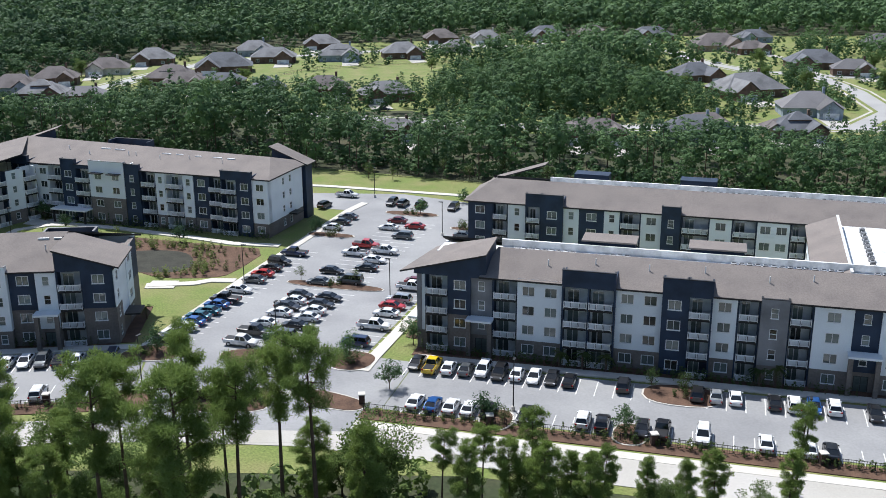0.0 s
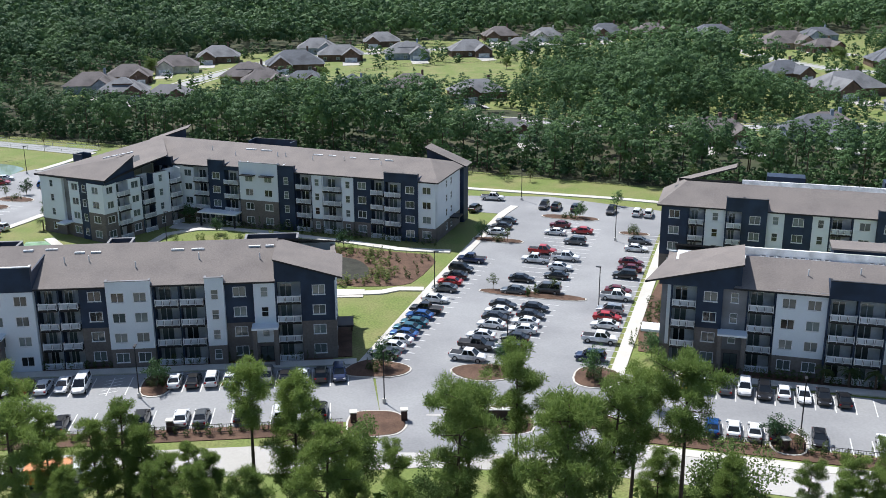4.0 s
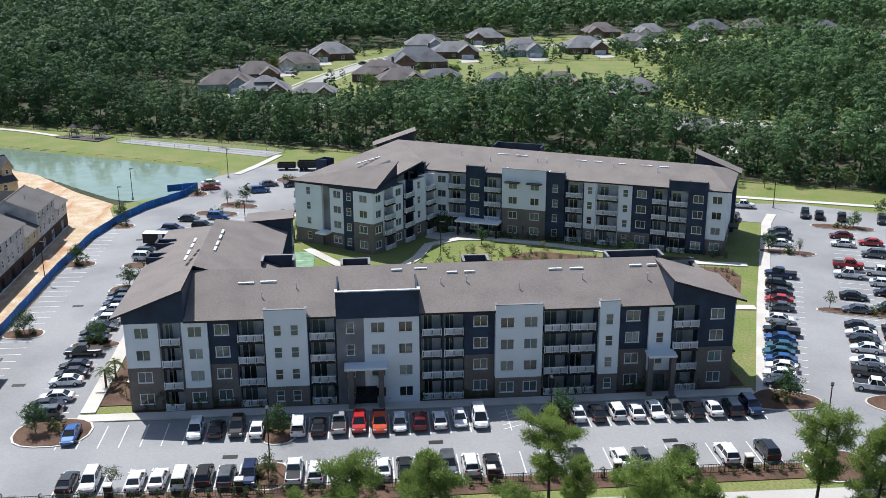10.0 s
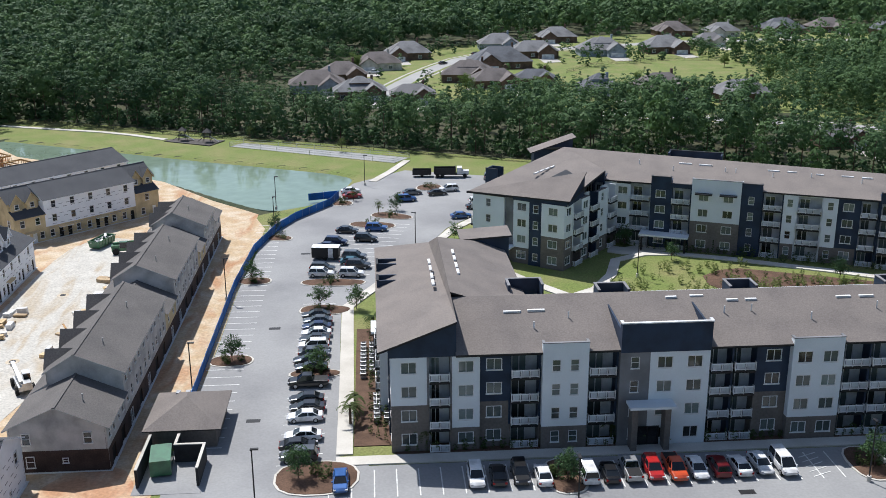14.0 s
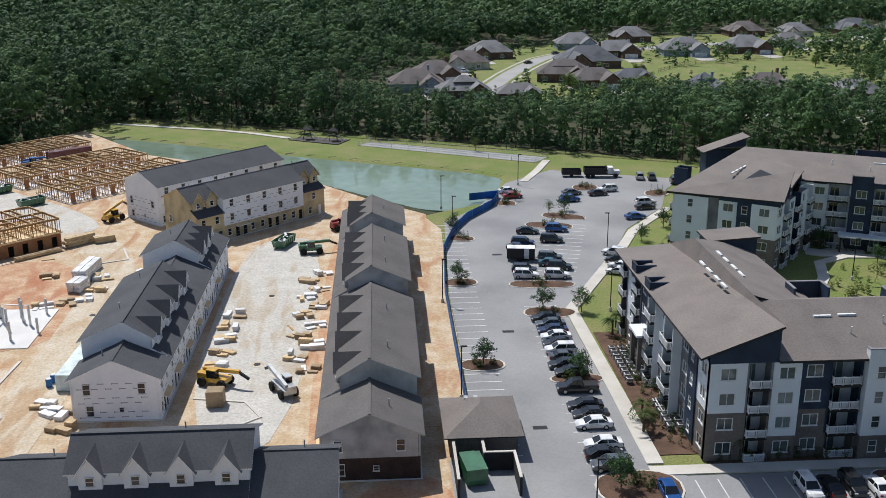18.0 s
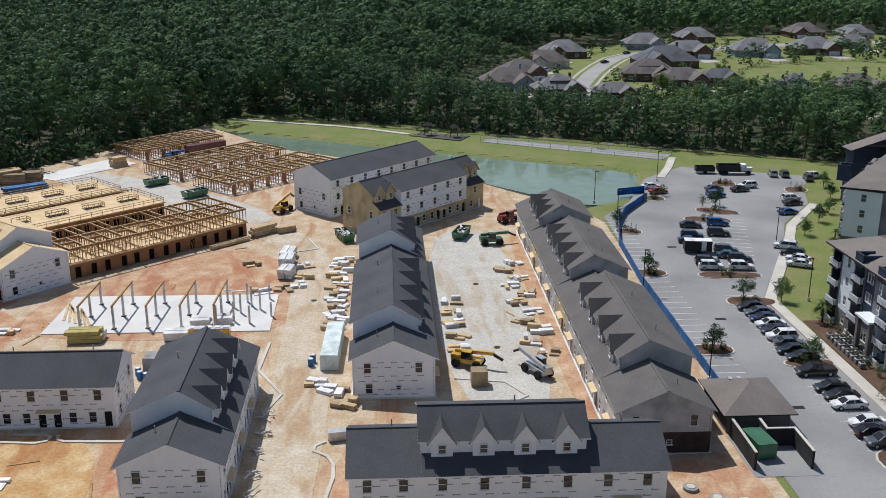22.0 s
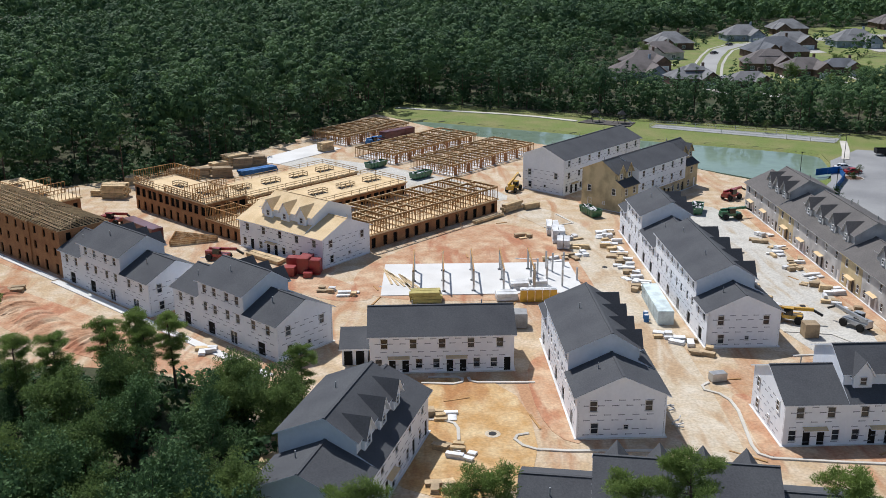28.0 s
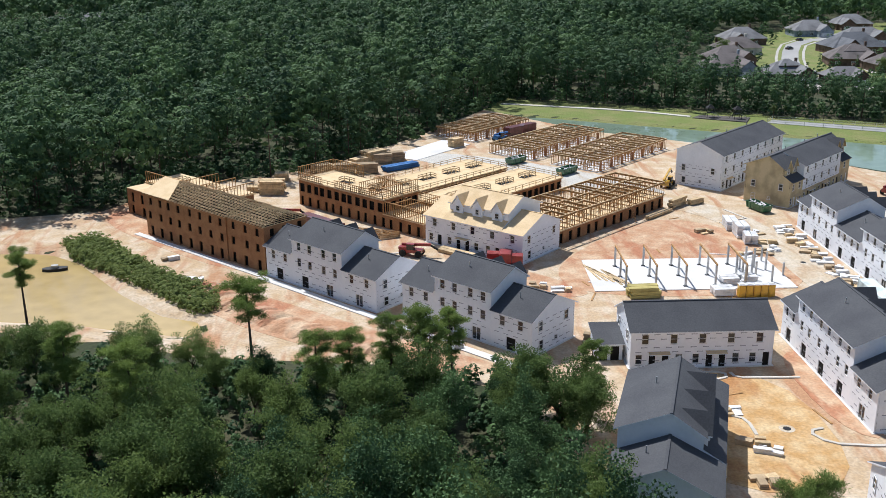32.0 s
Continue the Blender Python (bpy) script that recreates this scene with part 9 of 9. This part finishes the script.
def lumber_stack(x, y, a, l, rows, layers, label, mat=PALELUMBER):
    s = thing("lumber_stack", label, "lumber", place(x, y, a, 0.1), "lumber stacks")
    rng = random.Random(int(x * 7 + y))
    for i in range(rows):
        for j in range(layers):
            o = rng.uniform(-0.3, 0.3)
            part("board_pack", Geo().box(-l / 2 + o, i * 1.3, j * 0.62 + 0.1, l / 2 + o, i * 1.3 + 1.15, j * 0.62 + 0.66), mat, s)


for spot in ((-275.2, 286.0, 40, 6.0, 3, 5), (-279.0, 283.0, 40, 5.0, 2, 3), (-283.0, 276.5, 40, 6.0, 2, 3), (-288.5, 276.0, 40, 5.0, 2, 3), (-298.4, 267.6, 4, 3.4, 2, 3), (-208.0, 239.0, 44, 6.0, 1, 3), (-203.5, 240.5, 30, 4.0, 1, 2), (-214.0, 232.0, 44, 9.0, 1, 1), (-252.8, 303.5, 42, 4.0, 2, 4), (-259.5, 207.5, -42, 9, 2, 1), (-299.5, 254.6, -6, 5.5, 3, 5), (-303.5, 257.2, -6, 4.0, 2, 2)):
    lumber_stack(*spot, "stacked bundles of pale sawn lumber")
lumber_stack(-228.9, 183.0, 2, 5.0, 2, 3, "yellow-green stack of bundled boards", material("yellow-green bundled board", (0.45, 0.38, 0.14), 0.8, 0.12))
for x, y, a, l, n, k in ((-215.2, 183.4, 2, 3.6, 2, 2), (-212.4, 188.6, 4, 3.0, 2, 2), (-209.2, 189.3, 4, 2.6, 2, 2), (-226.2, 185.0, 88, 1.6, 1, 2), (-200.6, 222.8, 84, 5.0, 2, 3), (-200.3, 217.2, 86, 4.4, 2, 4), (-200.0, 212.4, 80, 3.6, 2, 3)):
    lumber_stack(x, y, a, l, n, k, "white stack of wrapped board bundles", PLASTICWHITE)
for x, y in ((-283.0, 273.6), (-277.6, 273.8), (-274.0, 284.4), (-270.6, 286.6)):
    lumber_stack(x, y, 8, 5.0, 2, 4, "tall stack of grey-brown sawn lumber", CARD)
lumber_stack(-268.6, 278.0, 35, 10.0, 2, 2, "long bundle under blue tarpaulin", TARP)
for i in range(5):
    p = thing("portable_toilet", "yellow plastic portable toilet cabin", "portable toilet", place(-212.6 + i * 1.25, 183.4, 0, 0.1), "portable toilets")
    part("cabin", Geo().box(-0.55, -0.55, 0, 0.55, 0.55, 2.1), PLANTYELLOW, p)
    part("roof", Geo().prism([(-0.6, -0.6), (0.6, -0.6), (0.6, 0.6), (-0.6, 0.6)], 2.1, 2.2).prism([(-0.4, -0.4), (0.4, -0.4), (0.4, 0.4), (-0.4, 0.4)], 2.2, 2.32), PLASTICWHITE, p, "white domed roof")
    part("door", Geo().box(-0.4, -0.6, 0.1, 0.4, -0.55, 1.95), PLANTYELLOW, p)


def heap(x, y, seed, label, mat, n=9, spread_by=1.5):
    """Pallets of board and wrapped packets set down roughly side by side, with a few strays."""
    rng = random.Random(seed)
    h = thing("material_pile", label, "material pile", place(x, y, rng.uniform(-25, 25), 0.1), "site material")
    for i in range(n):
        a, b = (i % 2 - 0.5) * rng.uniform(1.2, 2.2), (i // 2 - 0.5) * rng.uniform(1.1, 1.6)
        l, w = rng.uniform(1.0, 2.3), rng.uniform(0.6, 1.2)
        g, z = Geo(), 0.0
        for _ in range(rng.choice((1, 2, 2, 3))):
            e, o = rng.uniform(0.12, 0.4), rng.uniform(-0.12, 0.12)
            g.box(-l / 2 + o, -w / 2 - o * 0.5, z, l / 2 + o, w / 2 - o * 0.5, z + e)
            z += e + 0.02
        part("packet", g, mat if rng.random() < 0.6 else rng.choice((PLASTICWHITE, CARD, PALELUMBER, PALELUMBER)), h, "", place(a, b, rng.uniform(-14, 14) + (90 if rng.random() < 0.25 else 0), 0))


pile_spots = [(-192.0 + (i % 2) * 0.8, 187.4 + i * 3.1) for i in range(12)] + [(-159.4 - (i % 2) * 2.2, 176 + i * 4.2) for i in range(11)] + [(-172.6, 178 + i * 5.0) for i in range(5)]
for i, (x, y) in enumerate(pile_spots):
    heap(x, y, 200 + i, "loose white and brown bundles of building material", PLASTICWHITE if i % 3 else CARD, 4)
for i, (x, y) in enumerate(((-198.6, 218), (-198.0, 212), (-207.8, 219.6), (-190.5, 164.5), (-189.0, 160.5), (-193, 167), (-229.2, 142.9), (-227.7, 142.4), (-227.4, 134.2), (-226.2, 132.2), (-229, 125.2), (-199.0, 207.4), (-201.2, 205.8), (-242, 188), (-246, 190), (-203, 146), (-203, 152), (-203.5, 140), (-161, 137), (-158.6, 133), (-241, 166), (-222, 160.5), (-313, 209), (-306, 196.5), (-300.5, 193), (-262, 165), (-246, 276), (-244, 326), (-227, 322), (-205, 204), (-250, 216), (-259, 190))):
    heap(x, y, 300 + i, "scattered boards and wrapped bundles on bare dirt", PLASTICWHITE if i % 2 else CARD, 4)
planks = random.Random(9)
for i in range(30):
    x, y = planks.choice(((-225, 190), (-215, 212), (-205, 236), (-165, 200), (-195, 150), (-226, 140), (-260, 215), (-280, 255), (-300, 205), (-180, 127)))
    x, y, a, l = x + planks.uniform(-14, 14), y + planks.uniform(-9, 9), planks.uniform(0, 180), planks.uniform(2, 5)
    b = thing("board", "loose pale board lying on dirt", "board", place(x, y, a, 0.06), "loose boards")
    part("plank", Geo().box(-l / 2, -0.14, 0, l / 2, 0.14, 0.12), LUMBER if i % 3 else PLASTICWHITE, b)


def telehandler(x, y, a, mat, label, up):
    t = thing("telehandler", label, "telehandler", place(x, y, a, 0.1))
    part("chassis", Geo().box(-2.4, -0.9, 0.7, 2.0, 0.9, 1.35).box(-2.5, -0.8, 1.35, -1.0, 0.5, 1.8), mat, t)
    cab = part("cab", Geo().box(-0.8, -1.0, 1.35, 0.6, -0.1, 2.45), CARGLASS, t, "dark glazed cab")
    part("cab_roof", Geo().box(-0.85, -1.05, 2.45, 0.65, -0.05, 2.55), mat, cab)
    part("boom", Geo().bar((-2.2, 0.45, 1.9), (3.6, 0.45, 1.9 + up), 0.45, 0.5), mat, t)
    part("boom_tip", Geo().bar((3.4, 0.45, 1.85 + up), (5.0, 0.45, 1.2 + up * 0.7), 0.3, 0.35), TRIMDARK, t)
    for wx in (-1.6, 1.5):
        for wy in (-1.05, 1.05):
            part("wheel", Geo().tube((wx, wy - 0.22, 0.65), (wx, wy + 0.22, 0.65), 0.65, 0.65, 12), TYRE, t)


telehandler(-162.2, 230.6, 8, GREENSTEEL, "green telescopic handler in the yard", 0.3)
telehandler(-171.6, 172.2, -25, PLANTYELLOW, "yellow telescopic handler beside a townhouse", 0.4)
telehandler(-162.2, 169.0, 118, METALGREY, "grey boom lift with its arm lowered", 0.8)
telehandler(-267.4, 208.4, -20, STEELRED, "red boom lift on the site", 0.4)
telehandler(-294.0, 234.0, -25, STEELRED, "red telescopic handler by a frame", 0.5)
telehandler(-156.9, 246.5, 30, STEELRED, "red telescopic handler by the pond", 0.3)
telehandler(-206.0, 256.8, 60, PLANTYELLOW, "tan excavator with its arm folded", 1.6)
telehandler(-240.4, 311.6, 44, TARP, "blue site truck beside a container", 0.0)
raft = thing("pump_raft", "small dark pump raft floating in the basin", "raft", place(-333.2, 205.5, 10, -0.5))
part("hull", Geo().prism(smooth([(-2.2, -0.9), (2.2, -0.9), (2.2, 0.9), (-2.2, 0.9)], 1), 0, 0.5), TRIMDARK, raft)
part("pump", Geo().box(-0.6, -0.4, 0.5, 0.6, 0.4, 1.0), METALGREY, raft)
for x, y in ((-171.2, 183.5), (-166.8, 178.6), (-167.5, 207), (-222, 137.5), (-195.5, 200)):
    mh = thing("manhole", "round orange-ringed manhole in the dirt", "manhole", (x, y, 0.105))
    part("ring", Geo().tube((0, 0, -0.05), (0, 0, 0.012), 1.0, 1.0, 20), TRACK, mh, "damp orange ring of dirt")
    part("cover", Geo().tube((0, 0, 0.0), (0, 0, 0.05), 0.5, 0.5, 14), TRIMDARK, mh)
for x, y in ((-149.5, 137.5), (-147.2, 135.2)):
    cap = thing("concrete_ring", "round pale concrete chamber lid", "concrete ring", (x, y, 0.1))
    part("drum", Geo().tube((0, 0, 0), (0, 0, 0.35), 0.85, 0.85, 18), ASPHALT, cap)
    part("lid", Geo().tube((0, 0, 0.35), (0, 0, 0.42), 0.5, 0.5, 14), CONCRETE, cap)
for k, (x, y, a) in enumerate(((-203.2, 138, 10), (-203.0, 143, 40), (-203.3, 148, 70), (-203.1, 153, 20), (-203.2, 157.5, 50))):
    tubes = thing("pipe_bundle", "tangled bundle of pale plastic pipes", "pipes", place(x + 4.3, y, a, 0.12), "pipe bundles")
    rng = random.Random(k)
    for i in range(7):
        q = Vector((rng.uniform(-0.8, 0.8), rng.uniform(-0.8, 0.8), 0.1 + 0.08 * i))
        part("pipe", Geo().tube(q, q + Vector((rng.uniform(-1.4, 1.4), rng.uniform(-1.4, 1.4), 0.1)), 0.09, 0.09, 6), METALGREY if i % 2 else PLASTICWHITE, tubes)
for x, y in ((-170.2, 342.4), (-162.4, 339.2)):
    gym = thing("play_frame", "dark climbing frame beside the dog park", "play equipment", (x, y, 0.27))
    for i in range(4):
        part("post", Geo().bar((-1.2 + 2.4 * (i % 2), -1.2 + 2.4 * (i // 2), 0), (-0.7 + 1.4 * (i % 2), -0.7 + 1.4 * (i // 2), 3.0), 0.12), TRIMDARK, gym)
    part("platform", Geo().box(-0.9, -0.9, 1.5, 0.9, 0.9, 1.62), TRIMDARK, gym)
    part("slide", Geo().bar((0.8, 0, 1.6), (3.4, -0.6, 0.15), 0.7, 0.12), METALGREY, gym, "pale slide")
    part("net_ladder", Geo().bar((-0.9, 0.4, 1.6), (-3.0, 0.9, 0.05), 0.06).bar((-0.9, -0.4, 1.6), (-3.0, -0.2, 0.05), 0.06), TRIMDARK, gym)
    part("roof", Geo().face([(-1.3, -1.3, 3.0), (1.3, -1.3, 3.0), (0, 0, 4.2)]).face([(1.3, -1.3, 3.0), (1.3, 1.3, 3.0), (0, 0, 4.2)]).face([(1.3, 1.3, 3.0), (-1.3, 1.3, 3.0), (0, 0, 4.2)]).face([(-1.3, 1.3, 3.0), (-1.3, -1.3, 3.0), (0, 0, 4.2)]), TRIMDARK, gym)


def eroded_bank(line, wide, high):
    """A washed-out earth bank: a low ridge cut by furrows that run down across it."""
    rng, g = random.Random(77), Geo()
    pts = [Vector((*p, 0)) for p in line]
    rows, across = [], 10
    for (a, b) in zip(pts, pts[1:]):
        n = int((b - a).length / 0.45)
        for i in range(n):
            p = a.lerp(b, i / n)
            side = Vector((b.y - a.y, a.x - b.x, 0)).normalized()
            cut, row = rng.uniform(0.35, 1.0), []
            for j in range(across + 1):
                v = j / across
                q = p + side * (v - 0.4) * wide * (0.85 + 0.3 * cut)
                z = high * (math.sin(math.pi * min(1, v * 1.15 + 0.02)) ** 0.8 if v * 1.15 < 0.98 else 0) * (0.45 + 0.55 * cut) - 0.12
                row.append((q.x + rng.uniform(-0.1, 0.1), q.y + rng.uniform(-0.1, 0.1), z + rng.uniform(-0.05, 0.05) + 0.06))
            rows.append(row)
    for r0, r1 in zip(rows, rows[1:]):
        for j in range(across):
            g.face([r0[j], r1[j], r1[j + 1], r0[j + 1]][::-1])
    setting("ground_bank", g, CLAY, "eroded red-brown earth bank with furrows", "earth bank")


eroded_bank([(-304, 193), (-296, 184), (-288, 175.5), (-280, 169), (-271, 163)], 7.5, 1.1)


def lorry(x, y, a, label, name, body):
    """A short lorry: a cab with its screen, a chassis and wheels; body adds what it carries."""
    t = thing(name, label, "truck", place(x, y, a, 0.1))
    part("chassis", Geo().box(-3.4, -0.9, 0.7, 3.2, 0.9, 0.95), TRIMDARK, t)
    cab = part("cab", Geo().box(1.7, -1.05, 0.9, 2.7, 1.05, 2.5).box(2.7, -0.9, 0.9, 3.9, 0.9, 1.75), PLASTICWHITE, t, "white cab with a bonnet")
    part("windscreen", Geo().box(2.7, -0.9, 1.78, 2.73, 0.9, 2.4), CARGLASS, cab)
    for wx in (-2.6, -1.5, 3.0):
        for wy in (-0.95, 0.95):
            part("wheel", Geo().tube((wx, wy - 0.18, 0.5), (wx, wy + 0.18, 0.5), 0.5, 0.5, 12), TYRE, t)
    body(t)


def tank(t):
    part("tank", Geo().tube((-3.2, 0, 1.75), (-2.9, 0, 1.75), 0.5, 0.85, 16).tube((-2.9, 0, 1.75), (1.1, 0, 1.75), 0.85, 0.85, 16, caps=False).tube((1.1, 0, 1.75), (1.4, 0, 1.75), 0.85, 0.5, 16), PLASTICWHITE, t, "ribbed white water tank")
    for i in range(5):
        part("band", Geo().tube((-2.7 + i * 0.85, 0, 1.75), (-2.6 + i * 0.85, 0, 1.75), 0.88, 0.88, 16), METALGREY, t)


ORANGE = paint("orange painted steel", (0.7, 0.22, 0.03), 0.0, 0.5)


def box(t):
    part("cargo_box", Geo().box(-3.5, -1.25, 0.95, 1.55, 1.25, 2.75), ORANGE, t, "plain orange cargo box")
    part("rear_door", Geo().box(-3.55, -1.1, 1.0, -3.5, 1.1, 2.65), ORANGE, t)


lorry(-143.6, 130.4, 178, "white tank truck parked on bare clay", "tank_truck", tank)
lorry(-62.6, 113.4, 4, "orange box truck on the pale street", "box_truck", box)
scrap = thing("scrap_skip", "open plywood skip heaped with pale scrap boards", "skip", place(-153.5, 127.6, 4, 0.1))
part("skip_wall", Geo().box(-4.5, -1.3, 0, 4.5, -1.2, 1.2).box(-4.5, 1.2, 0, 4.5, 1.3, 1.2).box(-4.5, -1.2, 0, -4.4, 1.2, 1.2).box(4.4, -1.2, 0, 4.5, 1.2, 1.2), PALELUMBER, scrap)
loose = random.Random(14)
for i in range(16):
    q = Vector((loose.uniform(-3.6, 3.6), loose.uniform(-0.8, 0.8), loose.uniform(0.5, 1.3)))
    part("scrap_board", Geo().bar(q, q + Vector((loose.uniform(-1.6, 1.6), loose.uniform(-0.7, 0.7), loose.uniform(-0.3, 0.5))), loose.uniform(0.3, 0.9), 0.05), PALELUMBER if i % 2 else PLASTICWHITE, scrap)
